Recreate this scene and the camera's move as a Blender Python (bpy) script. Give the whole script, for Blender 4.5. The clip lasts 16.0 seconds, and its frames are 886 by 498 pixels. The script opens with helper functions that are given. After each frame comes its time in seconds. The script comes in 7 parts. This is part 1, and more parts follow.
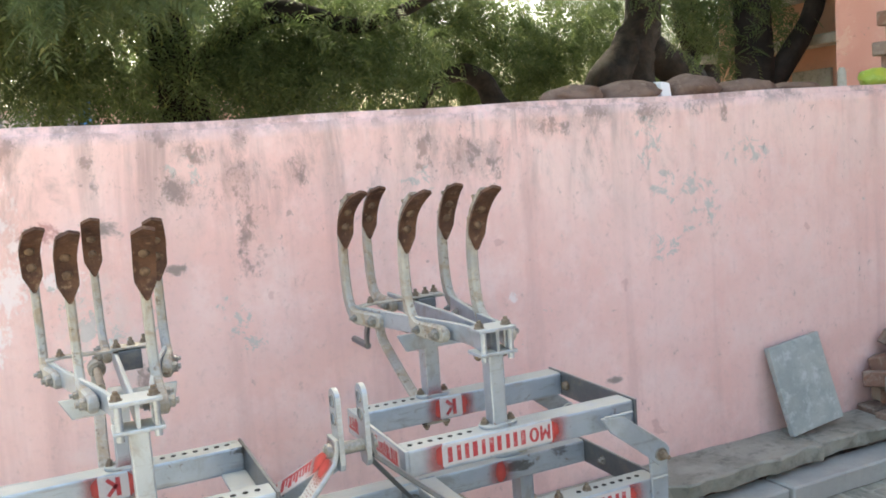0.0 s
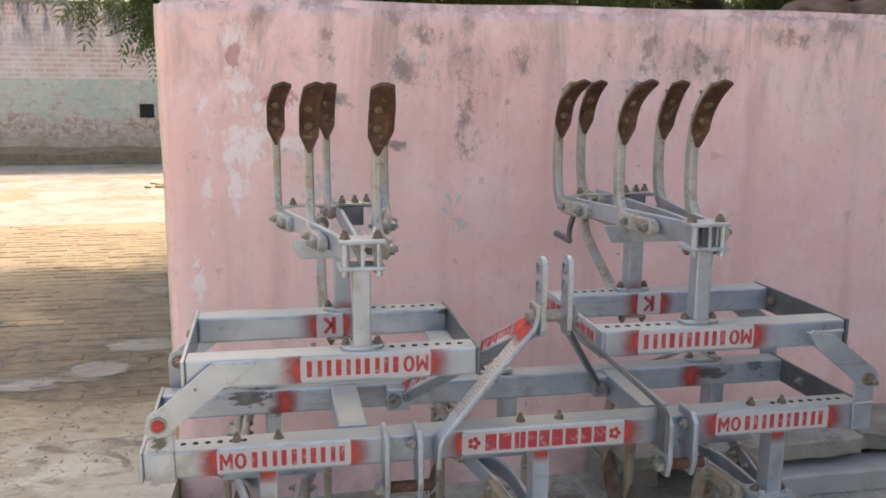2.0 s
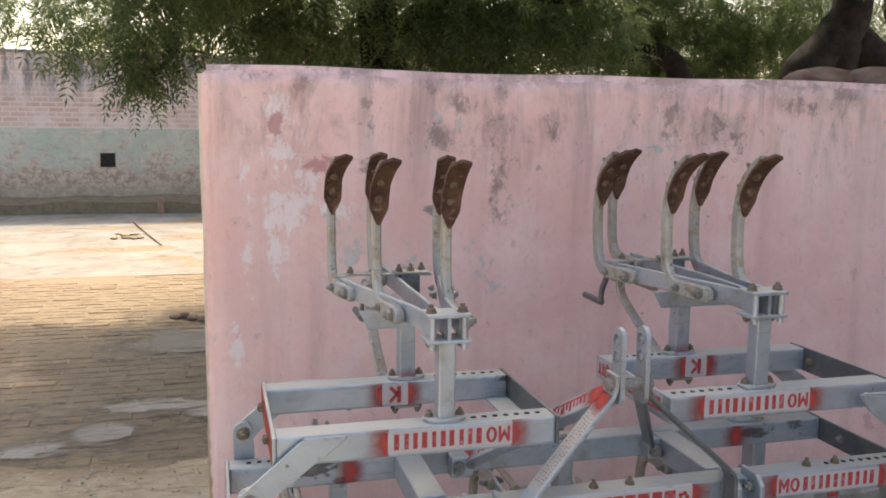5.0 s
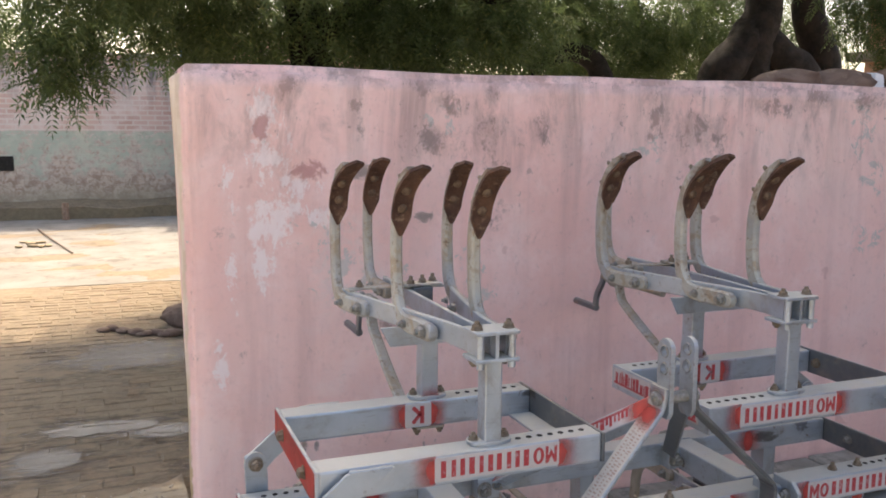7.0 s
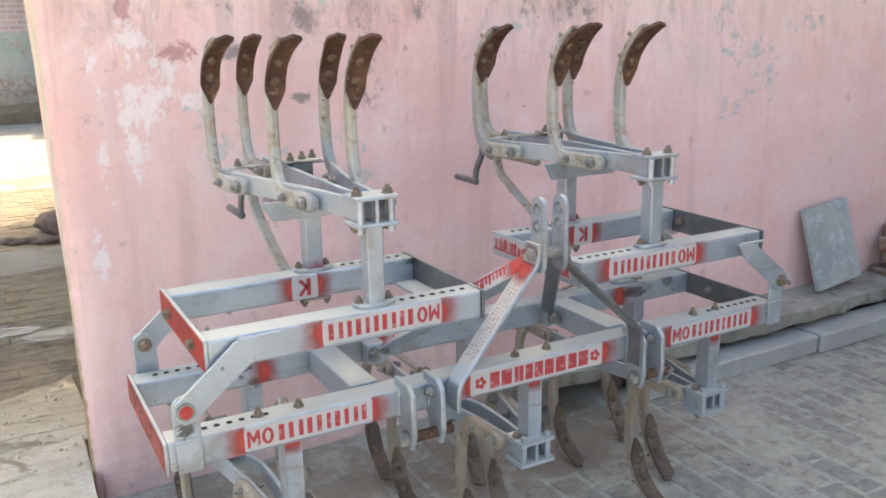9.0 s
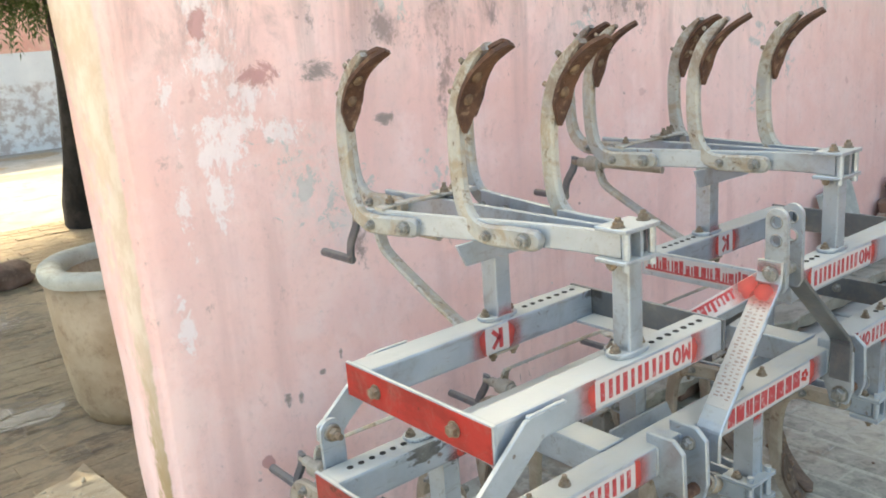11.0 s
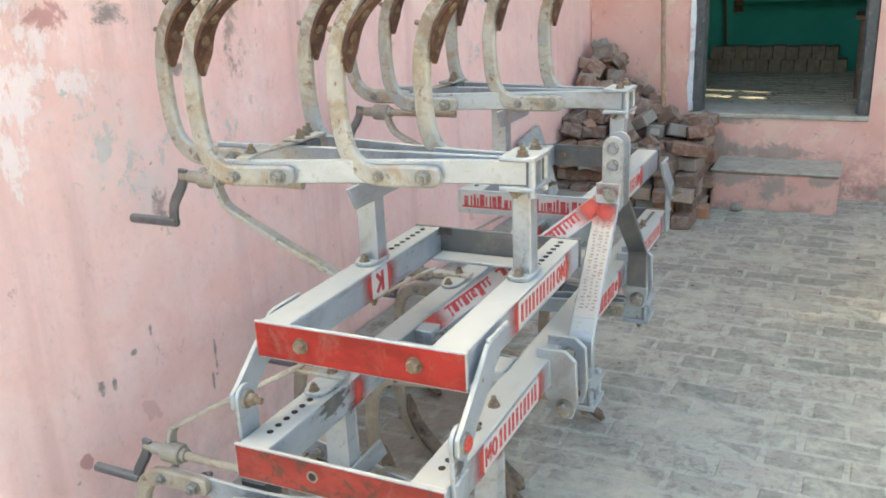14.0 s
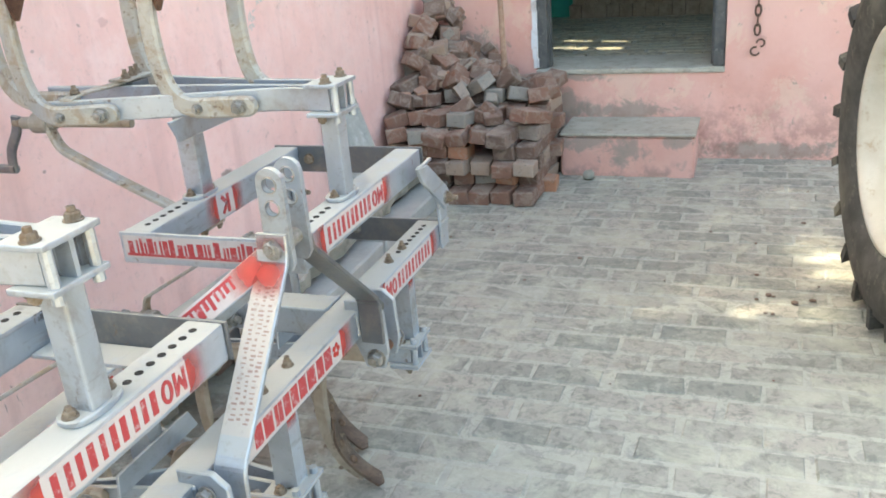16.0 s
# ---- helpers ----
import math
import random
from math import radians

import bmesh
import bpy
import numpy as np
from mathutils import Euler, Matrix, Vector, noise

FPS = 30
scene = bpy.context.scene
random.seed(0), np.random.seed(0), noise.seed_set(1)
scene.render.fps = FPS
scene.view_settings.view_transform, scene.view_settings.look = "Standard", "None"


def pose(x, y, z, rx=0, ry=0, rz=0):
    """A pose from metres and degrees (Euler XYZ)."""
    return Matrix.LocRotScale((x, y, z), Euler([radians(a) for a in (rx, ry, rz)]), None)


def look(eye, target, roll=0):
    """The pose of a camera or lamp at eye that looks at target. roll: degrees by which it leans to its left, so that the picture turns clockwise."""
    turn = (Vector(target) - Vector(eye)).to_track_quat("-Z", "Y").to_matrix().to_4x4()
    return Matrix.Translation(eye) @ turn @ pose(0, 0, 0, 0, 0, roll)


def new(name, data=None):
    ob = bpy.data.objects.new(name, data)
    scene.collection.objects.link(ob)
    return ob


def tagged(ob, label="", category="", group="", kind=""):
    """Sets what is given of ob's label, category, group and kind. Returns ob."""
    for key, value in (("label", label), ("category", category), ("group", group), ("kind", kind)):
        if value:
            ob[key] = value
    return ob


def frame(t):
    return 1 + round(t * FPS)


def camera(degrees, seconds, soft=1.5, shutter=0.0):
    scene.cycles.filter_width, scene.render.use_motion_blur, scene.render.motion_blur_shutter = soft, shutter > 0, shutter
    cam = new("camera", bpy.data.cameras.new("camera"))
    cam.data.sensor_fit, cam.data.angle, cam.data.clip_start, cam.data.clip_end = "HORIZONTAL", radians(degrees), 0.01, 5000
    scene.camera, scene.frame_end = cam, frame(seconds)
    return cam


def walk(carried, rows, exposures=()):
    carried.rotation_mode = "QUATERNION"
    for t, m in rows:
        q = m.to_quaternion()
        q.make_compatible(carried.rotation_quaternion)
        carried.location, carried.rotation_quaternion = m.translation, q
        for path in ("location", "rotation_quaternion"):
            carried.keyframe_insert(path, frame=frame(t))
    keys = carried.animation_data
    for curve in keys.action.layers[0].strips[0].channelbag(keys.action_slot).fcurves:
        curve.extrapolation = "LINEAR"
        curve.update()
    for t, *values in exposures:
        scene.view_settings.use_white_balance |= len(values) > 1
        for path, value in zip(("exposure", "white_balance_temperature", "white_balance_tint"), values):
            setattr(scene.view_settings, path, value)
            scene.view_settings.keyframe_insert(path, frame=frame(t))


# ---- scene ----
cam = camera(54.64, 16.0, soft=1.8, shutter=0.0)
PATH = [
    (0, (0.426, -2.837, 1.559), (1.242, -1.026, 1.329), -4.3),
    (0.5, (0.401, -2.847, 1.533), (1.085, -0.988, 1.256), -3.2),
    (1, (0.354, -2.859, 1.485), (0.813, -0.943, 1.142), -0.6),
    (1.5, (0.342, -2.859, 1.445), (0.729, -0.934, 1.065), 0.6),
    (2, (0.345, -2.879, 1.445), (0.734, -0.954, 1.067), 0.5),
    (2.5, (0.262, -2.887, 1.451), (0.651, -0.965, 1.059), 0.4),
    (3, (0.141, -2.916, 1.448), (0.637, -1.027, 1.014), 1.8),
    (3.5, (0.083, -2.928, 1.456), (0.717, -1.080, 1.027), 2.9),
    (4, (0.046, -2.948, 1.471), (0.673, -1.093, 1.063), 3.0),
    (4.5, (0.028, -2.936, 1.496), (0.624, -1.061, 1.140), 3.4),
    (5, (0.046, -2.848, 1.514), (0.555, -0.933, 1.239), 0.6),
    (5.2, (0.060, -2.784, 1.540), (0.546, -0.860, 1.286), -1.2),
    (7.3, (-0.214, -2.641, 1.513), (0.528, -0.806, 1.226), 1.0),
    (7.5, (-0.212, -2.652, 1.494), (0.516, -0.823, 1.141), 2.1),
    (8, (-0.162, -2.727, 1.456), (0.546, -0.919, 0.977), 3.4),
    (8.5, (-0.101, -2.783, 1.433), (0.686, -1.017, 0.924), 2.4),
    (9, (-0.200, -2.701, 1.461), (0.731, -1.005, 0.956), -1.0),
    (9.5, (-0.387, -2.567, 1.491), (0.563, -0.881, 0.985), -1.8),
    (9.7, (-0.423, -2.498, 1.485), (0.529, -0.814, 0.976), -1.8),
    (11.8, (-0.775, -1.746, 1.481), (0.716, -0.504, 0.998), -4.8),
    (12, (-0.791, -1.691, 1.484), (0.773, -0.539, 1.007), -4.5),
    (12.5, (-0.890, -1.602, 1.491), (0.853, -0.732, 1.039), -4.1),
    (13, (-0.947, -1.570, 1.523), (0.893, -0.896, 1.119), -4.4),
    (13.5, (-0.976, -1.575, 1.504), (0.834, -0.867, 1.036), -3.7),
    (14, (-0.993, -1.607, 1.453), (0.717, -0.774, 0.836), -2.6),
    (14.5, (-0.885, -1.684, 1.443), (0.808, -0.832, 0.803), -2.9),
    (15, (-0.697, -1.804, 1.427), (1.022, -1.030, 0.760), -3.0),
    (15.5, (-0.476, -1.845, 1.417), (1.263, -1.187, 0.680), -4.6),
    (16, (-0.215, -1.832, 1.437), (1.524, -1.177, 0.698), -4.8),
]
walk(cam, [(t, look(eye, target, roll)) for t, eye, target, roll in PATH],
     exposures=[(0.0, 2.42, 7600, 3), (0.5, 2.28, 7600, 4), (1.0, 1.88, 7600, 10), (1.5, 1.77, 7700, 12), (2.5, 1.85, 7700, 11), (3.5, 2.22, 7600, 4),
                (4.0, 2.25, 7600, 5), (4.5, 1.98, 7700, 6), (5.0, 1.62, 7600, 11), (7.5, 1.70, 7500, 13), (8.0, 2.25, 7400, 7), (8.5, 2.3, 7400, 6), (9.0, 2.27, 7400, 6), (9.5, 2.35, 7500, 4), (12.0, 2.45, 7800, 0), (13.0, 2.53, 7800, 0), (13.5, 2.55, 7800, 1), (14.0, 2.47, 7800, 1), (15.0, 2.66, 7800, 1), (16.0, 2.82, 7800, 1)])

# ---------- light ----------
SUN_ELEV, SUN_AZ = radians(52), radians(12)      # the sun stands behind the pink wall, slightly to its east
sun_dir = Vector((math.sin(SUN_AZ) * math.cos(SUN_ELEV), math.cos(SUN_AZ) * math.cos(SUN_ELEV), math.sin(SUN_ELEV)))
world = bpy.data.worlds.new("sky_world")
world.use_nodes = True
scene.world = world
wn = world.node_tree
sky = wn.nodes.new("ShaderNodeTexSky")
sky.sky_type, sky.sun_disc = "NISHITA", False
sky.sun_elevation, sky.sun_rotation = SUN_ELEV, SUN_AZ
sky.air_density, sky.dust_density, sky.ozone_density = 1.0, 4.0, 1.0
wn.links.new(sky.outputs[0], wn.nodes["Background"].inputs[0])
wn.nodes["Background"].inputs[1].default_value = 0.15
lamp = bpy.data.lights.new("sun", "SUN")
lamp.energy, lamp.angle, lamp.color = 2.0, radians(0.6), (1.0, 0.94, 0.84)
sun = new("sun", lamp)
sun.matrix_world = look(sun_dir * 30, (0, 0, 0))


# ---------- material helpers ----------
class Tree:
    """A small node-tree builder: every method returns an output socket."""

    def __init__(self, name):
        self.m = bpy.data.materials.new(name)
        self.m.use_nodes = True
        self.t = self.m.node_tree
        self.b = self.t.nodes["Principled BSDF"]
        self.o = self.node("ShaderNodeNewGeometry").outputs["Position"]
        self.own = self.node("ShaderNodeTexCoord").outputs["Object"]

    def node(self, kind):
        return self.t.nodes.new(kind)

    def put(self, socket, value):
        if hasattr(value, "is_linked"):
            self.t.links.new(value, socket)
        elif isinstance(value, (tuple, list)) and socket.type == "RGBA" and len(value) == 3:
            socket.default_value = (*value, 1)
        else:
            socket.default_value = value

    def move(self, scale=(1, 1, 1), loc=(0, 0, 0), src=None):
        n = self.node("ShaderNodeMapping")
        self.put(n.inputs["Vector"], src or self.o)
        n.inputs["Scale"].default_value = scale
        n.inputs["Location"].default_value = loc
        return n.outputs[0]

    def noise(self, scale, detail=4, rough=0.6, vec=None, warp=0.0):
        n = self.node("ShaderNodeTexNoise")
        self.put(n.inputs["Vector"], vec or self.o)
        n.inputs["Scale"].default_value, n.inputs["Detail"].default_value = scale, detail
        n.inputs["Roughness"].default_value, n.inputs["Distortion"].default_value = rough, warp
        return n.outputs["Fac"]

    def voronoi(self, scale, vec=None, feature="F1", out="Distance"):
        n = self.node("ShaderNodeTexVoronoi")
        n.feature = feature
        self.put(n.inputs["Vector"], vec or self.o)
        n.inputs["Scale"].default_value = scale
        return n.outputs[out]

    def ramp(self, fac, lo, hi, a=0.0, b=1.0):
        n = self.node("ShaderNodeMapRange")
        n.interpolation_type = "SMOOTHSTEP"
        self.put(n.inputs["Value"], fac)
        for k, v in zip(("From Min", "From Max", "To Min", "To Max"), (lo, hi, a, b)):
            n.inputs[k].default_value = v
        return n.outputs[0]

    def math(self, op, a, b=0.0, clamp=False):
        n = self.node("ShaderNodeMath")
        n.operation, n.use_clamp = op, clamp
        self.put(n.inputs[0], a)
        self.put(n.inputs[1], b)
        return n.outputs[0]

    def mix(self, fac, a, b, blend="MIX"):
        n = self.node("ShaderNodeMix")
        n.data_type, n.blend_type = "RGBA", blend
        self.put(n.inputs[0], fac)
        self.put(n.inputs[6], a)
        self.put(n.inputs[7], b)
        return n.outputs[2]

    def axis(self, which, src=None):
        n = self.node("ShaderNodeSeparateXYZ")
        self.put(n.inputs[0], src or self.o)
        return n.outputs[which]

    def blob(self, x, z, rx, rz, axes="XZ"):
        """1 at the point, 0 outside an oval with soft edges."""
        at = {"XZ": (x, 0, z), "YZ": (0, x, z), "XY": (x, z, 0)}[axes]
        by = {"XZ": (1 / rx, 0, 1 / rz), "YZ": (0, 1 / rx, 1 / rz), "XY": (1 / rx, 1 / rz, 0)}[axes]
        n = self.node("ShaderNodeVectorMath")
        n.operation = "LENGTH"
        self.put(n.inputs[0], self.move(by, tuple(-a * b for a, b in zip(at, by))))
        return self.ramp(n.outputs["Value"], 0.0, 1.15, 1.0, 0.0)

    def blobs(self, ovals):
        out = None
        for oval in ovals:
            b = self.blob(*oval)
            out = b if out is None else self.math("MAXIMUM", out, b)
        return out

    def random(self, island=False):
        if island:
            return self.node("ShaderNodeNewGeometry").outputs["Random Per Island"]
        return self.node("ShaderNodeObjectInfo").outputs["Random"]

    def up(self):
        return self.axis("Z", self.node("ShaderNodeNewGeometry").outputs["Normal"])

    def done(self, color, rough=0.8, metal=0.0, bump=None, strength=0.3, depth=0.01, spec=0.3):
        self.put(self.b.inputs["Base Color"], color)
        self.put(self.b.inputs["Roughness"], rough)
        self.put(self.b.inputs["Metallic"], metal)
        self.b.inputs["Specular IOR Level"].default_value = spec
        if bump is not None:
            n = self.node("ShaderNodeBump")
            n.inputs["Strength"].default_value, n.inputs["Distance"].default_value = strength, depth
            self.put(n.inputs["Height"], bump)
            self.t.links.new(n.outputs[0], self.b.inputs["Normal"])
        return self.m


def limewash_wall():
    """Pink limewash with mould streaks, peeled grey patches, flaked white places and a cream plastered end."""
    t = Tree("pink_limewash")
    col = t.mix(t.ramp(t.noise(1.3, 5), 0.35, 0.65), (0.81, 0.507, 0.458), (0.865, 0.59, 0.54))
    col = t.mix(t.math("MULTIPLY", t.ramp(t.noise(5.0, 6, 0.7), 0.45, 0.75), 0.8), col, (0.88, 0.65, 0.612))
    grain = t.math("MULTIPLY", t.ramp(t.noise(34, 6, 0.75), 0.5, 0.68), 0.35)
    col = t.mix(grain, col, (0.64, 0.42, 0.39))
    wash = t.ramp(t.noise(2.3, 8, 0.75, t.move((1.3, 1.3, 0.6), (4, 0, 9)), 0.5), 0.46, 0.64)
    col = t.mix(t.math("MULTIPLY", wash, t.ramp(t.axis("Z"), 0.5, 1.5, 0.12, 0.28)), col, (0.64, 0.51, 0.475))
    cloud = t.ramp(t.noise(2.6, 7, 0.72, t.move((1, 1, 0.8), (1, 0, 3)), 0.7), 0.50, 0.66)
    col = t.mix(t.math("MULTIPLY", cloud, t.ramp(t.axis("X"), 0.5, 1.7, 0.45, 0.30)), col, (0.86, 0.665, 0.62))
    pale = t.math("MULTIPLY", t.ramp(t.axis("Z"), 1.05, 1.5), t.ramp(t.axis("X"), 1.1, 1.9))
    col = t.mix(t.math("MULTIPLY", pale, t.ramp(t.noise(3.2, 7, 0.72, t.move((1.2, 1, 0.8), (6, 0, 4)), 0.4), 0.40, 0.58, 0.05, 0.36)), col, (0.905, 0.73, 0.665))
    # thin vertical wash streaks
    streak = t.noise(1.0, 5, 0.6, t.move((9, 9, 0.7)))
    col = t.mix(t.math("MULTIPLY", t.ramp(streak, 0.50, 0.72), 0.40), col, (0.62, 0.39, 0.36))
    # flaked white places near the free end
    flake = t.noise(12, 9, 0.82, t.move((1, 1, 0.6)), 0.3)
    white = t.blobs(((0.25, 1.56, 0.11, 0.16), (0.27, 1.42, 0.14, 0.24), (0.28, 1.25, 0.15, 0.19), (0.14, 1.32, 0.06, 0.20), (0.14, 1.05, 0.05, 0.20), (0.36, 1.35, 0.14, 0.10),
                     (0.24, 1.10, 0.08, 0.14), (0.42, 1.26, 0.15, 0.08), (0.10, 0.80, 0.04, 0.16), (1.98, 0.98, 0.05, 0.04)))
    white = t.ramp(t.math("ADD", t.math("MULTIPLY", white, 0.225), flake), 0.655, 0.71)
    col = t.mix(t.math("MULTIPLY", white, 0.78), col, (0.86, 0.755, 0.735))
    # peeled places that show blue-grey undercoat
    peel = t.blobs(((0.47, 1.12, 0.13, 0.22), (0.57, 1.00, 0.10, 0.14), (0.36, 1.22, 0.07, 0.09), (0.93, 1.05, 0.10, 0.13), (0.98, 0.98, 0.09, 0.09), (0.68, 1.05, 0.06, 0.11), (1.64, 1.47, 0.10, 0.10),
                    (2.66, 1.52, 0.12, 0.22), (2.72, 1.34, 0.12, 0.13), (2.95, 1.23, 0.20, 0.16), (2.72, 1.08, 0.14, 0.11), (2.88, 1.34, 0.18, 0.10), (0.83, 1.56, 0.12, 0.10), (3.2, 1.45, 0.3, 0.10)))
    peel = t.ramp(t.math("ADD", t.math("MULTIPLY", peel, 0.16), t.noise(17, 8, 0.78, None, 0.5)), 0.645, 0.68)
    col = t.mix(t.math("MULTIPLY", peel, 0.72), col, (0.47, 0.485, 0.45))
    thin = t.math("MULTIPLY", t.blobs(((0.50, 1.10, 0.17, 0.24), (0.60, 0.98, 0.13, 0.14))), t.ramp(t.noise(9, 8, 0.76, None, 0.5), 0.42, 0.58))
    col = t.mix(t.math("MULTIPLY", thin, 0.6), col, (0.66, 0.605, 0.565))
    # red-brown undercoat
    spots = t.math("MULTIPLY", t.ramp(t.noise(7, 3, 0.5, t.move((1, 1, 1), (3, 0, 7))), 0.71, 0.73), 0.35)
    bare = t.ramp(t.math("ADD", t.math("MULTIPLY", t.blobs(((0.238, 1.53, 0.050, 0.070), (0.385, 1.395, 0.10, 0.06), (0.274, 0.352, 0.034, 0.036))), 0.45), t.noise(16, 7, 0.75, None, 0.5)), 0.72, 0.84)
    col = t.mix(t.math("MAXIMUM", spots, t.math("MULTIPLY", bare, 0.85)), col, (0.50, 0.255, 0.235))
    # black mould that runs down from the coping
    top = t.ramp(t.axis("Z"), 1.08, 1.68)
    runs = t.noise(1.0, 6, 0.65, t.move((6.5, 6.5, 0.9)), 0.4)
    mould = t.math("MULTIPLY", t.math("MULTIPLY", top, t.ramp(runs, 0.47, 0.68)), 0.60)
    drip = t.math("MULTIPLY", t.ramp(t.noise(1.0, 4, 0.6, t.move((19, 19, 0.55), (2, 0, 1)), 0.2), 0.56, 0.70), t.ramp(t.axis("Z"), 1.15, 1.60))
    mould = t.math("MAXIMUM", mould, t.math("MULTIPLY", drip, t.ramp(t.noise(1.1, 3, 0.6), 0.38, 0.56, 0.0, 0.75)))
    mould = t.math("MULTIPLY", mould, t.ramp(t.axis("X"), 2.2, 3.2, 1.0, 0.30))
    rim = t.math("MULTIPLY", t.ramp(t.axis("Z"), 1.62, 1.71), t.ramp(t.noise(8, 7, 0.75), 0.42, 0.6))
    mould = t.math("MAXIMUM", mould, t.math("MULTIPLY", rim, 0.75))
    patch = t.blobs(((1.00, 1.50, 0.11, 0.13), (1.01, 1.33, 0.08, 0.26), (0.86, 1.60, 0.13, 0.07), (0.80, 1.49, 0.16, 0.10), (1.66, 1.66, 0.09, 0.08), (1.67, 1.57, 0.09, 0.11), (1.84, 1.53, 0.17, 0.11),
                     (1.93, 1.50, 0.10, 0.12), (2.20, 1.63, 0.17, 0.07), (2.41, 1.67, 0.12, 0.06), (2.67, 1.65, 0.14, 0.09), (2.91, 1.66, 0.10, 0.07), (0.54, 1.62, 0.05, 0.18), (1.01, 1.66, 0.05, 0.12),
                     (0.75, 1.66, 0.10, 0.06), (0.31, 1.65, 0.06, 0.08), (1.20, 1.52, 0.07, 0.12), (0.64, 0.90, 0.05, 0.10), (3.06, 1.64, 0.06, 0.08)))
    blot = t.ramp(t.math("ADD", t.math("MULTIPLY", patch, 0.19), t.noise(15, 9, 0.82, t.move((1, 1, 0.7)), 0.2)), 0.575, 0.73)
    mould = t.math("MAXIMUM", mould, t.math("MULTIPLY", blot, 0.85))
    smudge = t.ramp(t.math("ADD", t.math("MULTIPLY", patch, 0.12), t.noise(4.2, 8, 0.74, t.move((1.5, 1.5, 0.65), (7, 0, 2)), 0.4)), 0.48, 0.70)
    smudge = t.math("MULTIPLY", t.math("MULTIPLY", smudge, t.ramp(t.axis("Z"), 1.18, 1.60)), t.ramp(t.axis("X"), 2.3, 3.2, 0.62, 0.18))
    mould = t.math("MAXIMUM", mould, smudge)
    col = t.mix(t.math("MULTIPLY", mould, 0.82), col, t.mix(t.ramp(t.noise(6, 6, 0.7, t.move((1, 1, 1), (2, 0, 6))), 0.42, 0.58), (0.27, 0.18, 0.15), (0.13, 0.115, 0.105)))
    speck = t.math("MULTIPLY", t.ramp(t.noise(24, 8, 0.8, t.move((1, 1, 0.7)), 0.4), 0.58, 0.64), t.ramp(t.noise(1.7, 4, 0.6, t.move((1, 1, 0.7), (8, 0, 1))), 0.46, 0.58))
    speck = t.math("MULTIPLY", speck, t.ramp(t.axis("Z"), 0.9, 1.55, 0.15, 0.8))
    col = t.mix(t.math("MULTIPLY", speck, 0.7), col, (0.16, 0.125, 0.11))
    # old plugged holes and chips
    hole = t.blobs(((0.555, 1.39, 0.095, 0.052), (0.765, 1.243, 0.060, 0.036), (2.43, 0.575, 0.07, 0.032), (0.356, 0.511, 0.024, 0.036), (0.396, 0.501, 0.018, 0.040), (0.767, 0.43, 0.011, 0.075), (0.745, 0.345, 0.011, 0.05), (0.539, 0.591, 0.011, 0.026), (0.474, 0.556, 0.022, 0.016)))
    hole = t.ramp(t.math("ADD", t.math("MULTIPLY", hole, 0.34), t.noise(20, 7, 0.78, t.move((0.6, 1, 1)), 0.5)), 0.64, 0.80)
    col = t.mix(t.math("MULTIPLY", hole, 0.85), col, (0.235, 0.20, 0.18))
    chips = t.ramp(t.voronoi(9.0, t.move((1, 1, 1.4))), 0.05, 0.075, 1.0, 0.0)
    chips = t.math("MULTIPLY", chips, t.ramp(t.noise(2.2), 0.5, 0.6))
    col = t.mix(t.math("MULTIPLY", chips, 0.7), col, (0.36, 0.24, 0.22))
    scuff = t.math("MULTIPLY", t.ramp(t.noise(30, 5, 0.7, t.move((1, 1, 0.5)), 0.8), 0.66, 0.70), t.ramp(t.noise(1.6, 4, 0.6, t.move((1, 1, 1), (2, 0, 5))), 0.5, 0.6))
    col = t.mix(t.math("MULTIPLY", scuff, 0.75), col, (0.16, 0.12, 0.11))
    # splashed dirt along the floor
    low = t.math("MULTIPLY", t.ramp(t.axis("Z"), 0.0, 0.42, 1.0, 0.0), t.ramp(t.noise(6, 6, 0.7), 0.35, 0.7))
    col = t.mix(t.math("MULTIPLY", low, 0.5), col, (0.30, 0.21, 0.19))
    # cream plaster on the free end, mud-brown further down, with a chipped corner
    cream = t.mix(t.ramp(t.noise(7, 6, 0.7), 0.4, 0.6), (0.66, 0.50, 0.37), (0.74, 0.60, 0.48))
    mud = t.ramp(t.math("ADD", t.axis("Z"), t.math("MULTIPLY", t.noise(4, 5, 0.7), 0.6)), 0.55, 1.15, 1.0, 0.0)
    cream = t.mix(mud, cream, (0.45, 0.305, 0.165))
    end = t.ramp(t.math("ADD", t.axis("X"), t.math("MULTIPLY", t.noise(16, 5, 0.7), 0.024)), 0.016, 0.024, 1.0, 0.0)
    col = t.mix(end, col, cream)
    height = t.math("ADD", t.math("MULTIPLY", t.noise(26, 6, 0.6), 0.5), t.math("MULTIPLY", t.noise(3.5, 3), 1.2))
    height = t.math("SUBTRACT", height, t.math("MULTIPLY", t.math("MAXIMUM", peel, white), 0.3))
    return t.done(col, 0.88, 0, height, 0.35, 0.012, 0.2)


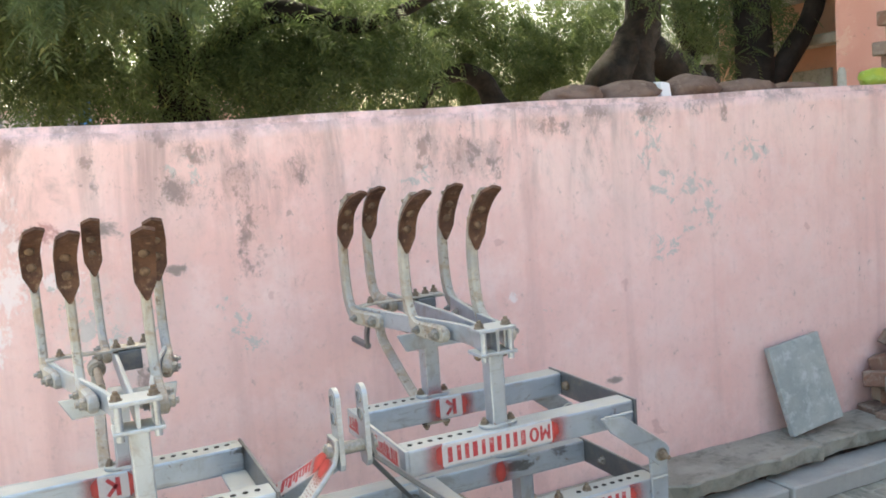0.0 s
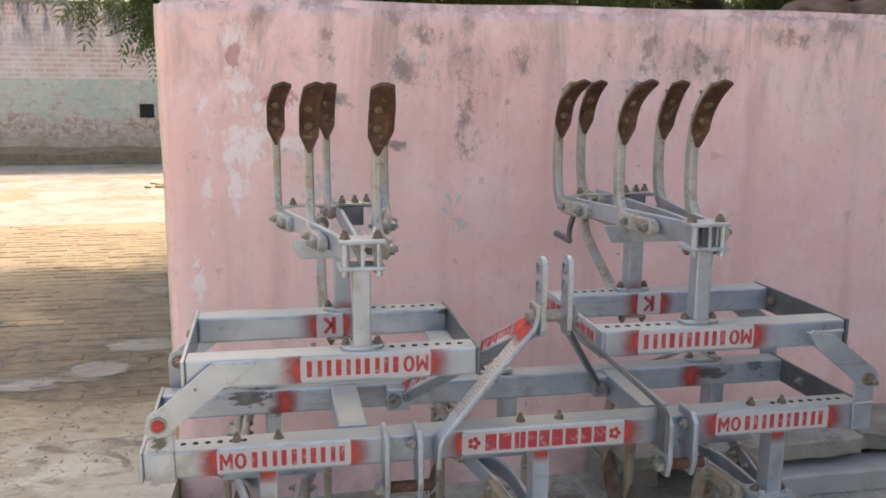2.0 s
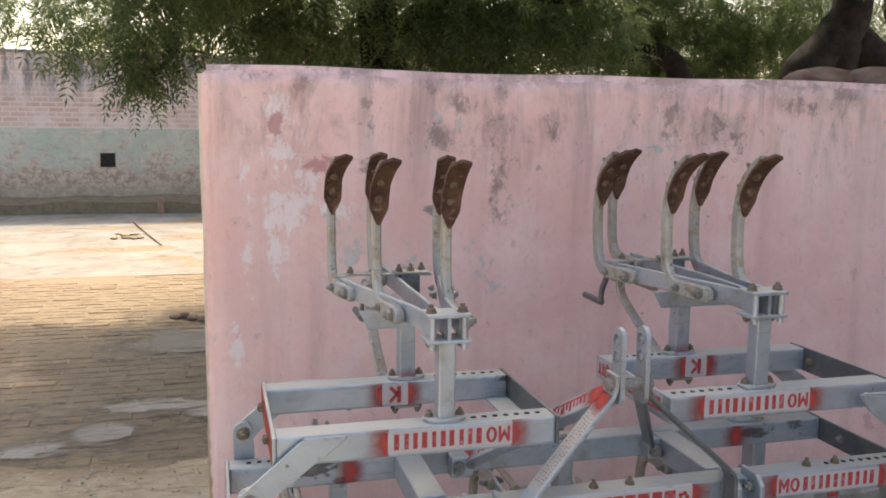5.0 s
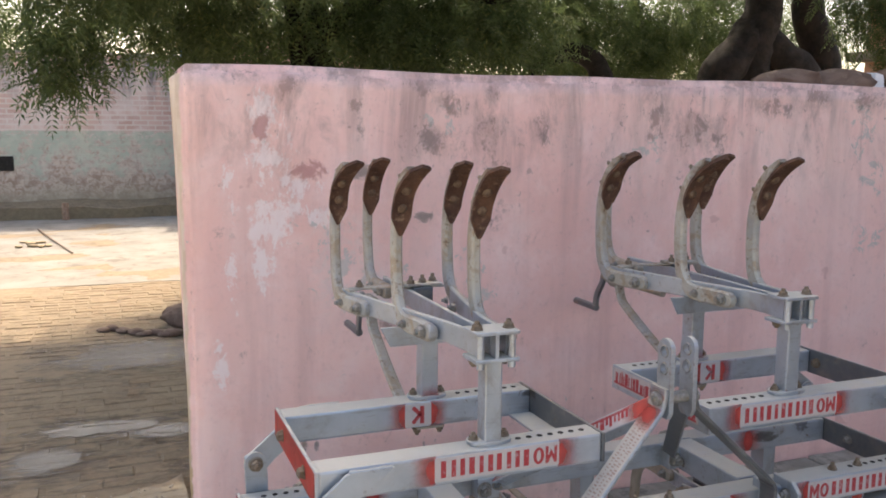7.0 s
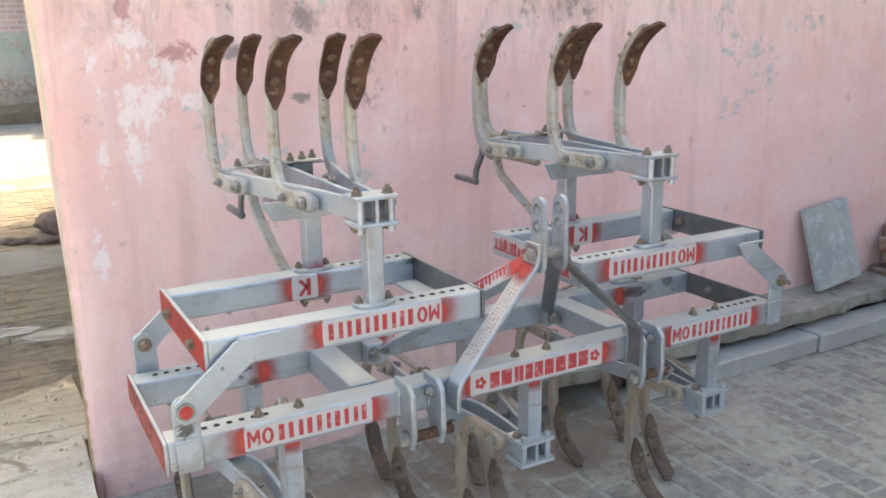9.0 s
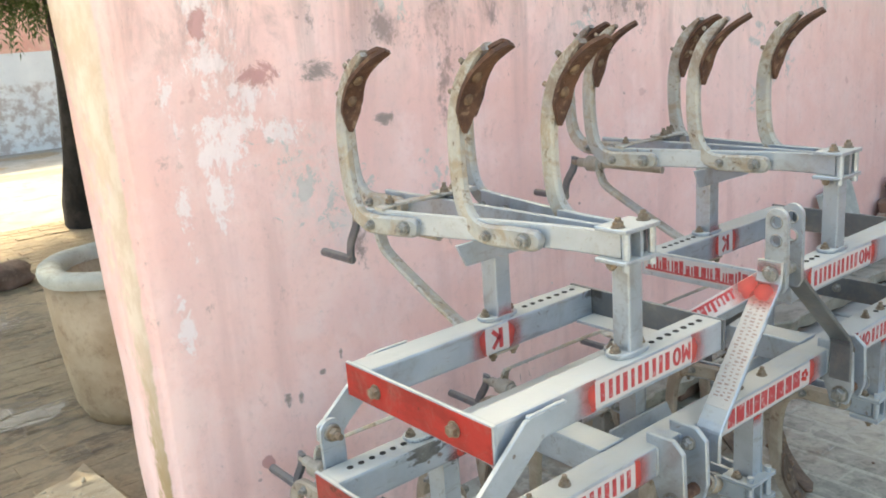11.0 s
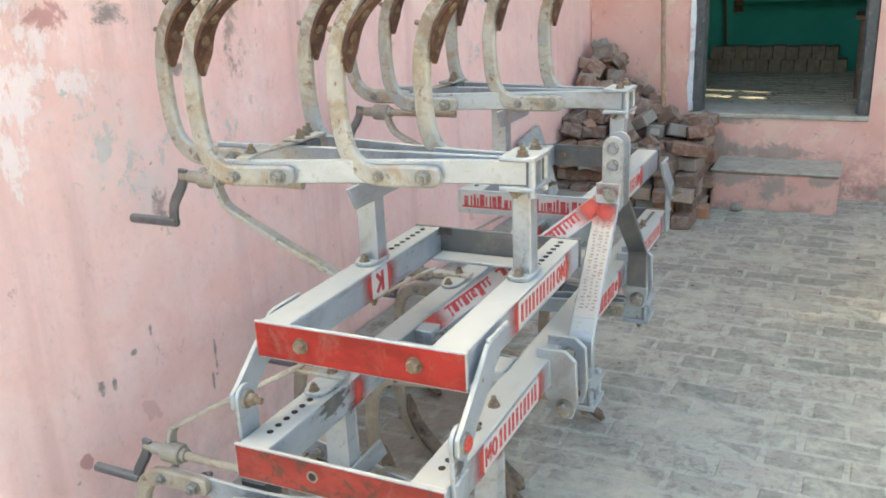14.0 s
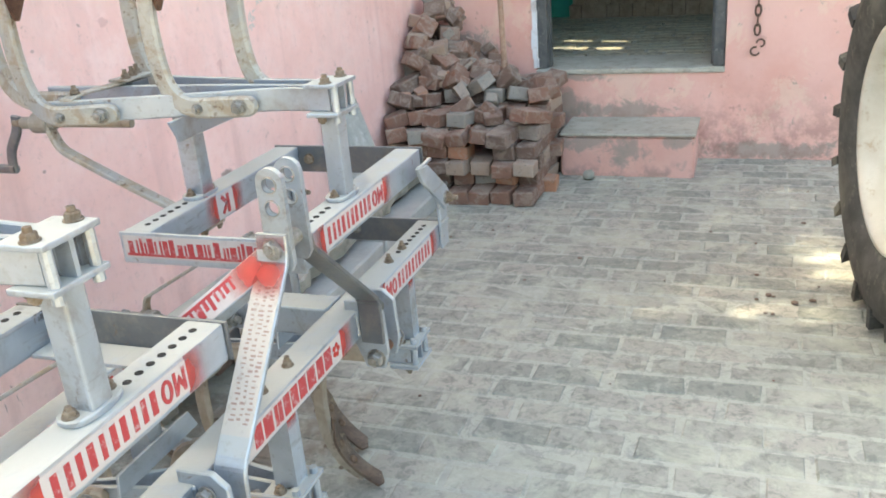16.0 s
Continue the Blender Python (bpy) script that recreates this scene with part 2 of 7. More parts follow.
def plaster(name, a, b, patch, amount=0.5, base_dirt=(0.3, 0.2, 0.18), low=0.3, bottom=0.0, thr=0.55, faded=(), soiled=()):
    """Painted plaster with patches of an older coat and a dirty foot."""
    t = Tree(name)
    col = t.mix(t.ramp(t.noise(1.7, 5), 0.35, 0.65), a, b)
    col = t.mix(t.math("MULTIPLY", t.ramp(t.noise(3.2, 7, 0.72, None, 0.4), thr, thr + 0.06), amount), col, patch)
    col = t.mix(t.math("MULTIPLY", t.ramp(t.noise(11, 6, 0.7), 0.62, 0.72), 0.5), col, base_dirt)
    for y, z, ry, rz in faded:
        spot = t.math("MULTIPLY", t.blob(y, z, ry, rz, "YZ"), t.ramp(t.noise(8, 7, 0.72, None, 0.5), 0.49, 0.55))
        col = t.mix(t.math("MULTIPLY", spot, 0.8, True), col, patch)
    for y, z, ry, rz in soiled:
        spot = t.ramp(t.math("ADD", t.math("MULTIPLY", t.blob(y, z, ry, rz, "YZ"), 0.34), t.noise(9, 8, 0.76, None, 0.4)), 0.60, 0.76)
        col = t.mix(t.math("MULTIPLY", spot, 0.75), col, (0.30, 0.27, 0.23))
    foot = t.math("MULTIPLY", t.ramp(t.axis("Z"), bottom, bottom + low, 1.0, 0.0), t.ramp(t.noise(7, 6, 0.7), 0.42, 0.62))
    col = t.mix(t.math("MULTIPLY", foot, 0.65), col, base_dirt)
    return t.done(col, 0.85, 0, t.noise(18, 6), 0.3, 0.01, 0.2)


def paving_stuff(name, a, b, island=None, smear=(0.455, 0.447, 0.367), dark=(0.175, 0.18, 0.158), cover=(0.46, 0.62), veil=0.88, muddy=()):
    """Worn brick paving: cement or mud is smeared over bricks and joints alike, so that many edges are half lost."""
    t = Tree(name)
    col = t.mix(t.random(island), a, b) if island is not None else t.mix(t.noise(9, 6, 0.7), a, b)
    col = t.mix(t.math("MULTIPLY", t.ramp(t.noise(24, 6, 0.75, None, 0.8), 0.46, 0.60), 0.72), col, dark)
    layer = t.mix(t.ramp(t.noise(13, 6, 0.7), 0.35, 0.65), smear, tuple(c * 0.80 for c in smear))
    layer = t.mix(t.math("MULTIPLY", t.ramp(t.noise(34, 6, 0.75, None, 1.2), 0.56, 0.68), 0.4), layer, dark)
    over = t.math("MULTIPLY", t.ramp(t.noise(3.4, 7, 0.72, None, 0.5), *cover), veil)
    over = t.math("MAXIMUM", over, t.math("MULTIPLY", t.ramp(t.noise(19, 5, 0.7), 0.5, 0.62), 0.55 * veil))
    col = t.mix(over, col, layer)
    col = t.mix(t.math("MULTIPLY", t.ramp(t.noise(7, 6, 0.7, t.move((1, 1, 1), (9, 4, 0))), 0.60, 0.70), 0.5), col, tuple(c * 0.8 for c in dark))
    for x, y, rx, ry in muddy:
        mud = t.ramp(t.math("ADD", t.math("MULTIPLY", t.blob(x, y, rx, ry, "XY"), 0.35), t.noise(5, 7, 0.72, None, 0.4)), 0.60, 0.82)
        col = t.mix(t.math("MULTIPLY", mud, 0.72), col, (0.225, 0.18, 0.14))
    return t.done(col, 0.88, 0, t.math("ADD", t.noise(30, 6, 0.7), t.math("MULTIPLY", over, 0.6)), 0.4, 0.006, 0.2)


def old_bricks():
    """Reclaimed bricks: brown, red, orange or grey, with dust and mortar on their tops."""
    t = Tree("old_brick")
    r = t.random()
    col = t.mix(t.ramp(r, 0.0, 0.45), (0.165, 0.115, 0.092), (0.245, 0.135, 0.098))
    col = t.mix(t.ramp(r, 0.55, 0.6), col, (0.27, 0.25, 0.22))
    col = t.mix(t.ramp(r, 0.74, 0.78), col, (0.42, 0.20, 0.12))
    col = t.mix(t.ramp(r, 0.85, 0.87), col, (0.36, 0.27, 0.21))
    col = t.mix(t.math("MULTIPLY", t.ramp(t.noise(14, 7, 0.75, None, 0.6), 0.47, 0.58), 0.45), col, (0.37, 0.31, 0.26))
    top = t.math("MULTIPLY", t.ramp(t.up(), 0.4, 0.9), t.ramp(t.noise(7, 6, 0.7), 0.36, 0.6))
    col = t.mix(t.math("MULTIPLY", top, 0.42), col, (0.38, 0.34, 0.29))
    col = t.mix(t.math("MULTIPLY", t.ramp(t.noise(42, 6, 0.75), 0.55, 0.68), 0.6), col, (0.10, 0.075, 0.06))
    return t.done(col, 0.92, 0, t.noise(34, 7, 0.75), 0.7, 0.008, 0.2)


# dark greasy dirt on the frame: x, z, radii, the stretch of y that it covers and its strength
GRIME = ((0.27, 0.650, 0.11, 0.040, -0.79, -0.70, 0.85), (0.345, 0.610, 0.06, 0.030, -0.79, -0.70, 0.7), (1.56, 0.640, 0.10, 0.035, -0.79, -0.70, 0.8), (0.100, 0.690, 0.034, 0.040, -1.16, -1.06, 0.85),
         (0.785, 0.865, 0.05, 0.040, -0.76, -0.66, 0.8), (1.70, 0.66, 0.05, 0.04, -0.79, -0.70, 0.6))


def silver(name="silver_paint", tone=(0.405, 0.455, 0.515), dust=0.9):
    """Aluminium paint on steel, dusty on top, scuffed, with rust at scratches."""
    t = Tree(name)
    col = t.mix(t.ramp(t.noise(8, 5), 0.35, 0.65), tone, tuple(c * 0.84 for c in tone))
    col = t.mix(t.math("MULTIPLY", t.ramp(t.noise(55, 5, 0.7), 0.62, 0.72), 0.5), col, (0.20, 0.17, 0.14))
    col = t.mix(t.math("MULTIPLY", t.ramp(t.noise(17, 7, 0.75, None, 1.0), 0.62, 0.68), 0.8), col, (0.17, 0.095, 0.055))
    col = t.mix(t.math("MULTIPLY", t.ramp(t.noise(6, 6, 0.7, t.move((1, 1, 1), (7, 2, 1)), 0.6), 0.50, 0.66), 0.6), col, (0.25, 0.235, 0.205))
    rub = t.ramp(t.noise(1.0, 6, 0.7, t.move((7, 55, 55))), 0.56, 0.66)
    col = t.mix(t.math("MULTIPLY", rub, 0.4), col, (0.21, 0.19, 0.165))
    chip = t.ramp(t.voronoi(16.0, t.move((1, 1, 1), (3, 1, 0))), 0.045, 0.08, 1.0, 0.0)
    col = t.mix(t.math("MULTIPLY", t.math("MULTIPLY", chip, t.ramp(t.noise(3.0), 0.48, 0.56)), 0.8), col, (0.13, 0.085, 0.06))
    for x, z, rx, rz, y0, y1, deep in GRIME:
        here = t.math("MULTIPLY", t.ramp(t.axis("Y"), y0 - 0.01, y0), t.ramp(t.axis("Y"), y1, y1 + 0.01, 1.0, 0.0))
        smear = t.ramp(t.math("ADD", t.math("MULTIPLY", t.blob(x, z, rx, rz), 0.36), t.noise(52, 8, 0.8, t.move((0.45, 1, 1.2)), 0.3)), 0.70, 0.78)
        col = t.mix(t.math("MULTIPLY", t.math("MULTIPLY", smear, here), deep), col, (0.06, 0.05, 0.042))
    d = t.math("MULTIPLY", t.math("MULTIPLY", t.ramp(t.up(), 0.3, 0.9), t.ramp(t.noise(14, 6, 0.7), 0.15, 0.5)), dust)
    side = t.math("MULTIPLY", t.ramp(t.noise(10, 6, 0.7), 0.48, 0.74), 0.24)
    d = t.math("MAXIMUM", d, side)
    col = t.mix(d, col, (0.44, 0.428, 0.37))
    rough = t.math("ADD", 0.34, t.math("MULTIPLY", d, 0.5))
    metal = t.math("MULTIPLY", t.math("SUBTRACT", 1.0, d, True), 0.58)
    return t.done(col, rough, metal, t.noise(45, 5), 0.12, 0.004, 0.4)


def tyne_paint():
    """Silver paint almost hidden under beige dust, with brown rust specks and bands."""
    t = Tree("dusty_tyne_paint")
    col = t.mix(t.ramp(t.noise(9, 6, 0.7), 0.38, 0.6), (0.43, 0.405, 0.35), (0.35, 0.337, 0.305))
    col = t.mix(t.math("MULTIPLY", t.ramp(t.noise(16, 7, 0.75, None, 0.8), 0.44, 0.62), 0.75), col, (0.30, 0.225, 0.145))
    col = t.mix(t.math("MULTIPLY", t.ramp(t.noise(42, 6, 0.75), 0.56, 0.66), 0.85), col, (0.14, 0.085, 0.05))
    col = t.mix(t.math("MULTIPLY", t.ramp(t.noise(5, 4, 0.6, t.move((1, 1, 1), (4, 1, 2))), 0.54, 0.66), 0.55), col, (0.27, 0.29, 0.315))
    end = t.math("MULTIPLY", t.ramp(t.axis("Z"), 1.24, 1.40), t.ramp(t.noise(20, 7, 0.75, None, 0.6), 0.40, 0.58))
    col = t.mix(t.math("MULTIPLY", end, 0.75), col, (0.17, 0.105, 0.065))
    return t.done(col, 0.58, 0.2, t.noise(60, 6, 0.7), 0.25, 0.004, 0.4)


def worn(name, a, b, rough=0.7, metal=0.0, scale=14, bump=0.25, spots=None):
    t = Tree(name)
    col = t.mix(t.ramp(t.noise(scale, 7, 0.7, None, 0.5), 0.35, 0.65), a, b)
    if spots:
        col = t.mix(t.math("MULTIPLY", t.ramp(t.noise(scale * 2.3, 6, 0.7), 0.56, 0.68), 0.8), col, spots)
    return t.done(col, t.ramp(t.noise(scale * 1.7), 0.3, 0.7, rough - 0.1, rough + 0.1), metal, t.noise(scale * 5, 6), bump, 0.005)


def enamel(name, red, bare):
    """Brushed red paint, dusty and dulled in clouds, chipped to rust where the noise passes bare."""
    t = Tree(name)
    col = t.mix(t.ramp(t.noise(9, 6, 0.7, t.move((1, 1, 2.5))), 0.38, 0.62), red, tuple(c * 0.68 for c in red))
    col = t.mix(t.math("MULTIPLY", t.ramp(t.noise(14, 7, 0.75, t.move((1, 1, 1), (3, 5, 1)), 0.5), 0.50, 0.68), 0.55), col, (0.26, 0.115, 0.09))
    chips = t.ramp(t.noise(22, 8, 0.78, t.move((1, 1, 1.4), (1, 2, 8)), 0.4), bare, bare + 0.05)
    col = t.mix(t.math("MULTIPLY", chips, 0.85), col, (0.085, 0.048, 0.034))
    fine = t.ramp(t.noise(1.0, 6, 0.75, t.move((90, 30, 150))), 0.60, 0.68)
    col = t.mix(t.math("MULTIPLY", fine, 0.5), col, (0.13, 0.055, 0.042))
    return t.done(col, t.ramp(chips, 0.0, 1.0, 0.48, 0.8), 0, t.noise(40, 5), 0.15, 0.003, 0.35)


def stencil(name, color, edge):
    """Paint laid on thinly: worn through to the metal here and there."""
    t = Tree(name)
    return t.done(t.mix(t.math("MULTIPLY", t.ramp(t.noise(48, 7, 0.75), 0.52, 0.66), 0.75), color, edge), 0.6, 0.0, t.noise(80), 0.1, 0.002)


def spray_paint():
    """Red spray that thins out away from its middle."""
    t = Tree("red_spray")
    n = t.node("ShaderNodeVectorMath")
    n.operation = "LENGTH"
    t.put(n.inputs[0], t.own)
    far = t.math("ADD", n.outputs["Value"], t.math("MULTIPLY", t.math("SUBTRACT", t.noise(45, 3), 0.5), 0.35))
    t.put(t.b.inputs["Alpha"], t.ramp(far, -0.15, 1.1, 1.0, 0.0))
    return t.done(t.mix(t.noise(30), (0.40, 0.04, 0.032), (0.47, 0.065, 0.05)), 0.6)


def leaf_stuff(name, a, b, c):
    t = Tree(name)
    r = t.random(True)
    col = t.mix(t.ramp(r, 0.0, 0.8), a, b)
    col = t.mix(t.ramp(r, 0.9, 0.95), col, c)
    t.done(col, 0.5, 0, None, 0.3, 0.01, 0.35)
    thin = t.node("ShaderNodeBsdfTranslucent")
    t.put(thin.inputs["Color"], t.mix(0.5, col, (0.14, 0.19, 0.07)))
    both = t.node("ShaderNodeMixShader")
    both.inputs[0].default_value = 0.52
    out = t.t.nodes["Material Output"]
    t.t.links.new(t.b.outputs[0], both.inputs[1])
    t.t.links.new(thin.outputs[0], both.inputs[2])
    t.t.links.new(both.outputs[0], out.inputs["Surface"])
    return t.m


def puddle_water():
    """A thin film of dirty water that thins out into wet mud, broken by the bricks that stand out of it."""
    t = Tree("puddle_water")
    film = t.math("ADD", t.blobs([(*p, "XY") for p in PUDDLES]), t.math("MULTIPLY", t.math("SUBTRACT", t.noise(5, 8, 0.75, t.move((0.7, 1.4, 1)), 0.5), 0.5), 2.0))
    film = t.math("SUBTRACT", film, t.math("MULTIPLY", t.ramp(t.noise(20, 7, 0.75, t.move((0.5, 1.6, 1))), 0.50, 0.60), 0.75))
    t.put(t.b.inputs["Alpha"], t.math("ADD", t.ramp(film, -0.12, 0.20, 0.0, 0.38), t.ramp(film, 0.18, 0.55, 0.0, 0.32)))
    col = t.mix(t.noise(12, 5), (0.06, 0.06, 0.06), (0.10, 0.092, 0.082))
    return t.done(col, t.ramp(film, 0.15, 0.60, 0.62, 0.17), 0, t.noise(12, 6), 0.3, 0.02, 0.45)


def trodden_ground():
    """Pale worn concrete by the wall end that passes into tan and then brown trodden soil, with cracks, pits and stains."""
    t = Tree("trodden_ground")
    col = t.mix(t.ramp(t.noise(2.4, 6, 0.68), 0.38, 0.62), (0.48, 0.43, 0.335), (0.60, 0.56, 0.465))
    back = t.math("ADD", t.axis("Y"), t.math("MULTIPLY", t.math("SUBTRACT", t.noise(2.6, 7, 0.72), 0.5), 0.9))
    col = t.mix(t.math("MULTIPLY", t.ramp(back, 0.12, 0.55), 0.85), col, t.mix(t.noise(11, 6, 0.7), (0.40, 0.31, 0.20), (0.50, 0.41, 0.285)))
    col = t.mix(t.math("MULTIPLY", t.ramp(back, 0.70, 1.0), 0.9), col, t.mix(t.noise(14, 6, 0.7), (0.22, 0.155, 0.10), (0.33, 0.25, 0.17)))
    left = t.ramp(t.axis("X"), -0.9, 0.0, 0.75, 0.25)
    blot = t.math("MULTIPLY", t.ramp(t.noise(6.5, 8, 0.76, t.move((0.8, 1.3, 1)), 0.6), 0.465, 0.565), left)
    col = t.mix(blot, col, (0.345, 0.265, 0.165))
    deep = t.math("MULTIPLY", t.ramp(t.noise(13, 8, 0.78, t.move((0.7, 1.4, 1), (5, 2, 0)), 0.5), 0.545, 0.60), t.math("MULTIPLY", left, 1.1, True))
    col = t.mix(deep, col, (0.205, 0.145, 0.09))
    crack = t.math("ABSOLUTE", t.math("SUBTRACT", t.noise(1.5, 4, 0.6, t.move((0.35, 1.25, 1), (2, 7, 0)), 0.5), 0.5))
    crack = t.math("MULTIPLY", t.ramp(crack, 0.002, 0.007, 1.0, 0.0), t.ramp(t.noise(3.0, 4), 0.45, 0.55))
    col = t.mix(t.math("MULTIPLY", crack, 0.75), col, (0.20, 0.15, 0.10))
    pits = t.math("MULTIPLY", t.ramp(t.voronoi(21.0), 0.09, 0.15, 1.0, 0.0), t.ramp(t.noise(5), 0.45, 0.53))
    col = t.mix(t.math("MULTIPLY", pits, 0.75), col, (0.19, 0.145, 0.10))
    col = t.mix(t.math("MULTIPLY", t.ramp(t.noise(60, 5, 0.7), 0.52, 0.66), 0.35), col, (0.30, 0.25, 0.18))
    height = t.math("SUBTRACT", t.math("ADD", t.noise(8, 6, 0.7), t.noise(38, 6)), t.math("MULTIPLY", t.math("MAXIMUM", crack, deep), 0.6))
    return t.done(col, 0.92, 0, height, 0.6, 0.012, 0.2)


def far_brick():
    """The yard's boundary wall: brickwork above, a green plaster band, broken plaster below."""
    t = Tree("yard_wall_brick")
    n = t.node("ShaderNodeTexBrick")
    t.put(n.inputs["Vector"], t.move((1, 1, 1), (0, 0, 0), t.node("ShaderNodeCombineXYZ").outputs[0]))
    comb = [x for x in t.t.nodes if x.type == "COMBXYZ"][0]
    t.put(comb.inputs[0], t.axis("X"))
    t.put(comb.inputs[1], t.axis("Z"))
    n.inputs["Scale"].default_value = 1.0
    n.inputs["Brick Width"].default_value, n.inputs["Row Height"].default_value = 0.24, 0.083
    n.inputs["Mortar Size"].default_value = 0.012
    t.put(n.inputs["Color1"], (0.60, 0.40, 0.345))
    t.put(n.inputs["Color2"], (0.69, 0.51, 0.45))
    t.put(n.inputs["Mortar"], (0.70, 0.62, 0.57))
    col = t.mix(t.math("MULTIPLY", t.ramp(t.noise(2.0, 6, 0.7), 0.42, 0.62), 0.75), n.outputs["Color"], (0.76, 0.67, 0.63))
    dark = t.math("MULTIPLY", t.ramp(t.axis("Z"), 1.75, 2.5), t.ramp(t.noise(1.0, 7, 0.75, t.move((4, 3, 0.9))), 0.40, 0.60))
    col = t.mix(dark, col, (0.18, 0.175, 0.185))
    band = t.math("MULTIPLY", t.ramp(t.axis("Z"), 1.46, 1.49, 1.0, 0.0), t.ramp(t.noise(1.6, 6, 0.7), 0.68, 0.55))
    fall = t.math("ADD", t.axis("Z"), t.math("MULTIPLY", t.noise(1.7, 6, 0.7), 1.5))
    band = t.math("MULTIPLY", band, t.ramp(fall, 1.45, 1.65))
    band = t.math("MULTIPLY", band, t.ramp(t.noise(5.5, 8, 0.78, t.move((0.8, 1, 1.2)), 0.4), 0.60, 0.50, 0.25, 1.0))
    paint = t.mix(t.ramp(t.noise(2.2, 7, 0.75), 0.4, 0.6), (0.47, 0.53, 0.445), (0.58, 0.595, 0.50))
    paint = t.mix(t.math("MULTIPLY", t.ramp(t.noise(7, 7, 0.75, None, 0.5), 0.52, 0.64), 0.6), paint, (0.38, 0.345, 0.285))
    col = t.mix(band, col, paint)
    lower = t.math("MULTIPLY", t.ramp(t.axis("Z"), 0.5, 0.9, 1.0, 0.0), t.ramp(t.noise(4, 6, 0.7), 0.35, 0.55))
    col = t.mix(t.math("MULTIPLY", lower, 0.6), col, (0.30, 0.25, 0.20))
    bare = t.math("MULTIPLY", t.ramp(t.axis("Z"), 1.2, 1.42, 1.0, 0.0), t.math("SUBTRACT", 1.0, band, True))
    rubble = t.mix(t.ramp(t.noise(9, 7, 0.75, None, 0.8), 0.4, 0.6), (0.33, 0.225, 0.165), (0.62, 0.54, 0.45))
    col = t.mix(t.math("MULTIPLY", bare, 0.75), col, rubble)
    silt = t.ramp(t.math("ADD", t.axis("Z"), t.math("MULTIPLY", t.noise(1.4, 5, 0.7), 0.35)), 0.50, 0.80, 0.85, 0.0)
    col = t.mix(silt, col, t.mix(t.ramp(t.noise(4, 6, 0.7), 0.4, 0.6), (0.36, 0.30, 0.225), (0.52, 0.455, 0.36)))
    return t.done(col, 0.92, 0, t.math("ADD", n.outputs["Fac"], t.noise(9, 6)), 0.4, 0.01, 0.15)


def concrete(name, a, b, stain, amount=0.6, scale=4, rough=0.92):
    t = Tree(name)
    col = t.mix(t.ramp(t.noise(scale, 6, 0.65), 0.35, 0.65), a, b)
    col = t.mix(t.math("MULTIPLY", t.ramp(t.noise(scale * 2.6, 7, 0.75), 0.5, 0.66), amount), col, stain)
    col = t.mix(t.math("MULTIPLY", t.ramp(t.noise(70, 4, 0.7), 0.6, 0.7), 0.4), col, tuple(c * 0.6 for c in a))
    return t.done(col, rough, 0, t.math("ADD", t.noise(40, 6), t.noise(7, 3)), 0.35, 0.008, 0.2)


PINK = limewash_wall()
FACADE = plaster("salmon_plaster", (0.70, 0.375, 0.31), (0.765, 0.465, 0.40), (0.78, 0.63, 0.48), 0.35, (0.28, 0.15, 0.125), 0.50, 0.0, 0.53, ((-0.40, 1.50, 0.30, 0.36), (-0.52, 1.25, 0.10, 0.22), (-2.25, 1.75, 0.25, 0.2)),
                 ((-0.80, 0.30, 0.22, 0.18), (-1.15, 0.27, 0.45, 0.09), (-0.9, 0.47, 0.30, 0.05), (-1.95, 0.05, 0.50, 0.08), (-0.25, 0.55, 0.3, 0.35)))
# orange plaster with worn patches; the rear wall's shade is put into its darker tone
REARWALL = plaster("shaded_weathered_orange_plaster", (0.46, 0.255, 0.175), (0.55, 0.33, 0.235), (0.33, 0.25, 0.20), 0.6, (0.20, 0.13, 0.10), 0.4, 1.6)
STEP = plaster("step_plaster", (0.63, 0.345, 0.29), (0.70, 0.43, 0.37), (0.31, 0.28, 0.24), 0.5, (0.25, 0.19, 0.165), 0.12, 0.0, 0.56, (), ((-1.00, 0.20, 0.22, 0.12), (-1.22, 0.15, 0.20, 0.12), (-1.50, 0.20, 0.15, 0.06), (-1.25, 0.23, 0.5, 0.03)))
CEMENT = concrete("cement", (0.385, 0.365, 0.305), (0.46, 0.44, 0.375), (0.27, 0.25, 0.205), 0.75, 6)
LEDGE = concrete("ledge_stone", (0.25, 0.243, 0.205), (0.37, 0.355, 0.305), (0.15, 0.145, 0.125), 0.75, 4)
KERB = concrete("kerb_cement", (0.38, 0.38, 0.36), (0.44, 0.44, 0.41), (0.32, 0.31, 0.29), 0.4, 5)
SLATE = concrete("slate_slab", (0.31, 0.34, 0.325), (0.41, 0.43, 0.40), (0.54, 0.57, 0.56), 0.75, 6)
PLATFORM = trodden_ground()
EARTH = concrete("earth", (0.36, 0.29, 0.20), (0.42, 0.35, 0.26), (0.28, 0.21, 0.14), 0.5, 2)
WALLFOOT = ((0.45, -0.30, 1.0, 0.55), (1.45, -0.45, 0.9, 0.45))      # mud trodden into the paving: x, y and radii
BED = paving_stuff("joint_bed", (0.375, 0.37, 0.315), (0.43, 0.422, 0.362), None, (0.43, 0.423, 0.365), (0.24, 0.24, 0.215), muddy=WALLFOOT)
DRYMUD = concrete("dry_mud", (0.228, 0.208, 0.178), (0.295, 0.275, 0.24), (0.165, 0.14, 0.112), 0.8, 1.6)
MUD = paving_stuff("mud_joint", (0.18, 0.135, 0.092), (0.24, 0.185, 0.13), None, (0.31, 0.238, 0.155), (0.085, 0.060, 0.043), (0.28, 0.56))
GRIT = concrete("grit_stone", (0.40, 0.33, 0.24), (0.54, 0.47, 0.36), (0.24, 0.18, 0.12), 0.8, 40)
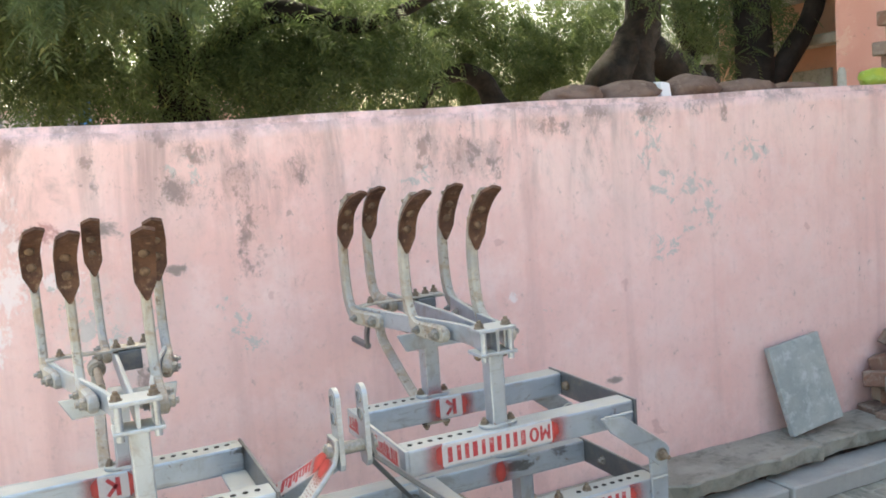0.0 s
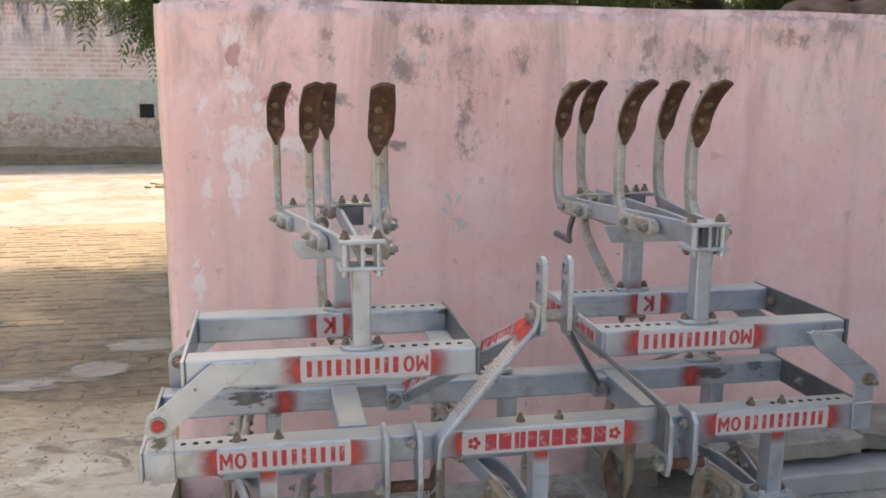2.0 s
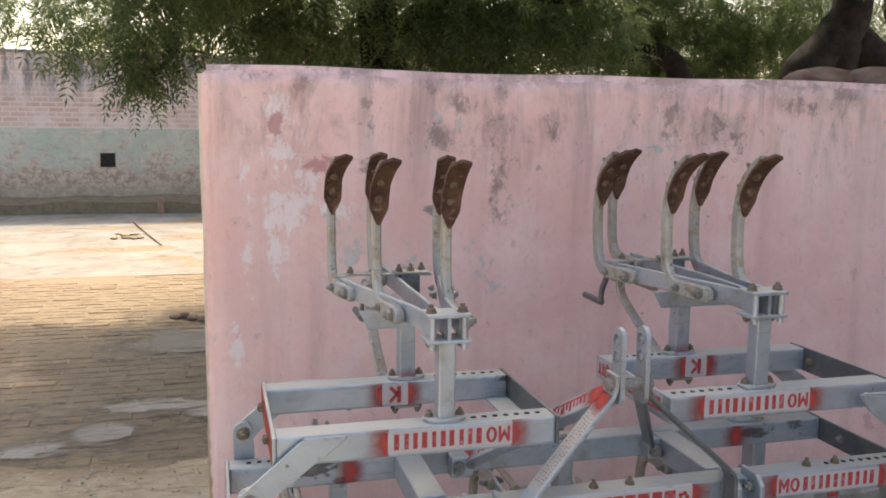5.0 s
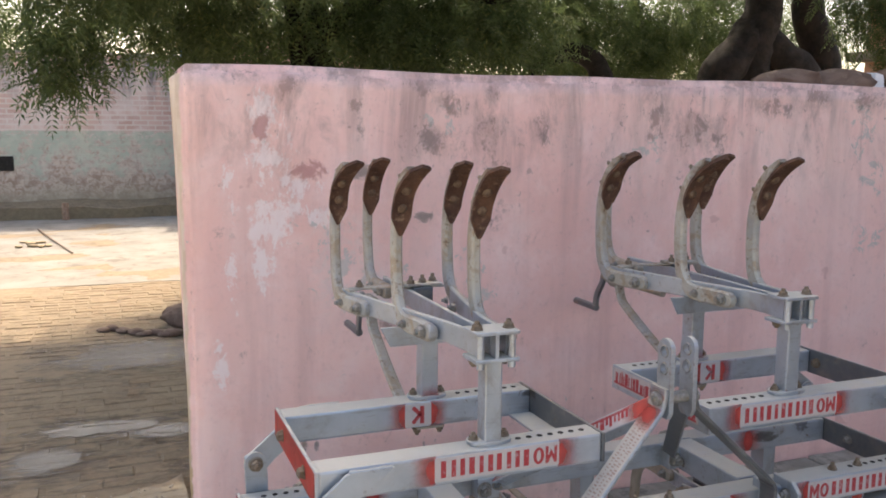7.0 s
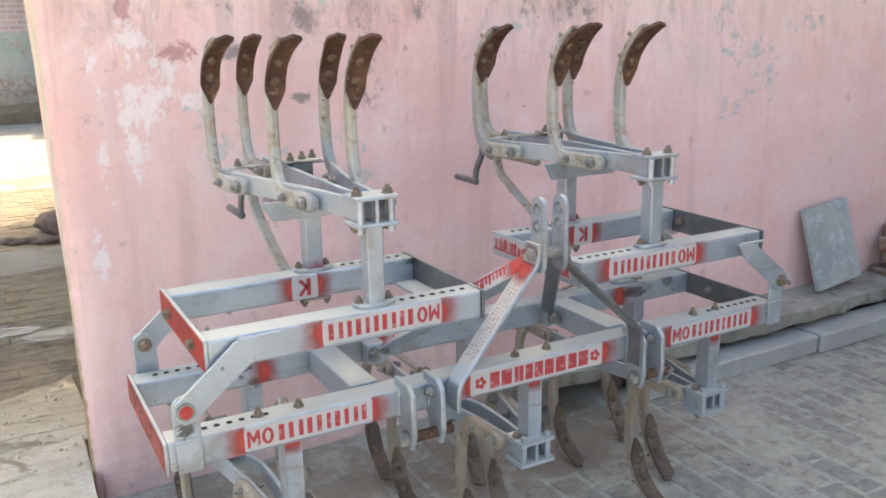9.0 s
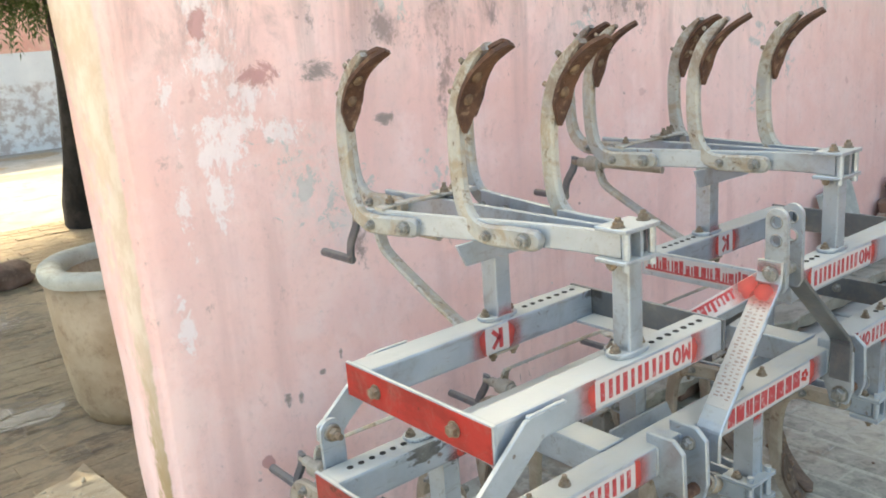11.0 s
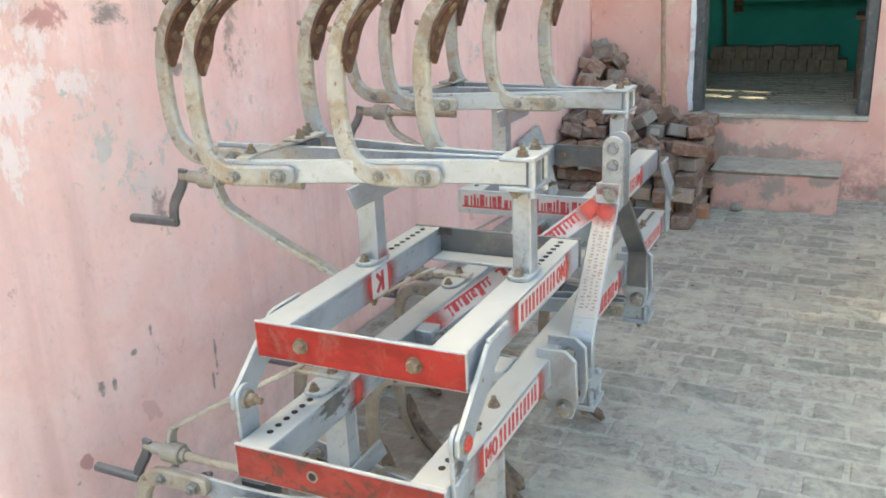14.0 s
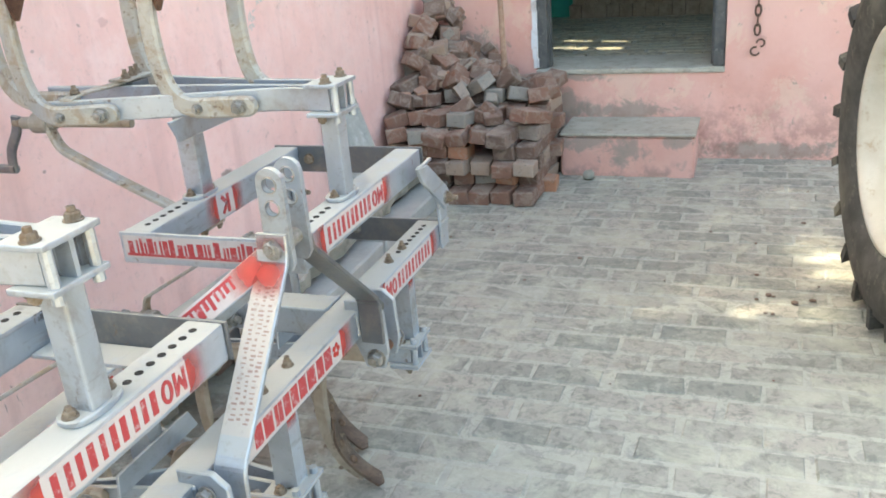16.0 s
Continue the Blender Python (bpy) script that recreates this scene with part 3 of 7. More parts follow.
PAVE = paving_stuff("paving_brick", (0.238, 0.243, 0.213), (0.372, 0.343, 0.295), False, muddy=WALLFOOT)
PAVE_REST = paving_stuff("paving_brick_rest", (0.238, 0.243, 0.213), (0.372, 0.343, 0.295), True, muddy=WALLFOOT)
ROOMPAVE = paving_stuff("room_brick", (0.40, 0.345, 0.25), (0.52, 0.455, 0.335), False)
ROOMPAVE_REST = paving_stuff("room_brick_rest", (0.40, 0.345, 0.25), (0.52, 0.455, 0.335), True)
YARD = paving_stuff("yard_brick", (0.20, 0.130, 0.078), (0.30, 0.210, 0.130), False, (0.31, 0.238, 0.155), (0.085, 0.060, 0.043), (0.28, 0.56))
YARD_REST = paving_stuff("yard_brick_rest", (0.20, 0.130, 0.078), (0.30, 0.210, 0.130), True, (0.31, 0.238, 0.155), (0.085, 0.060, 0.043), (0.28, 0.56))
PILE = old_bricks()
FARBRICK = far_brick()
SILVER = silver()
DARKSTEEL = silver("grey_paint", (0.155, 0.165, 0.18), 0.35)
TYNE = tyne_paint()
RUST = worn("rusty_blade", (0.070, 0.036, 0.026), (0.135, 0.070, 0.044), 0.68, 0.25, 18, 0.5, (0.23, 0.155, 0.105))
CRUST = worn("dusty_bare_steel", (0.27, 0.245, 0.205), (0.36, 0.335, 0.29), 0.6, 0.25, 12, 0.2, (0.19, 0.14, 0.10))
SOIL = worn("soil_worn_steel", (0.10, 0.075, 0.06), (0.19, 0.14, 0.10), 0.55, 0.4, 14, 0.4, (0.28, 0.22, 0.16))
SOILTYNE = worn("soil_stained_tyne", (0.265, 0.215, 0.165), (0.36, 0.31, 0.25), 0.7, 0.1, 9, 0.4, (0.15, 0.095, 0.06))
BOLT = worn("bolt_steel", (0.20, 0.19, 0.17), (0.32, 0.31, 0.29), 0.45, 0.5, 60, 0.2, (0.22, 0.13, 0.07))
RUSTBOLT = worn("rusty_bolt", (0.15, 0.105, 0.07), (0.24, 0.195, 0.15), 0.7, 0.2, 60, 0.3)
BLADEBOLT = worn("shovel_bolt_steel", (0.10, 0.06, 0.04), (0.19, 0.13, 0.085), 0.6, 0.3, 40, 0.3)
BLOCK = worn("dusty_block", (0.22, 0.17, 0.12), (0.33, 0.27, 0.20), 0.9, 0, 11, 0.3, (0.16, 0.11, 0.075))
RED = stencil("red_paint", (0.40, 0.036, 0.030), (0.42, 0.20, 0.17))
DULLRED = enamel("worn_red_paint", (0.29, 0.035, 0.028), 0.53)
WHITE = stencil("white_panel_paint", (0.455, 0.415, 0.405), (0.40, 0.345, 0.335))
CREAMPANEL = stencil("dusty_panel_paint", (0.455, 0.425, 0.385), (0.38, 0.345, 0.30))
TEXTRED = stencil("stencil_red", (0.36, 0.045, 0.05), (0.46, 0.34, 0.34))
ENAMEL = enamel("red_enamel", (0.32, 0.020, 0.016), 0.62)
PALE = stencil("faded_lettering", (0.31, 0.215, 0.19), (0.42, 0.38, 0.36))
SPRAY = spray_paint()
# near-black colour that stands for the shade inside holes
HOLE = worn("hole_shade", (0.02, 0.018, 0.016), (0.04, 0.035, 0.03), 0.9, 0, 40)
RUBBER = worn("tyre_rubber", (0.055, 0.052, 0.047), (0.095, 0.09, 0.08), 0.85, 0, 9, 0.3, (0.17, 0.155, 0.13))
CREAM = worn("cream_rim_paint", (0.60, 0.56, 0.47), (0.67, 0.635, 0.55), 0.5, 0.1, 7, 0.1, (0.48, 0.38, 0.26))
IRON = worn("rusty_iron", (0.10, 0.06, 0.045), (0.17, 0.11, 0.08), 0.75, 0.3, 40, 0.3)
FRAME = worn("door_frame_paint", (0.075, 0.078, 0.08), (0.12, 0.12, 0.115), 0.6, 0.1, 12, 0.2, (0.24, 0.23, 0.21))
GREEN = plaster("green_distemper", (0.03, 0.30, 0.22), (0.05, 0.36, 0.27), (0.05, 0.26, 0.2), 0.3, (0.05, 0.2, 0.16), 0.1)
WOOD = worn("stick_wood", (0.30, 0.18, 0.12), (0.42, 0.28, 0.20), 0.8, 0, 20, 0.4)
DARKWOOD = worn("old_dark_wood", (0.10, 0.065, 0.04), (0.17, 0.11, 0.07), 0.6, 0, 12, 0.3)
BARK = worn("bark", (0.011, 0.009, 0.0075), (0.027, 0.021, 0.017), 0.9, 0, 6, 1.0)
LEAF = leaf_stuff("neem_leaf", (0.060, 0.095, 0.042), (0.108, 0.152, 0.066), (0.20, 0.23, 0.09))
# lighter copy of LEAF: sunlight and distance haze are mixed into its colours
FARLEAF = leaf_stuff("hazed_neem_leaf", (0.125, 0.165, 0.085), (0.185, 0.225, 0.12), (0.26, 0.28, 0.13))
LUMP = worn("dung_lump", (0.13, 0.085, 0.065), (0.20, 0.135, 0.105), 0.95, 0, 9, 0.8, (0.27, 0.20, 0.16))
BAG = worn("bag_plastic", (0.42, 0.46, 0.06), (0.30, 0.42, 0.08), 0.4, 0, 12, 0.4, (0.55, 0.56, 0.20))
DULLPLASTIC = worn("cloudy_plastic", (0.30, 0.33, 0.315), (0.38, 0.41, 0.39), 0.5, 0, 6, 0.05)
PLASTIC = worn("white_plastic", (0.70, 0.69, 0.66), (0.76, 0.75, 0.72), 0.4, 0, 6, 0.05)
REDPLASTIC = worn("red_plastic", (0.42, 0.05, 0.035), (0.5, 0.07, 0.05), 0.4, 0, 6, 0.05)
BLUE = worn("blue_paint", (0.06, 0.22, 0.50), (0.09, 0.28, 0.56), 0.5, 0, 8, 0.1, (0.2, 0.3, 0.45))
STRAW = worn("trampled_straw", (0.30, 0.22, 0.13), (0.42, 0.33, 0.21), 0.95, 0, 30, 0.9, (0.16, 0.11, 0.07))
TROUGH = concrete("trough_clay", (0.36, 0.26, 0.165), (0.45, 0.345, 0.235), (0.24, 0.16, 0.10), 0.6, 5)
PUDDLES = ((-0.28, 1.76, 0.36, 0.16), (0.02, 1.62, 0.22, 0.14), (-0.52, 1.38, 0.20, 0.24), (-0.82, 1.22, 0.30, 0.14), (-0.12, 3.18, 0.55, 0.45), (-1.5, 2.3, 0.4, 0.2))      # x, y and radii
WATER = puddle_water()
NICHE = plaster("whitewash", (0.70, 0.72, 0.75), (0.78, 0.79, 0.80), (0.62, 0.62, 0.62), 0.4, (0.35, 0.25, 0.22), 0.1, 1.05)


# ---------- geometry helpers ----------
def link(name, bm, material, parent=None, label="", smooth=False):
    bmesh.ops.recalc_face_normals(bm, faces=bm.faces)
    me = bpy.data.meshes.new(name)
    bm.to_mesh(me)
    bm.free()
    me.materials.append(material)
    if smooth:
        me.shade_smooth()
    ob = new(name, me)
    if parent is not None:
        ob.parent = parent
    if label:
        ob["label"] = label
    return ob


def part(name, bm, material, parent, label="", smooth=False):
    return link(name, bm, material, parent, label, smooth)


def thing(name, label, category, group="", kind=""):
    return tagged(new(name), label, category, group, kind)


def box(bm, x0, x1, y0, y1, z0, z1, m=None, bevel=0.0):
    made = bmesh.ops.create_cube(bm, size=1)["verts"]
    for v in made:
        p = Vector((x0 + (v.co.x + .5) * (x1 - x0), y0 + (v.co.y + .5) * (y1 - y0), z0 + (v.co.z + .5) * (z1 - z0)))
        v.co = m @ p if m is not None else p
    if bevel:
        edges = list({e for v in made for e in v.link_edges})
        bmesh.ops.bevel(bm, geom=edges, offset=bevel, segments=2, affect="EDGES", profile=0.6)
    return bm


def beam(bm, a, b, w, h, up=(0, 0, 1), bevel=0.0):
    """A straight bar from a to b, w across and h along up."""
    a, b = Vector(a), Vector(b)
    d = (b - a).normalized()
    side = d.cross(Vector(up)).normalized()
    top = side.cross(d)
    m = Matrix((side, d, top)).transposed().to_4x4()
    m.translation = a
    return box(bm, -w / 2, w / 2, 0, (b - a).length, -h / 2, h / 2, m, bevel)


def prism(bm, pts, thick, m, bevel=0.0):
    """A flat polygon in the xz plane of m, thick along y."""
    front = [bm.verts.new(m @ Vector((x, -thick / 2, z))) for x, z in pts]
    back = [bm.verts.new(m @ Vector((x, thick / 2, z))) for x, z in pts]
    bm.faces.new(front)
    bm.faces.new(back[::-1])
    n = len(pts)
    for i in range(n):
        bm.faces.new((front[i], back[i], back[(i + 1) % n], front[(i + 1) % n]))
    if bevel:
        edges = list({e for v in front + back for e in v.link_edges})
        bmesh.ops.bevel(bm, geom=edges, offset=bevel, segments=1, affect="EDGES")
    return bm


def rod(bm, a, b, r, r2=None, n=12):
    a, b = Vector(a), Vector(b)
    d = b - a
    m = Matrix.Translation((a + b) / 2) @ d.to_track_quat("Z", "Y").to_matrix().to_4x4()
    bmesh.ops.create_cone(bm, cap_ends=True, segments=n, radius1=r, radius2=r if r2 is None else r2, depth=d.length, matrix=m)
    return bm


def bolt(parent, at, way, r=0.011, stub=0.014, material=None):
    """A washer, a hexagon nut with a chamfered top and the end of the thread."""
    at, way, stub = Vector(at), Vector(way).normalized(), stub * 0.5
    bm = bmesh.new()
    rod(bm, at, at + way * 0.0022, r * 1.25, None, 14)
    rod(bm, at + way * 0.0022, at + way * (0.002 + r * 0.75), r, None, 6)
    rod(bm, at + way * (0.002 + r * 0.75), at + way * (0.002 + r * 0.92), r, r * 0.84, 6)
    rod(bm, at + way * (0.002 + r * 0.9), at + way * (0.002 + r * 0.9 + stub), r * 0.56, r * 0.52, 10)
    return part("bolt", bm, material or BOLT, parent)


def sweep(bm, pts, normals, width, thick, side):
    """A bar of the given width (along the normals) and thickness (along side) through the points."""
    rings = []
    for k, (p, n) in enumerate(zip(pts, normals)):
        w = width[k] if isinstance(width, (list, tuple)) else width
        across = side[k] if isinstance(side, list) else side
        c = min(w, thick) * 0.22
        ring = []
        for u, v in ((-w / 2 + c, -thick / 2), (w / 2 - c, -thick / 2), (w / 2, -thick / 2 + c), (w / 2, thick / 2 - c),
                     (w / 2 - c, thick / 2), (-w / 2 + c, thick / 2), (-w / 2, thick / 2 - c), (-w / 2, -thick / 2 + c)):
            ring.append(bm.verts.new(p + n * u + across * v))
        rings.append(ring)
    for r0, r1 in zip(rings, rings[1:]):
        for i in range(8):
            bm.faces.new((r0[i], r0[(i + 1) % 8], r1[(i + 1) % 8], r1[i]))
    bm.faces.new(rings[0])
    bm.faces.new(rings[-1][::-1])
    return bm


def smooth_line(pts, n):
    """A Catmull-Rom line through 2D points."""
    out = []
    q = [pts[0]] + list(pts) + [pts[-1]]
    for i in range(1, len(q) - 2):
        for k in range(n):
            s = k / n
            out.append(tuple(0.5 * (2 * q[i][j] + (q[i + 1][j] - q[i - 1][j]) * s
                                    + (2 * q[i - 1][j] - 5 * q[i][j] + 4 * q[i + 1][j] - q[i + 2][j]) * s * s
                                    + (3 * q[i][j] - q[i - 1][j] - 3 * q[i + 1][j] + q[i + 2][j]) * s ** 3) for j in range(len(q[i]))))
    out.append(tuple(pts[-1]))
    return out


def rough_up(bm, amount, scale, seed=0.0):
    for v in bm.verts:
        v.co += amount * noise.noise_vector(v.co * scale + Vector((seed, seed * 1.7, seed * 0.3)))


def lump(name, at, size, material, parent=None, label="", detail=3, seed=1.0, rot=0.0):
    bm = bmesh.new()
    bmesh.ops.create_icosphere(bm, subdivisions=detail, radius=1.0)
    for v in bm.verts:
        p = v.co + 0.24 * noise.noise_vector(v.co * 1.4 + Vector((seed, 2 * seed, 0))) + 0.10 * noise.noise_vector(v.co * 4 + Vector((seed, 0, seed))) + 0.05 * noise.noise_vector(v.co * 11)
        p.z = max(p.z, -0.75)
        p = Matrix.Rotation(rot, 3, "Z") @ Vector((p.x * size[0], p.y * size[1], p.z * size[2]))
        v.co = Vector(at) + p
    return link(name, bm, material, parent, label, True)


def structure(name, bm, material, label, category=""):
    return tagged(link(name, bm, material), label, category or name.split("_")[0], "", "structure")


# ---------- ground and large structure ----------
bm = bmesh.new()
box(bm, -60, 60, -60, 60, -0.6, -0.03)
structure("ground", bm, EARTH, "bare brown earth reaching to the horizon")

bm = box(bmesh.new(), 0.0, 4.70, -7.0, 0.0, -0.2, -0.003)
floor = structure("floor", bm, BED, "grey cement-washed brick paving in front of the pink wall")

bm = bmesh.new()
box(bm, -9.0, 0.0, -7.0, 0.62, -0.2, 0.095)
bmesh.ops.subdivide_edges(bm, edges=[e for e in bm.edges if e.calc_length() > 2], cuts=40, use_grid_fill=True)
for v in bm.verts:
    if v.co.z > 0:
        v.co.z += 0.012 * noise.noise(v.co * 1.7)
    if abs(v.co.x) < 0.01:
        v.co.x += 0.012 * noise.noise(v.co * 5)
structure("pavement", bm, PLATFORM, "raised stained concrete apron beside the end of the wall")

bm = box(bmesh.new(), -12.0, 5.2, 0.62, 13.0, -0.2, 0.0475)
yard = structure("yard", bm, MUD, "muddy brick-paved cattle yard behind the wall", "ground")

bm = box(bmesh.new(), -12.0, 5.2, 6.02, 13.0, -0.1, 0.050)
bmesh.ops.subdivide_edges(bm, edges=[e for e in bm.edges if e.calc_length() > 2], cuts=40, use_grid_fill=True)
for v in bm.verts:
    if v.co.z > 0.02:
        v.co.z += 0.010 * noise.noise(v.co * 1.3) + 0.004 * noise.noise(v.co * 5)
        if v.co.y < 6.1:
            v.co.y += 0.10 * noise.noise(v.co * 2.1)
structure("yard_mud", bm, DRYMUD, "dry trodden pale mud floor at the far side of the yard", "ground")

# trodden dirt that slopes from the apron to the yard bricks
bm = bmesh.new()
rows_ = []
for i in range(61):
    x = -4.6 + 4.64 * i / 60
    row = []
    for j in range(15):
        s_ = j / 14
        y = 0.30 + 0.05 * noise.noise(Vector((x * 2.2, 0, 3))) + s_ * (0.72 + 0.30 * noise.noise(Vector((x * 1.5, 5, 0))) + 0.10 * noise.noise(Vector((x * 6, 1, 0))))
        z = 0.112 - 0.058 * s_ ** 1.3 + 0.012 * noise.noise(Vector((x * 5, y * 5, 0))) * math.sin(math.pi * s_) + 0.010 * math.sin(math.pi * s_)
        if j in (0, 14):
            z -= 0.03
        row.append(bm.verts.new((x, y, z)))
    rows_.append(row)
for r0, r1 in zip(rows_, rows_[1:]):
    for j in range(14):
        bm.faces.new((r0[j], r0[j + 1], r1[j + 1], r1[j]))
dirt = structure("dirt", bm, PLATFORM, "trodden brown dirt between the concrete apron and the yard bricks", "ground")
dirt.data.shade_smooth()

# the pink wall with rounded, slightly wavy coping and end
bm = box(bmesh.new(), 0.0, 4.70, 0.0, 0.36, -0.1, 1.712)
bmesh.ops.subdivide_edges(bm, edges=[e for e in bm.edges if e.calc_length() > 3], cuts=60)
bmesh.ops.subdivide_edges(bm, edges=[e for e in bm.edges if abs(e.verts[0].co.z - e.verts[1].co.z) > 1], cuts=24)
sharp = [e for e in bm.edges if len(e.link_faces) == 2 and e.calc_face_angle() > 0.5
         and (min(v.co.z for v in e.verts) > 1.69 or max(v.co.x for v in e.verts) < 0.01)]
bmesh.ops.bevel(bm, geom=sharp, offset=0.028, segments=3, affect="EDGES")
for v in bm.verts:
    k = noise.noise(v.co * 2.3) * 0.006 + noise.noise(v.co * 9) * 0.0025
    v.co.y += k
    if v.co.z > 1.6:
        v.co.z += noise.noise(Vector((v.co.x * 1.6, 0, 0))) * 0.010
    if v.co.x < 0.1:
        v.co.x += noise.noise(v.co * 4) * 0.006
        if v.co.y > 0.2:
            v.co.x += 0.036 * (1 - v.co.z / 1.72)
wall_north = structure("wall_north", bm, PINK, "pink limewashed boundary wall with mould and peeled patches", "wall")
wall_north.data.shade_smooth()

# the house front, with a doorway and a small niche cut through it
XF = 4.70
DOOR = (-1.70, -0.655, 0.515, 2.56)
NI = (-2.20, -1.945, 1.075, 1.41)
bm = bmesh.new()
box(bm, XF, XF + 0.30, DOOR[1], 0.37, -0.1, 3.5)
box(bm, XF, XF + 0.30, DOOR[0], DOOR[1], -0.1, DOOR[2] - 0.02)
box(bm, XF, XF + 0.30, DOOR[0], DOOR[1], DOOR[3], 3.5)
box(bm, XF, XF + 0.30, NI[1], DOOR[0], -0.1, 3.5)
box(bm, XF, XF + 0.30, NI[0], NI[1], -0.1, NI[2])
box(bm, XF, XF + 0.30, NI[0], NI[1], NI[3], 3.5)
box(bm, XF, XF + 0.30, -7.0, NI[0], -0.1, 3.5)
for s, y in ((1, NI[0]), (-1, NI[1])):
    m = Matrix.Translation((XF + 0.15, 0, 0)) @ Matrix.Rotation(radians(90), 4, "Z")
    prism(bm, [(y, NI[3]), (y, NI[3] - 0.085), (y + s * 0.065, NI[3])], 0.30, m)
wall_east = structure("wall_east", bm, FACADE, "salmon plastered house front with faded cream patches", "wall")

bm = box(bmesh.new(), XF + 0.14, XF + 0.16, NI[0] - 0.02, NI[1] + 0.02, NI[2] - 0.02, NI[3] + 0.02)
structure("niche_back", bm, NICHE, "whitewashed back of a small wall niche", "niche")
bm = box(bmesh.new(), XF - 0.004, XF + 0.14, NI[0] - 0.003, NI[1] + 0.003, NI[2] - 0.012, NI[2] + 0.004, None, 0.003)
structure("niche_sill", bm, NICHE, "whitewashed sill of the niche with bits of dirt", "niche")

bm = box(bmesh.new(), XF - 0.012, XF + 0.42, DOOR[0] + 0.0, DOOR[1] - 0.0, DOOR[2] - 0.03, DOOR[2], None, 0.008)
structure("threshold", bm, CEMENT, "grey cement door sill", "sill")

door_frame = thing("door_1", "dark painted wooden door frame, standing open", "door frame", "", "structure")
for name, y0, y1, z0, z1 in (("jamb", DOOR[1] - 0.065, DOOR[1] - 0.002, DOOR[2] + .002, DOOR[3]), ("jamb", DOOR[0] + 0.002, DOOR[0] + 0.065, DOOR[2] + .002, DOOR[3]),
                             ("lintel", DOOR[0] + 0.065, DOOR[1] - 0.065, DOOR[3] - 0.08, DOOR[3] - 0.002)):
    bm = box(bmesh.new(), XF + 0.015, XF + 0.115, y0, y1, z0, z1, None, 0.006)
    bm = box(bm, XF + 0.06, XF + 0.10, y0 - 0.012 if y0 < -1.2 else y0 - 0.012, y1 + 0.012, z0 + 0.004, z1 - 0.02)
    part(name, bm, FRAME, door_frame)
bm = bmesh.new()
for k in range(26):
    z = DOOR[2] + 0.01 + k * 0.054
    box(bm, XF - 0.007, XF + 0.02, DOOR[1] - 0.012 - 0.012 * noise.noise(Vector((0, 0, z * 9))), DOOR[1] + 0.018 + 0.014 * noise.noise(Vector((3, 0, z * 7))), z, z + 0.054)
part("reveal_edge", bm, NICHE, door_frame, "chipped whitewashed plaster edge")

# the room behind the doorway
bm = bmesh.new()
box(bm, 7.20, 7.35, -3.2, 0.9, 0.3, 3.2)
structure("room_wall_back", bm, GREEN, "green distempered back wall of the room", "wall")
VENT = (5.84, 6.24, 2.22, 3.10)         # ventilator high in the side wall: x and z of its opening
bm = bmesh.new()
for y0, y1, z0, z1 in ((0.75, 0.9, 0.3, 3.2),):
    box(bm, 5.0, 7.2, y0, y1, z0, VENT[2])
    box(bm, 5.0, VENT[0], y0, y1, VENT[2], z1)
    box(bm, VENT[1], 7.2, y0, y1, VENT[2], z1)
    box(bm, VENT[0], VENT[1], y0, y1, VENT[3], z1)
structure("room_wall_side", bm, GREEN, "green distempered side wall with a window opening", "wall")
bm = bmesh.new()
box(bm, 5.0, 7.35, 0.902, 0.96, -0.1, VENT[2])
box(bm, 5.0, VENT[0], 0.902, 0.96, VENT[2], 3.4)
box(bm, VENT[1], 7.35, 0.902, 0.96, VENT[2], 3.4)
box(bm, VENT[0], VENT[1], 0.902, 0.96, VENT[3], 3.4)
box(bm, 4.84, 4.998, 0.372, 0.96, -0.1, 3.4)
structure("wall_house_north", bm, FACADE, "salmon plastered outer side wall of the house", "wall")
# unseen bars, added to break the sun on the room floor into streaks
grille = thing("window_1", "unseen cement bars added across the room's side wall opening to split the sunlight", "window", "", "structure")
part("mullion", box(bmesh.new(), 5.955, 6.155, 0.80, 0.86, VENT[2] + 0.002, VENT[3] - 0.002), CEMENT, grille)
part("crossbar", box(bmesh.new(), VENT[0] + 0.002, VENT[1] - 0.002, 0.81, 0.85, 2.64, 2.68), CEMENT, grille)
structure("room_wall_south", box(bmesh.new(), 5.0, 7.2, -3.35, -3.2, 0.3, 3.2), GREEN, "green distempered side wall of the room", "wall")
structure("room_roof", box(bmesh.new(), 4.72, 7.4, -3.4, 0.92, 3.2, 3.35), CEMENT, "plain cement roof slab of the room", "ceiling")
room_floor = structure("room_floor", box(bmesh.new(), 5.0, 7.2, -3.2, 0.75, 0.3, 0.488), BED, "brick floor of the room", "floor")

bm = box(bmesh.new(), 4.317, XF, -1.576, -0.866, -0.02, 0.222)
bmesh.ops.bevel(bm, geom=list(bm.edges), offset=0.012, segments=2, affect="EDGES")
rough_up(bm, 0.004, 6)
step = structure("step", bm, STEP, "pink painted plaster door step worn to grey", "step")
bm = box(bmesh.new(), 4.311, XF - 0.002, -1.582, -0.860, 0.2225, 0.238, None, 0.006)
part("tread", bm, CEMENT, step, "worn grey cement tread")

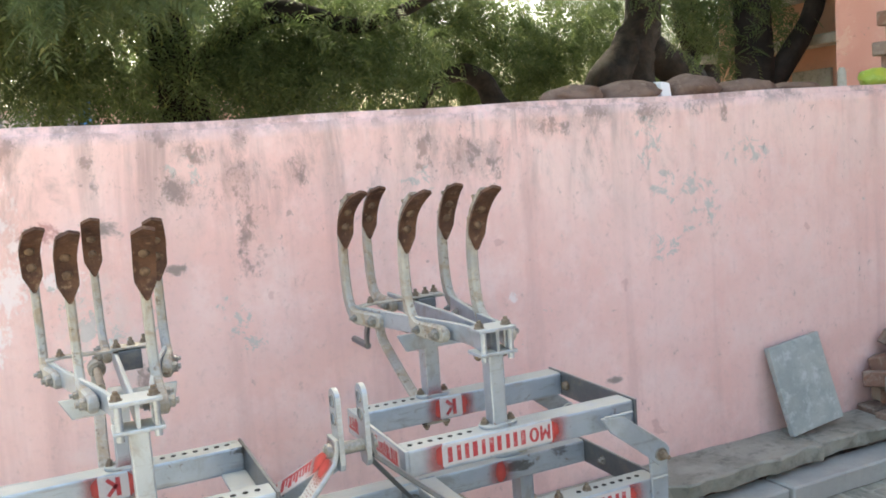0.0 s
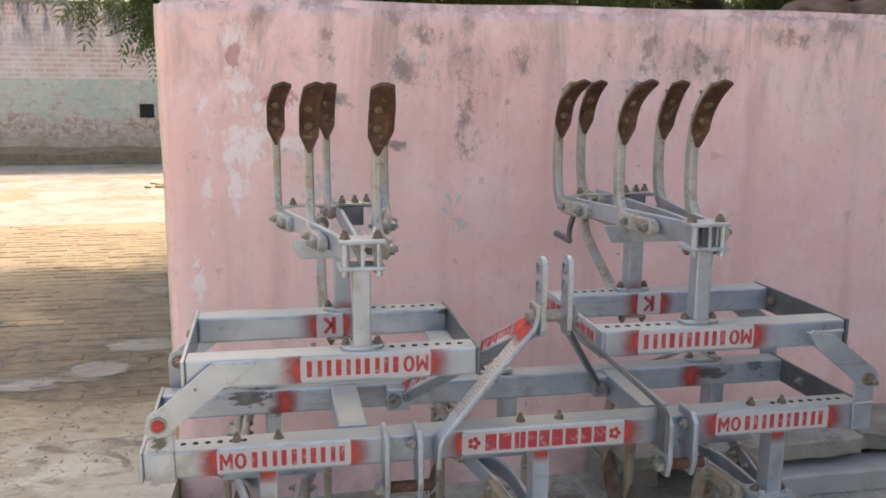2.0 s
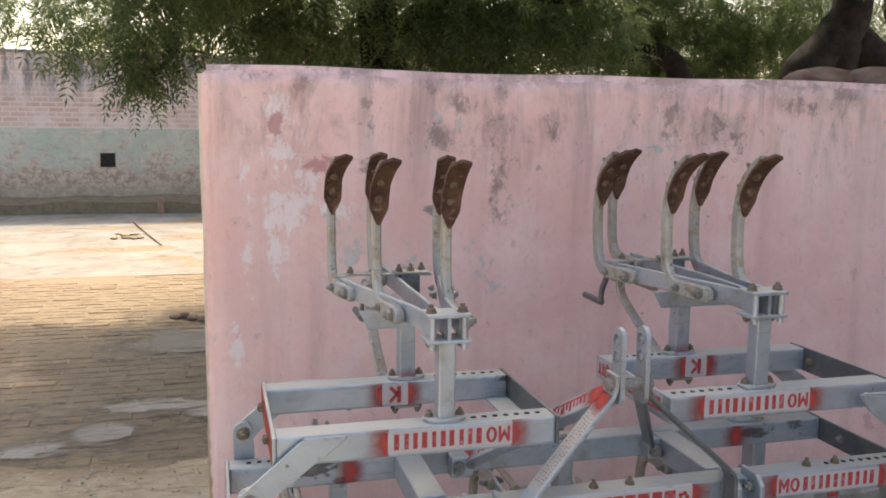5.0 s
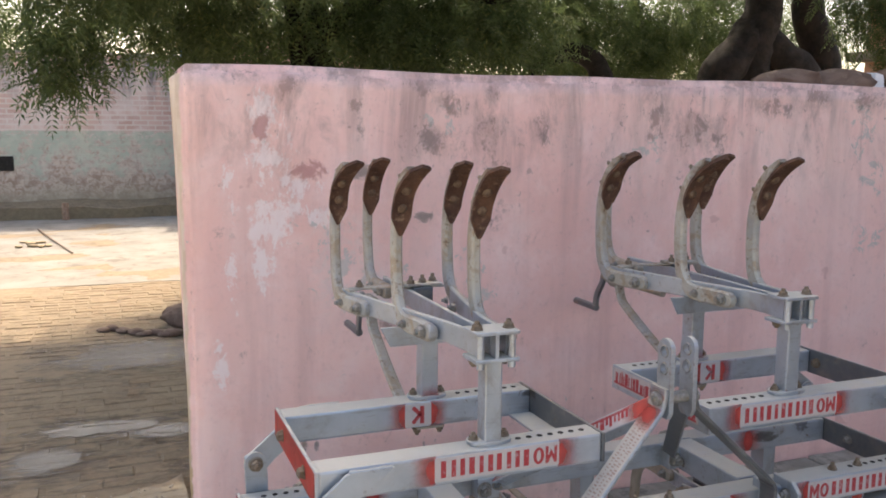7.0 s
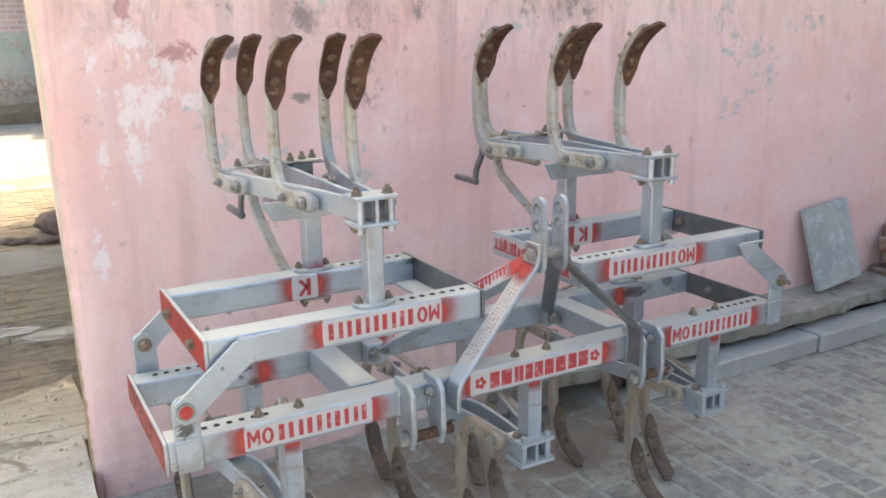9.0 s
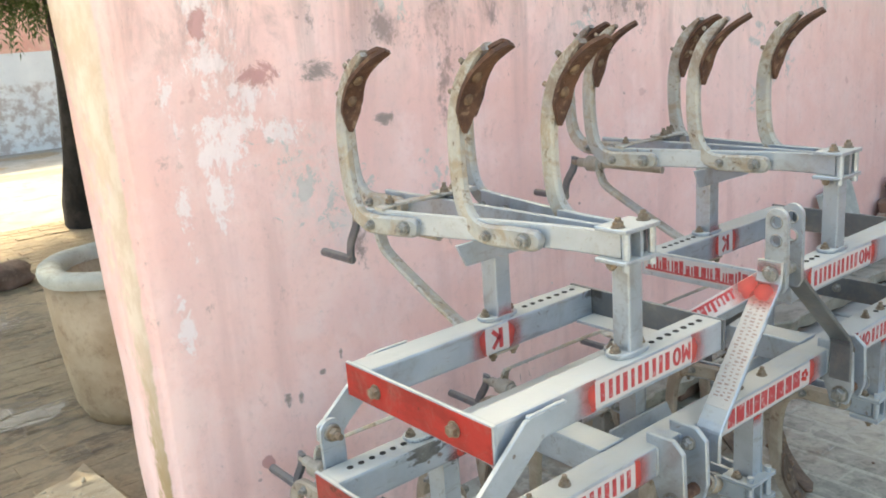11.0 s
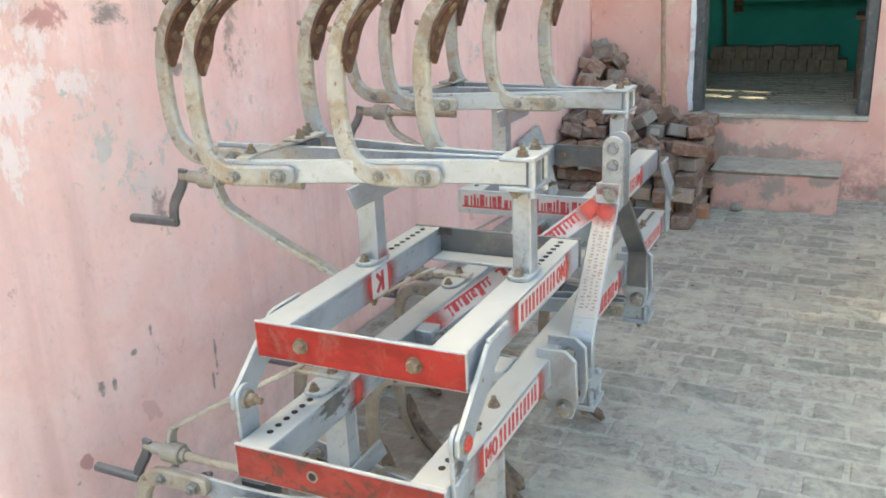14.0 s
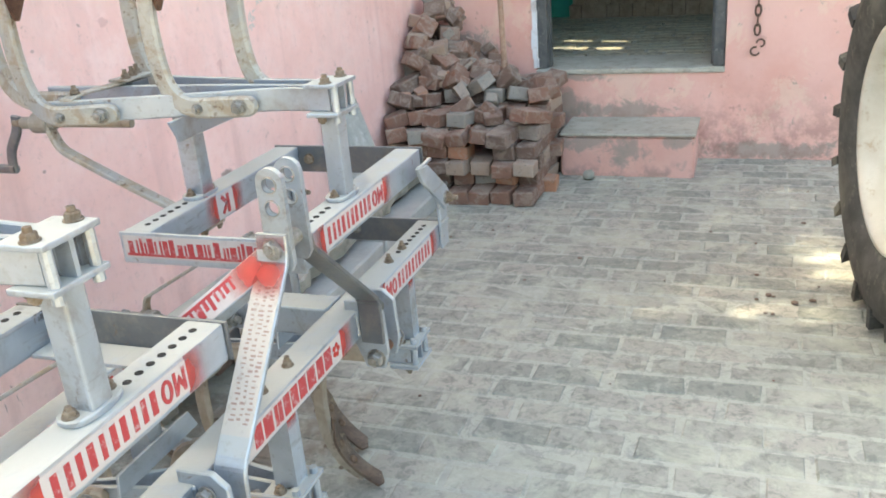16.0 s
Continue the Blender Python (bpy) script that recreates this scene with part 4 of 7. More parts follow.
# courtyard wall of the house behind, with a projecting ledge
bm = bmesh.new()
box(bm, 5.55, 5.75, 0.95, 2.72, 0.0, 3.4)
house = thing("house_wall", "orange plastered rear wall of a neighbouring house with a mossy ledge", "house")
part("wall", bm, REARWALL, house)
bm = box(bmesh.new(), 5.33, 5.55, 0.95, 2.72, 2.08, 2.15, None, 0.01)
rough_up(bm, 0.01, 3)
part("ledge", bm, LEDGE, house, "mossy grey projecting ledge")
bm = box(bmesh.new(), 5.42, 5.55, 0.95, 2.72, 2.42, 2.46, None, 0.006)
part("ledge", bm, LEDGE, house, "thin weathered moulding")
bm = box(bmesh.new(), 5.53, 5.549, 1.35, 1.55, 1.2, 2.02)
part("shutter", bm, DARKWOOD, house, "dark wooden shutter")
bm = box(bmesh.new(), 5.525, 5.549, 1.60, 1.95, 1.2, 1.93, None, 0.006)
part("panel", bm, LEDGE, house, "grey panel")

# the far boundary wall of the yard
bm = bmesh.new()
box(bm, -14, 6, 13.0, 13.3, -0.2, 2.72)
yard_wall = structure("wall_yard", bm, FARBRICK, "old brick boundary wall with a faded green plaster band", "wall")
bm = bmesh.new()
for k in range(120):
    x = -13.9 + k * 0.164
    box(bm, x, x + 0.155, 12.97, 13.33, 2.722, 2.76 + 0.02 * random.random())
tagged(link("coping", bm, LEDGE, yard_wall), "", "", "", "stuff")
# shallow block on the wall face, coloured as the shade of a hole
bm = box(bmesh.new(), -1.86, -1.62, 12.985, 13.02, 0.82, 1.06, None, 0.0)
part("socket", bm, HOLE, yard_wall, "near-black block standing for the shade in a square hole in the brickwork")
bm = box(bmesh.new(), -13.9, 5.9, 12.55, 12.999, -0.05, 0.34)
bmesh.ops.subdivide_edges(bm, edges=[e for e in bm.edges if e.calc_length() > 3], cuts=60)
for v in bm.verts:
    if v.co.z > 0.2:
        v.co.z += 0.07 * noise.noise(v.co * 1.3) - (0.10 if v.co.y < 12.7 else 0)
structure("trough", bm, MUD, "low mud-plastered feeding bench along the yard wall", "trough")

# a shed front and a blue post by the yard wall
bm = box(bmesh.new(), 1.24, 4.2, 12.45, 12.9, -0.1, 1.56)
shed = structure("shed_wall", bm, NICHE, "whitewashed lower wall of a shed across the yard", "wall")
part("upper_wall", box(bmesh.new(), 1.24, 4.2, 12.46, 12.9, 1.562, 3.1), FACADE, shed, "pink plaster above the whitewash")
bm = box(bmesh.new(), 1.0, 1.19, 12.40, 12.56, 0.0, 3.1, None, 0.01)
tagged(link("post", bm, BLUE), "bright blue painted post beside the shed", "post")

# ---------- ledge and kerb along the foot of the pink wall ----------
def ragged_slab(name, x0, x1, y0, y1, z0, z1, material, label, category, rag, seed):
    bm = box(bmesh.new(), x0, x1, y0, y1, z0, z1)
    bmesh.ops.subdivide_edges(bm, edges=[e for e in bm.edges if abs(e.verts[0].co.x - e.verts[1].co.x) > 0.2], cuts=int((x1 - x0) / 0.045))
    bmesh.ops.subdivide_edges(bm, edges=[e for e in bm.edges if abs(e.verts[0].co.y - e.verts[1].co.y) > 0.1], cuts=4)
    edges = [e for e in bm.edges if len(e.link_faces) == 2 and e.calc_face_angle() > 0.5]
    bmesh.ops.bevel(bm, geom=edges, offset=0.007, segments=1, affect="EDGES")
    for v in bm.verts:
        n = noise.noise(v.co * 7 + Vector((seed, 0, 0))) + 0.5 * noise.noise(v.co * 19 + Vector((seed, 0, 0)))
        if v.co.y < y0 + 0.03:
            v.co.y += rag * (n + (0.5 if v.co.z < (z0 + z1) / 2 else -0.2))
        v.co.z += 0.15 * rag * n
    ob = link(name, bm, material)
    return tagged(ob, label, category)


for i, (x0, x1) in enumerate(((1.50, 2.46), (2.468, 3.30), (3.308, 3.98))):
    tagged(ragged_slab("stone_slab", x0, x1, -0.285 + 0.02 * i, -0.004, 0.115, 0.186 + 0.004 * (i % 2), LEDGE,
                       "rough grey stone slab with a broken edge along the wall foot", "slab", 0.026, 3.1 * i), group="ledge slabs")
for i, x in enumerate((1.60, 2.05, 2.40, 2.9, 3.25, 3.8)):
    bm = box(bmesh.new(), x - 0.11, x + 0.11, -0.16, -0.02, -0.004, 0.112, None, 0.01)
    rough_up(bm, 0.008, 9, i)
    tagged(link("brick_prop", bm, PILE), "old brick under the ledge slab", "brick", "ledge bricks")
for i, (x0, x1) in enumerate(((2.02, 3.02), (3.03, 4.0))):
    tagged(ragged_slab("kerb_stone", x0, x1, -0.335 - 0.008 * i, -0.19, -0.004, 0.082 + 0.006 * i, KERB,
                       "long smooth cement kerb piece lying on the paving", "kerb", 0.006, 7.7 * i), group="kerb pieces")

# slate leaning on the wall
m = Matrix.Translation((3.405, -0.135, 0.196)) @ Matrix.Rotation(radians(-14), 4, "X") @ Matrix.Rotation(radians(-6), 4, "Y")
bm = box(bmesh.new(), -0.155, 0.155, -0.014, 0.014, 0.017, 0.415, m, 0.004)
rough_up(bm, 0.003, 12)
tagged(link("slate", bm, SLATE), "grey-green stone slate leaning against the pink wall", "slate")


# ---------- cultivator ----------
cultivator = thing("cultivator", "silver-painted folding tractor cultivator with rusty shovels, both wings folded up", "farm implement")
T = 0.066
YF, YR = -1.047, -0.703            # centre lines of the front and rear bars


def bar(name, x0, x1, y, z, parent=None, label=""):
    return part(name, box(bmesh.new(), x0, x1, y - T / 2, y + T / 2, z - T / 2, z + T / 2, None, 0.006), SILVER, parent or cultivator, label)


def holes(parent, xs, y, z):
    # solid dark discs, no real holes: their colour gives the shade inside
    for x in xs:
        bm = rod(bmesh.new(), (x, y, z - 0.006), (x, y, z + 0.0012), 0.0065, None, 12)
        part("hole_disc", bm, HOLE, parent)


def oval_foot(parent, x, y, z, way=1, length=0.10, width=0.055):
    """The oval clamp plate at the foot of a post with a bolt on both ends."""
    bm = bmesh.new()
    n = 20
    pts = []
    for k in range(n):
        a = 2 * math.pi * k / n
        pts.append((length / 2 * math.copysign(abs(math.cos(a)) ** 0.7, math.cos(a)), width / 2 * math.copysign(abs(math.sin(a)) ** 0.8, math.sin(a))))
    m = Matrix.Translation((x, y, z + way * 0.005)) @ Matrix.Rotation(radians(90), 4, "X")
    prism(bm, pts, 0.010, m, 0.002)
    foot = part("foot_plate", bm, SILVER, parent)
    for s in (-1, 1):
        bolt(parent, (x + s * length * 0.36, y, z + way * 0.010), (0, 0, way), 0.009, 0.010, RUSTBOLT)
    return foot


# (forward, up, width) along a tyne's middle line: foot, bend, upright shank and the tapered end that backs the shovel
TYNE_LINE = [(0.034, 0.0, 0.012), (0.030, 0.0, 0.030), (0.020, 0.0, 0.040), (0.0, 0.0, 0.043), (-0.050, 0.0, 0.043), (-0.098, 0.001, 0.042), (-0.126, 0.009, 0.040), (-0.150, 0.028, 0.039),
             (-0.165, 0.058, 0.038), (-0.1725, 0.100, 0.037), (-0.1755, 0.150, 0.037), (-0.1745, 0.195, 0.037), (-0.168, 0.238, 0.037), (-0.156, 0.274, 0.036), (-0.139, 0.305, 0.034),
             (-0.117, 0.331, 0.028), (-0.096, 0.350, 0.020), (-0.078, 0.362, 0.010)]
BLADE_LINE = [(-0.152, 0.200), (-0.1485, 0.225), (-0.142, 0.255), (-0.131, 0.283), (-0.114, 0.308), (-0.091, 0.331), (-0.062, 0.352), (-0.025, 0.372)]
CX, ZC = 0.543, 1.075
TURN = -0.105                      # here the foot, which follows its carrier, turns into the straight shank


class Way:
    """The plan of one tyne: its shank looks straight ahead, its foot lies along the carrier."""

    def __init__(self, m, at, ahead, tall):
        self.m, self.r3, self.tall = m, m.to_3x3(), tall
        self.base = Vector((at[0], at[1], ZC))
        self.fw = Vector((0, -1, 0))
        self.foot = Vector((ahead[0], ahead[1], 0)).normalized()

    def side(self, a):
        s = min(1.0, max(0.0, (a - TURN - -0.03) / 0.05))
        d = self.fw.lerp(self.foot, s).normalized()
        return Vector((-d.y, d.x, 0))

    def point(self, a, b, u=0.0):
        plan = self.fw * a if a < TURN else self.fw * TURN + self.foot * (a - TURN)
        return self.m @ (self.base + plan + self.side(a) * u + Vector((0, 0, b * self.tall)))


def tyne(m, at, ahead, tall=1.0, worn_down=False):
    """A tyne bolted to the carrier at its foot, with a reversible shovel; ahead is the foot's way in plan."""
    way = Way(m, at, ahead, tall)
    line = smooth_line(TYNE_LINE, 3)
    pts, nor, sides = [way.point(a, b) for a, b, _ in line], [], []
    for k in range(len(pts)):
        d = (pts[min(k + 1, len(pts) - 1)] - pts[max(k - 1, 0)]).normalized()
        sides.append((way.r3 @ way.side(line[k][0])).normalized())
        nor.append(d.cross(sides[-1]).normalized())
    widths = [max(0.006, w) for _, _, w in line]
    shank = part("tyne", sweep(bmesh.new(), pts, nor, widths, 0.022, sides), SOILTYNE if worn_down else TYNE, cultivator,
                 "soil-worn brown tyne" if worn_down else "dusty silver tyne")
    # shovel: a bent strip, pointed at both ends
    line = smooth_line(BLADE_LINE, 3)
    n = len(line)
    bm = bmesh.new()
    grid = []
    for k, (a, b) in enumerate(line):
        s = k / (n - 1)
        half = 0.0245 * min(1.0, 0.10 + s / 0.27)
        a2, b2 = line[min(k + 1, n - 1)]
        a1, b1 = line[max(k - 1, 0)]
        d = Vector((a2 - a1, b2 - b1)).normalized()
        nrm = Vector((d.y, -d.x))
        row = []
        for u in (-1, -0.55, 0, 0.55, 1):
            slant = (0.014 * abs(u) - 0.003 - 0.006 * u) * max(0, (s - 0.75) / 0.25)
            dish = 0.0030 * u * u
            for off in (0, 0.008):
                q = Vector((a, b)) + nrm * (off + dish) - d * slant
                row.append(bm.verts.new(way.point(q.x, q.y, u * half)))
        grid.append(row)
    for r0, r1 in zip(grid, grid[1:]):
        for j in range(4):
            bm.faces.new((r0[2 * j], r0[2 * j + 2], r1[2 * j + 2], r1[2 * j]))
            bm.faces.new((r0[2 * j + 1], r1[2 * j + 1], r1[2 * j + 3], r0[2 * j + 3]))
        bm.faces.new((r0[0], r1[0], r1[1], r0[1]))
        bm.faces.new((r0[8], r0[9], r1[9], r1[8]))
    for row in (grid[0], grid[-1]):
        for j in range(4):
            bm.faces.new((row[2 * j], row[2 * j + 1], row[2 * j + 3], row[2 * j + 2]))
    part("shovel", bm, SOIL if worn_down else RUST, shank, "rusty brown curved shovel point")
    for a, b, da, db in ((-0.130, 0.266, 0.96, 0.28), (-0.101, 0.309, 0.80, 0.60)):
        w = way.r3 @ (way.fw * da - Vector((0, 0, db)))
        bm = bmesh.new()
        head = Matrix.Translation(way.point(a, b)) @ w.to_track_quat("Z", "Y").to_matrix().to_4x4() @ Matrix.Diagonal((1, 1, 0.5, 1))
        bmesh.ops.create_icosphere(bm, subdivisions=2, radius=0.0125, matrix=head)
        part("shovel_bolt", bm, BLADEBOLT, shank, "", True)
        back = way.point(a - 0.046 * da, b + 0.046 * db)
        bm = rod(bmesh.new(), back, back - w * 0.011, 0.0065, 0.005, 8)
        part("shovel_bolt", bm, RUSTBOLT, shank)
    return shank


def foot_bolts(m, at, ahead, out):
    way = Way(m, at, ahead, 1.0)
    for a, r in ((0.0, 0.0135), (-0.092, 0.0095)):
        for s in (1, -1):
            p = way.point(a, 0.0, s * out * (0.0112 if s > 0 else 0.027))
            bolt(cultivator, p, (way.r3 @ way.side(a)) * s * out, r if s > 0 else r * 0.85, 0.014)


def gang(m, post_low, rear_low, tall=1.0, worn_down=False, crank_drop=0.12, lean=0.0):
    """One gang: three carrier flats, five tynes, clamp, two posts, stay and depth crank. m places the folded-up pattern."""
    r3 = m.to_3x3()

    def at(x, y, z):
        return m @ Vector((CX + x, y, z))

    up = r3 @ Vector((0, 0, 1))
    zc, px = ZC + 0.007, -0.010 - lean
    hang = 1 if worn_down else -1
    rear, rear_y = (0.084, -0.392) if worn_down else (-0.027, -0.366)
    for line in (((-0.172, -0.455), (-0.136, -0.62), (-0.080, -0.83), (-0.052, -0.95), (px - 0.032, -1.062)), ((0.112, -0.515), (0.082, -0.65), (0.044, -0.85), (0.032, -0.96), (px + 0.032, -1.062)),
                 ((rear - 0.016 * hang, -0.31), (rear - 0.016 * hang, -0.62), (-0.011, -0.8), (px, -1.055))):
        line = smooth_line(line, 6)
        pts = [at(x, y, zc) for x, y in line]
        sides = []
        for k in range(len(pts)):
            d = (pts[min(k + 1, len(pts) - 1)] - pts[max(k - 1, 0)]).normalized()
            sides.append(d.cross(up).normalized())
        part("carrier_flat", sweep(bmesh.new(), pts, [up] * len(pts), 0.048, 0.010, sides), SILVER, cultivator)
    spots = (((-0.180, -0.580), (0.235, -0.972), 1), ((-0.1025, -0.870), (0.14, -0.99), 1), ((0.054, -0.978), (-0.05, -0.999), -1),
             ((0.115, -0.653), (-0.165, -0.986), -1), ((rear, rear_y), (0.0, -1.0), -hang))
    for p, way, out in spots:
        q = (CX + p[0], p[1])
        tyne(m, q, way, tall, worn_down)
        foot_bolts(m, q, way, -out)
    # clamp at the front end: two plates and upright bolts
    for z in (zc - 0.029, zc + 0.029):
        bm = box(bmesh.new(), CX + px - 0.050, CX + px + 0.050, -1.084, -1.012, z - 0.0045, z + 0.0045, m, 0.0025)
        part("clamp_plate", bm, SILVER, cultivator)
    for x in (px - 0.036, px + 0.036):
        bm = rod(bmesh.new(), at(x, -1.074, zc - 0.046), at(x, -1.074, zc + 0.026), 0.008, None, 10)
        part("clamp_bolt", bm, SILVER, cultivator)
        bolt(cultivator, at(x, -1.056, zc + 0.0335), up, 0.0105, 0.014, RUSTBOLT)
        bolt(cultivator, at(x, -1.04, zc - 0.0335), -up, 0.010, 0.008, RUSTBOLT)
    bm = box(bmesh.new(), CX + px - 0.004, CX + px + 0.004, -1.080, -1.055, zc - 0.0245, zc + 0.0245, m)
    part("clamp_web", bm, SILVER, cultivator)
    # posts
    bm = box(bmesh.new(), CX + px - 0.020, CX + px + 0.020, YF - 0.018, YF + 0.022, post_low, zc - 0.0335, m, 0.004)
    part("post", bm, SILVER, cultivator)
    rx = -0.026 - 1.4 * lean
    bm = box(bmesh.new(), CX + rx - 0.021, CX + rx + 0.021, YR - 0.025, YR + 0.020, rear_low, zc - 0.024, m, 0.004)
    part("post", bm, SILVER, cultivator)
    bm = prism(bmesh.new(), [(-0.155, 0.048), (0.108, 0.048), (0.098, 0.0), (-0.130, 0.0)], 0.007, m @ Matrix.Translation((CX, YR - 0.030, 1.009)), 0.0015)
    part("gusset", bm, SILVER, cultivator, "blue-grey gusset plate")
    # cross strap over the flats, with its clamp plate and nuts
    strap = [at(*p) for p in smooth_line([(-0.172, -0.500, zc + 0.026), (-0.13, -0.500, zc + 0.030), (-0.06, -0.505, zc + 0.029), (0.085, -0.520, zc + 0.029)], 5)]
    part("strap", sweep(bmesh.new(), strap, [r3 @ Vector((0, 1, 0))] * len(strap), 0.030, 0.006, up), TYNE, cultivator)
    bm = box(bmesh.new(), CX - 0.022, CX + 0.076, -0.545, -0.492, zc + 0.033, zc + 0.039, m, 0.002)
    plate = part("lock_plate", bm, TYNE, cultivator, "dusty clamp plate with nuts")
    for x, y in ((-0.008, -0.530), (0.028, -0.520), (0.062, -0.506)):
        bolt(plate, at(x, y, zc + 0.039), up, 0.0095, 0.020, RUSTBOLT)
    bolt(cultivator, at(-0.14, -0.500, zc + 0.034), up, 0.009, 0.014, RUSTBOLT)
    bm = box(bmesh.new(), CX - 0.005, CX + 0.050, -0.545, -0.490, zc - 0.022, zc + 0.030, m, 0.003)
    part("locking_block", bm, DARKSTEEL, cultivator, "dark grey locking block")
    # stay from the crank end down behind the rear bar
    if not worn_down:
        line = [(-0.058, -0.325, zc - 0.045), (-0.059, -0.337, zc - 0.085), (-0.060, -0.355, zc - 0.113), (-0.062, -0.40, zc - 0.137), (-0.068, -0.52, zc - 0.190), (-0.072, -0.664, zc - 0.252)]
        pts = [at(*p) for p in smooth_line(line, 5)]
        ahead = r3 @ Vector((1, 0, 0))
        nor = [ahead.cross((pts[min(k + 1, len(pts) - 1)] - pts[max(k - 1, 0)]).normalized()).normalized() for k in range(len(pts))]
        part("stay", sweep(bmesh.new(), pts, nor, 0.013, 0.029, ahead), TYNE, cultivator)
    # depth crank: screw, boss, arm and handle
    xs, zs = (0.055 if worn_down else -0.055), zc - 0.052
    bm = rod(bmesh.new(), at(xs, -0.56, zs), at(xs, -0.225, zs), 0.010, None, 12)
    part("screw", bm, SOILTYNE, cultivator, "dusty brown threaded crank screw")
    bm = bmesh.new()
    for y0, y1, r0, r1 in ((-0.345, -0.333, 0.015, 0.015), (-0.333, -0.329, 0.021, 0.024), (-0.329, -0.288, 0.024, 0.024), (-0.288, -0.284, 0.024, 0.021), (-0.284, -0.250, 0.014, 0.014)):
        rod(bm, at(xs, y0, zs), at(xs, y1, zs), r0, r1, 18)
    part("sleeve", bm, CRUST, cultivator, "dusty grey-brown steel sleeve")
    bm = smooth_bar([(xs, -0.232, zs - hang * 0.016), (xs, -0.224, zs + hang * 0.02), (xs, -0.192, zs + hang * 0.070), (xs, -0.184, zs + hang * crank_drop)], at, r3, 0.024, 0.012)
    arm = part("crank", bm, DARKSTEEL, cultivator, "dark grey crank arm")
    bm = rod(bmesh.new(), at(xs, -0.192, zs + hang * (crank_drop - 0.006)), at(xs, -0.055, zs + hang * (crank_drop - 0.006)), 0.0115, None, 14)
    part("grip", bm, DARKSTEEL, arm)


def smooth_bar(line, at, r3, w, t):
    line = smooth_line(line, 5)
    pts = [at(*p) for p in line]
    sd = r3 @ Vector((1, 0, 0))
    nor = [sd.cross((pts[min(k + 1, len(pts) - 1)] - pts[max(k - 1, 0)]).normalized()).normalized() for k in range(len(pts))]
    return sweep(bmesh.new(), pts, nor, w, t, sd)


def letters(m, material, parent):
    """The stencilled letters M and O, 1 high and centred on the origin of m."""
    outline = [(0, 0), (0.2, 0), (0.2, 0.60), (0.45, 0.2), (0.7, 0.60), (0.7, 0), (0.9, 0), (0.9, 1), (0.7, 1), (0.45, 0.56), (0.2, 1), (0, 1)]
    part("lettering", prism(bmesh.new(), [(x - 1.0, z - 0.5) for x, z in outline], 0.0012, m), material, parent)
    bm = bmesh.new()
    n = 20
    rings = []
    for r, y in ((1.0, 0.0006), (1.0, -0.0006), (0.5, -0.0006), (0.5, 0.0006)):
        ring = []
        for k in range(n):
            c, s_ = math.cos(2 * math.pi * k / n), math.sin(2 * math.pi * k / n)
            ring.append(bm.verts.new(m @ Vector((0.45 + (0.42 if r == 1.0 else 0.19) * c, y, (0.5 if r == 1.0 else 0.34) * s_))))
        rings.append(ring)
    for i in range(4):
        for k in range(n):
            r0, r1 = rings[i], rings[(i + 1) % 4]
            bm.faces.new((r0[k], r1[k], r1[(k + 1) % n], r0[(k + 1) % n]))
    part("lettering", bm, material, parent)


def face_plate(parent, x0, x1, y, z0, z1, material, name="painted_panel", proud=0.0008):
    return part(name, box(bmesh.new(), x0, x1, y - proud, y + 0.002, z0, z1), material, parent)


def spray(parent, at, hx, hz, rx, rz, turn=0, lift=0.0, side=0):
    """A soft spray mark: a film of half sizes hx, hz that fades over the radii rx, rz, turned about the vertical; with a side, one half alone."""
    bm = bmesh.new()
    u, w = hx / rx, hz / rz
    u0, u1 = (-u if side <= 0 else 0.0), (u if side >= 0 else 0.0)
    bm.faces.new([bm.verts.new(p) for p in ((u0, 0, -w - lift), (u1, 0, -w - lift), (u1, 0, w - lift), (u0, 0, w - lift))])
    ob = part("spray_mark", bm, SPRAY, parent, "soft red spray mark")
    ob.matrix_local = pose(at[0], at[1], at[2] + lift * rz, 0, 0, turn) @ Matrix.Diagonal((rx, 1, rz, 1))
    return ob


def spray_on(parent, at, along, across, hx, hz, rx, rz):
    """A soft spray mark on a slanting face that along and across span."""
    bm = bmesh.new()
    u, w = hx / rx, hz / rz
    bm.faces.new([bm.verts.new(p) for p in ((-u, 0, -w), (u, 0, -w), (u, 0, w), (-u, 0, w))])
    ob = part("spray_mark", bm, SPRAY, parent, "soft red spray mark")
    a, c = along.normalized(), across.normalized()
    n = c.cross(a)
    ob.matrix_local = Matrix(((a.x * rx, n.x, c.x * rz, at[0]), (a.y * rx, n.y, c.y * rz, at[1]), (a.z * rx, n.z, c.z * rz, at[2]), (0, 0, 0, 1)))
    return ob


def number_panel(parent, x0, x1, y, z, flip):
    """White stencil panel: the two letters and a row of ten plain bars in place of the number."""
    h = 0.051
    for x, out in ((x0 + 0.002, -1), (x1 - 0.002, 1)):
        spray(parent, (x, y - 0.0006, z), 0.06, 0.031, 0.055, 0.075, 0, 0.0, out)
    face_plate(parent, x0, x1, y, z - h / 2, z + h / 2, WHITE)
    w = x1 - x0
    yy = y - 0.0016
    s = -1 if flip else 1
    mid = (x0 + x1) / 2
    letters(Matrix.Translation((mid - s * w * 0.375, yy, z)) @ Matrix.Diagonal((s * w * 0.105, 1, s * 0.037, 1)), TEXTRED, parent)
    for k in range(10):
        xm = mid + s * (-w * 0.225 + k * w * 0.073)
        face_plate(parent, xm - w * (0.021 - 0.004 * (k % 3)), xm + w * (0.021 - 0.003 * (k % 2)), yy + 0.0008, z - 0.018, z + 0.018, TEXTRED, "number_bar")


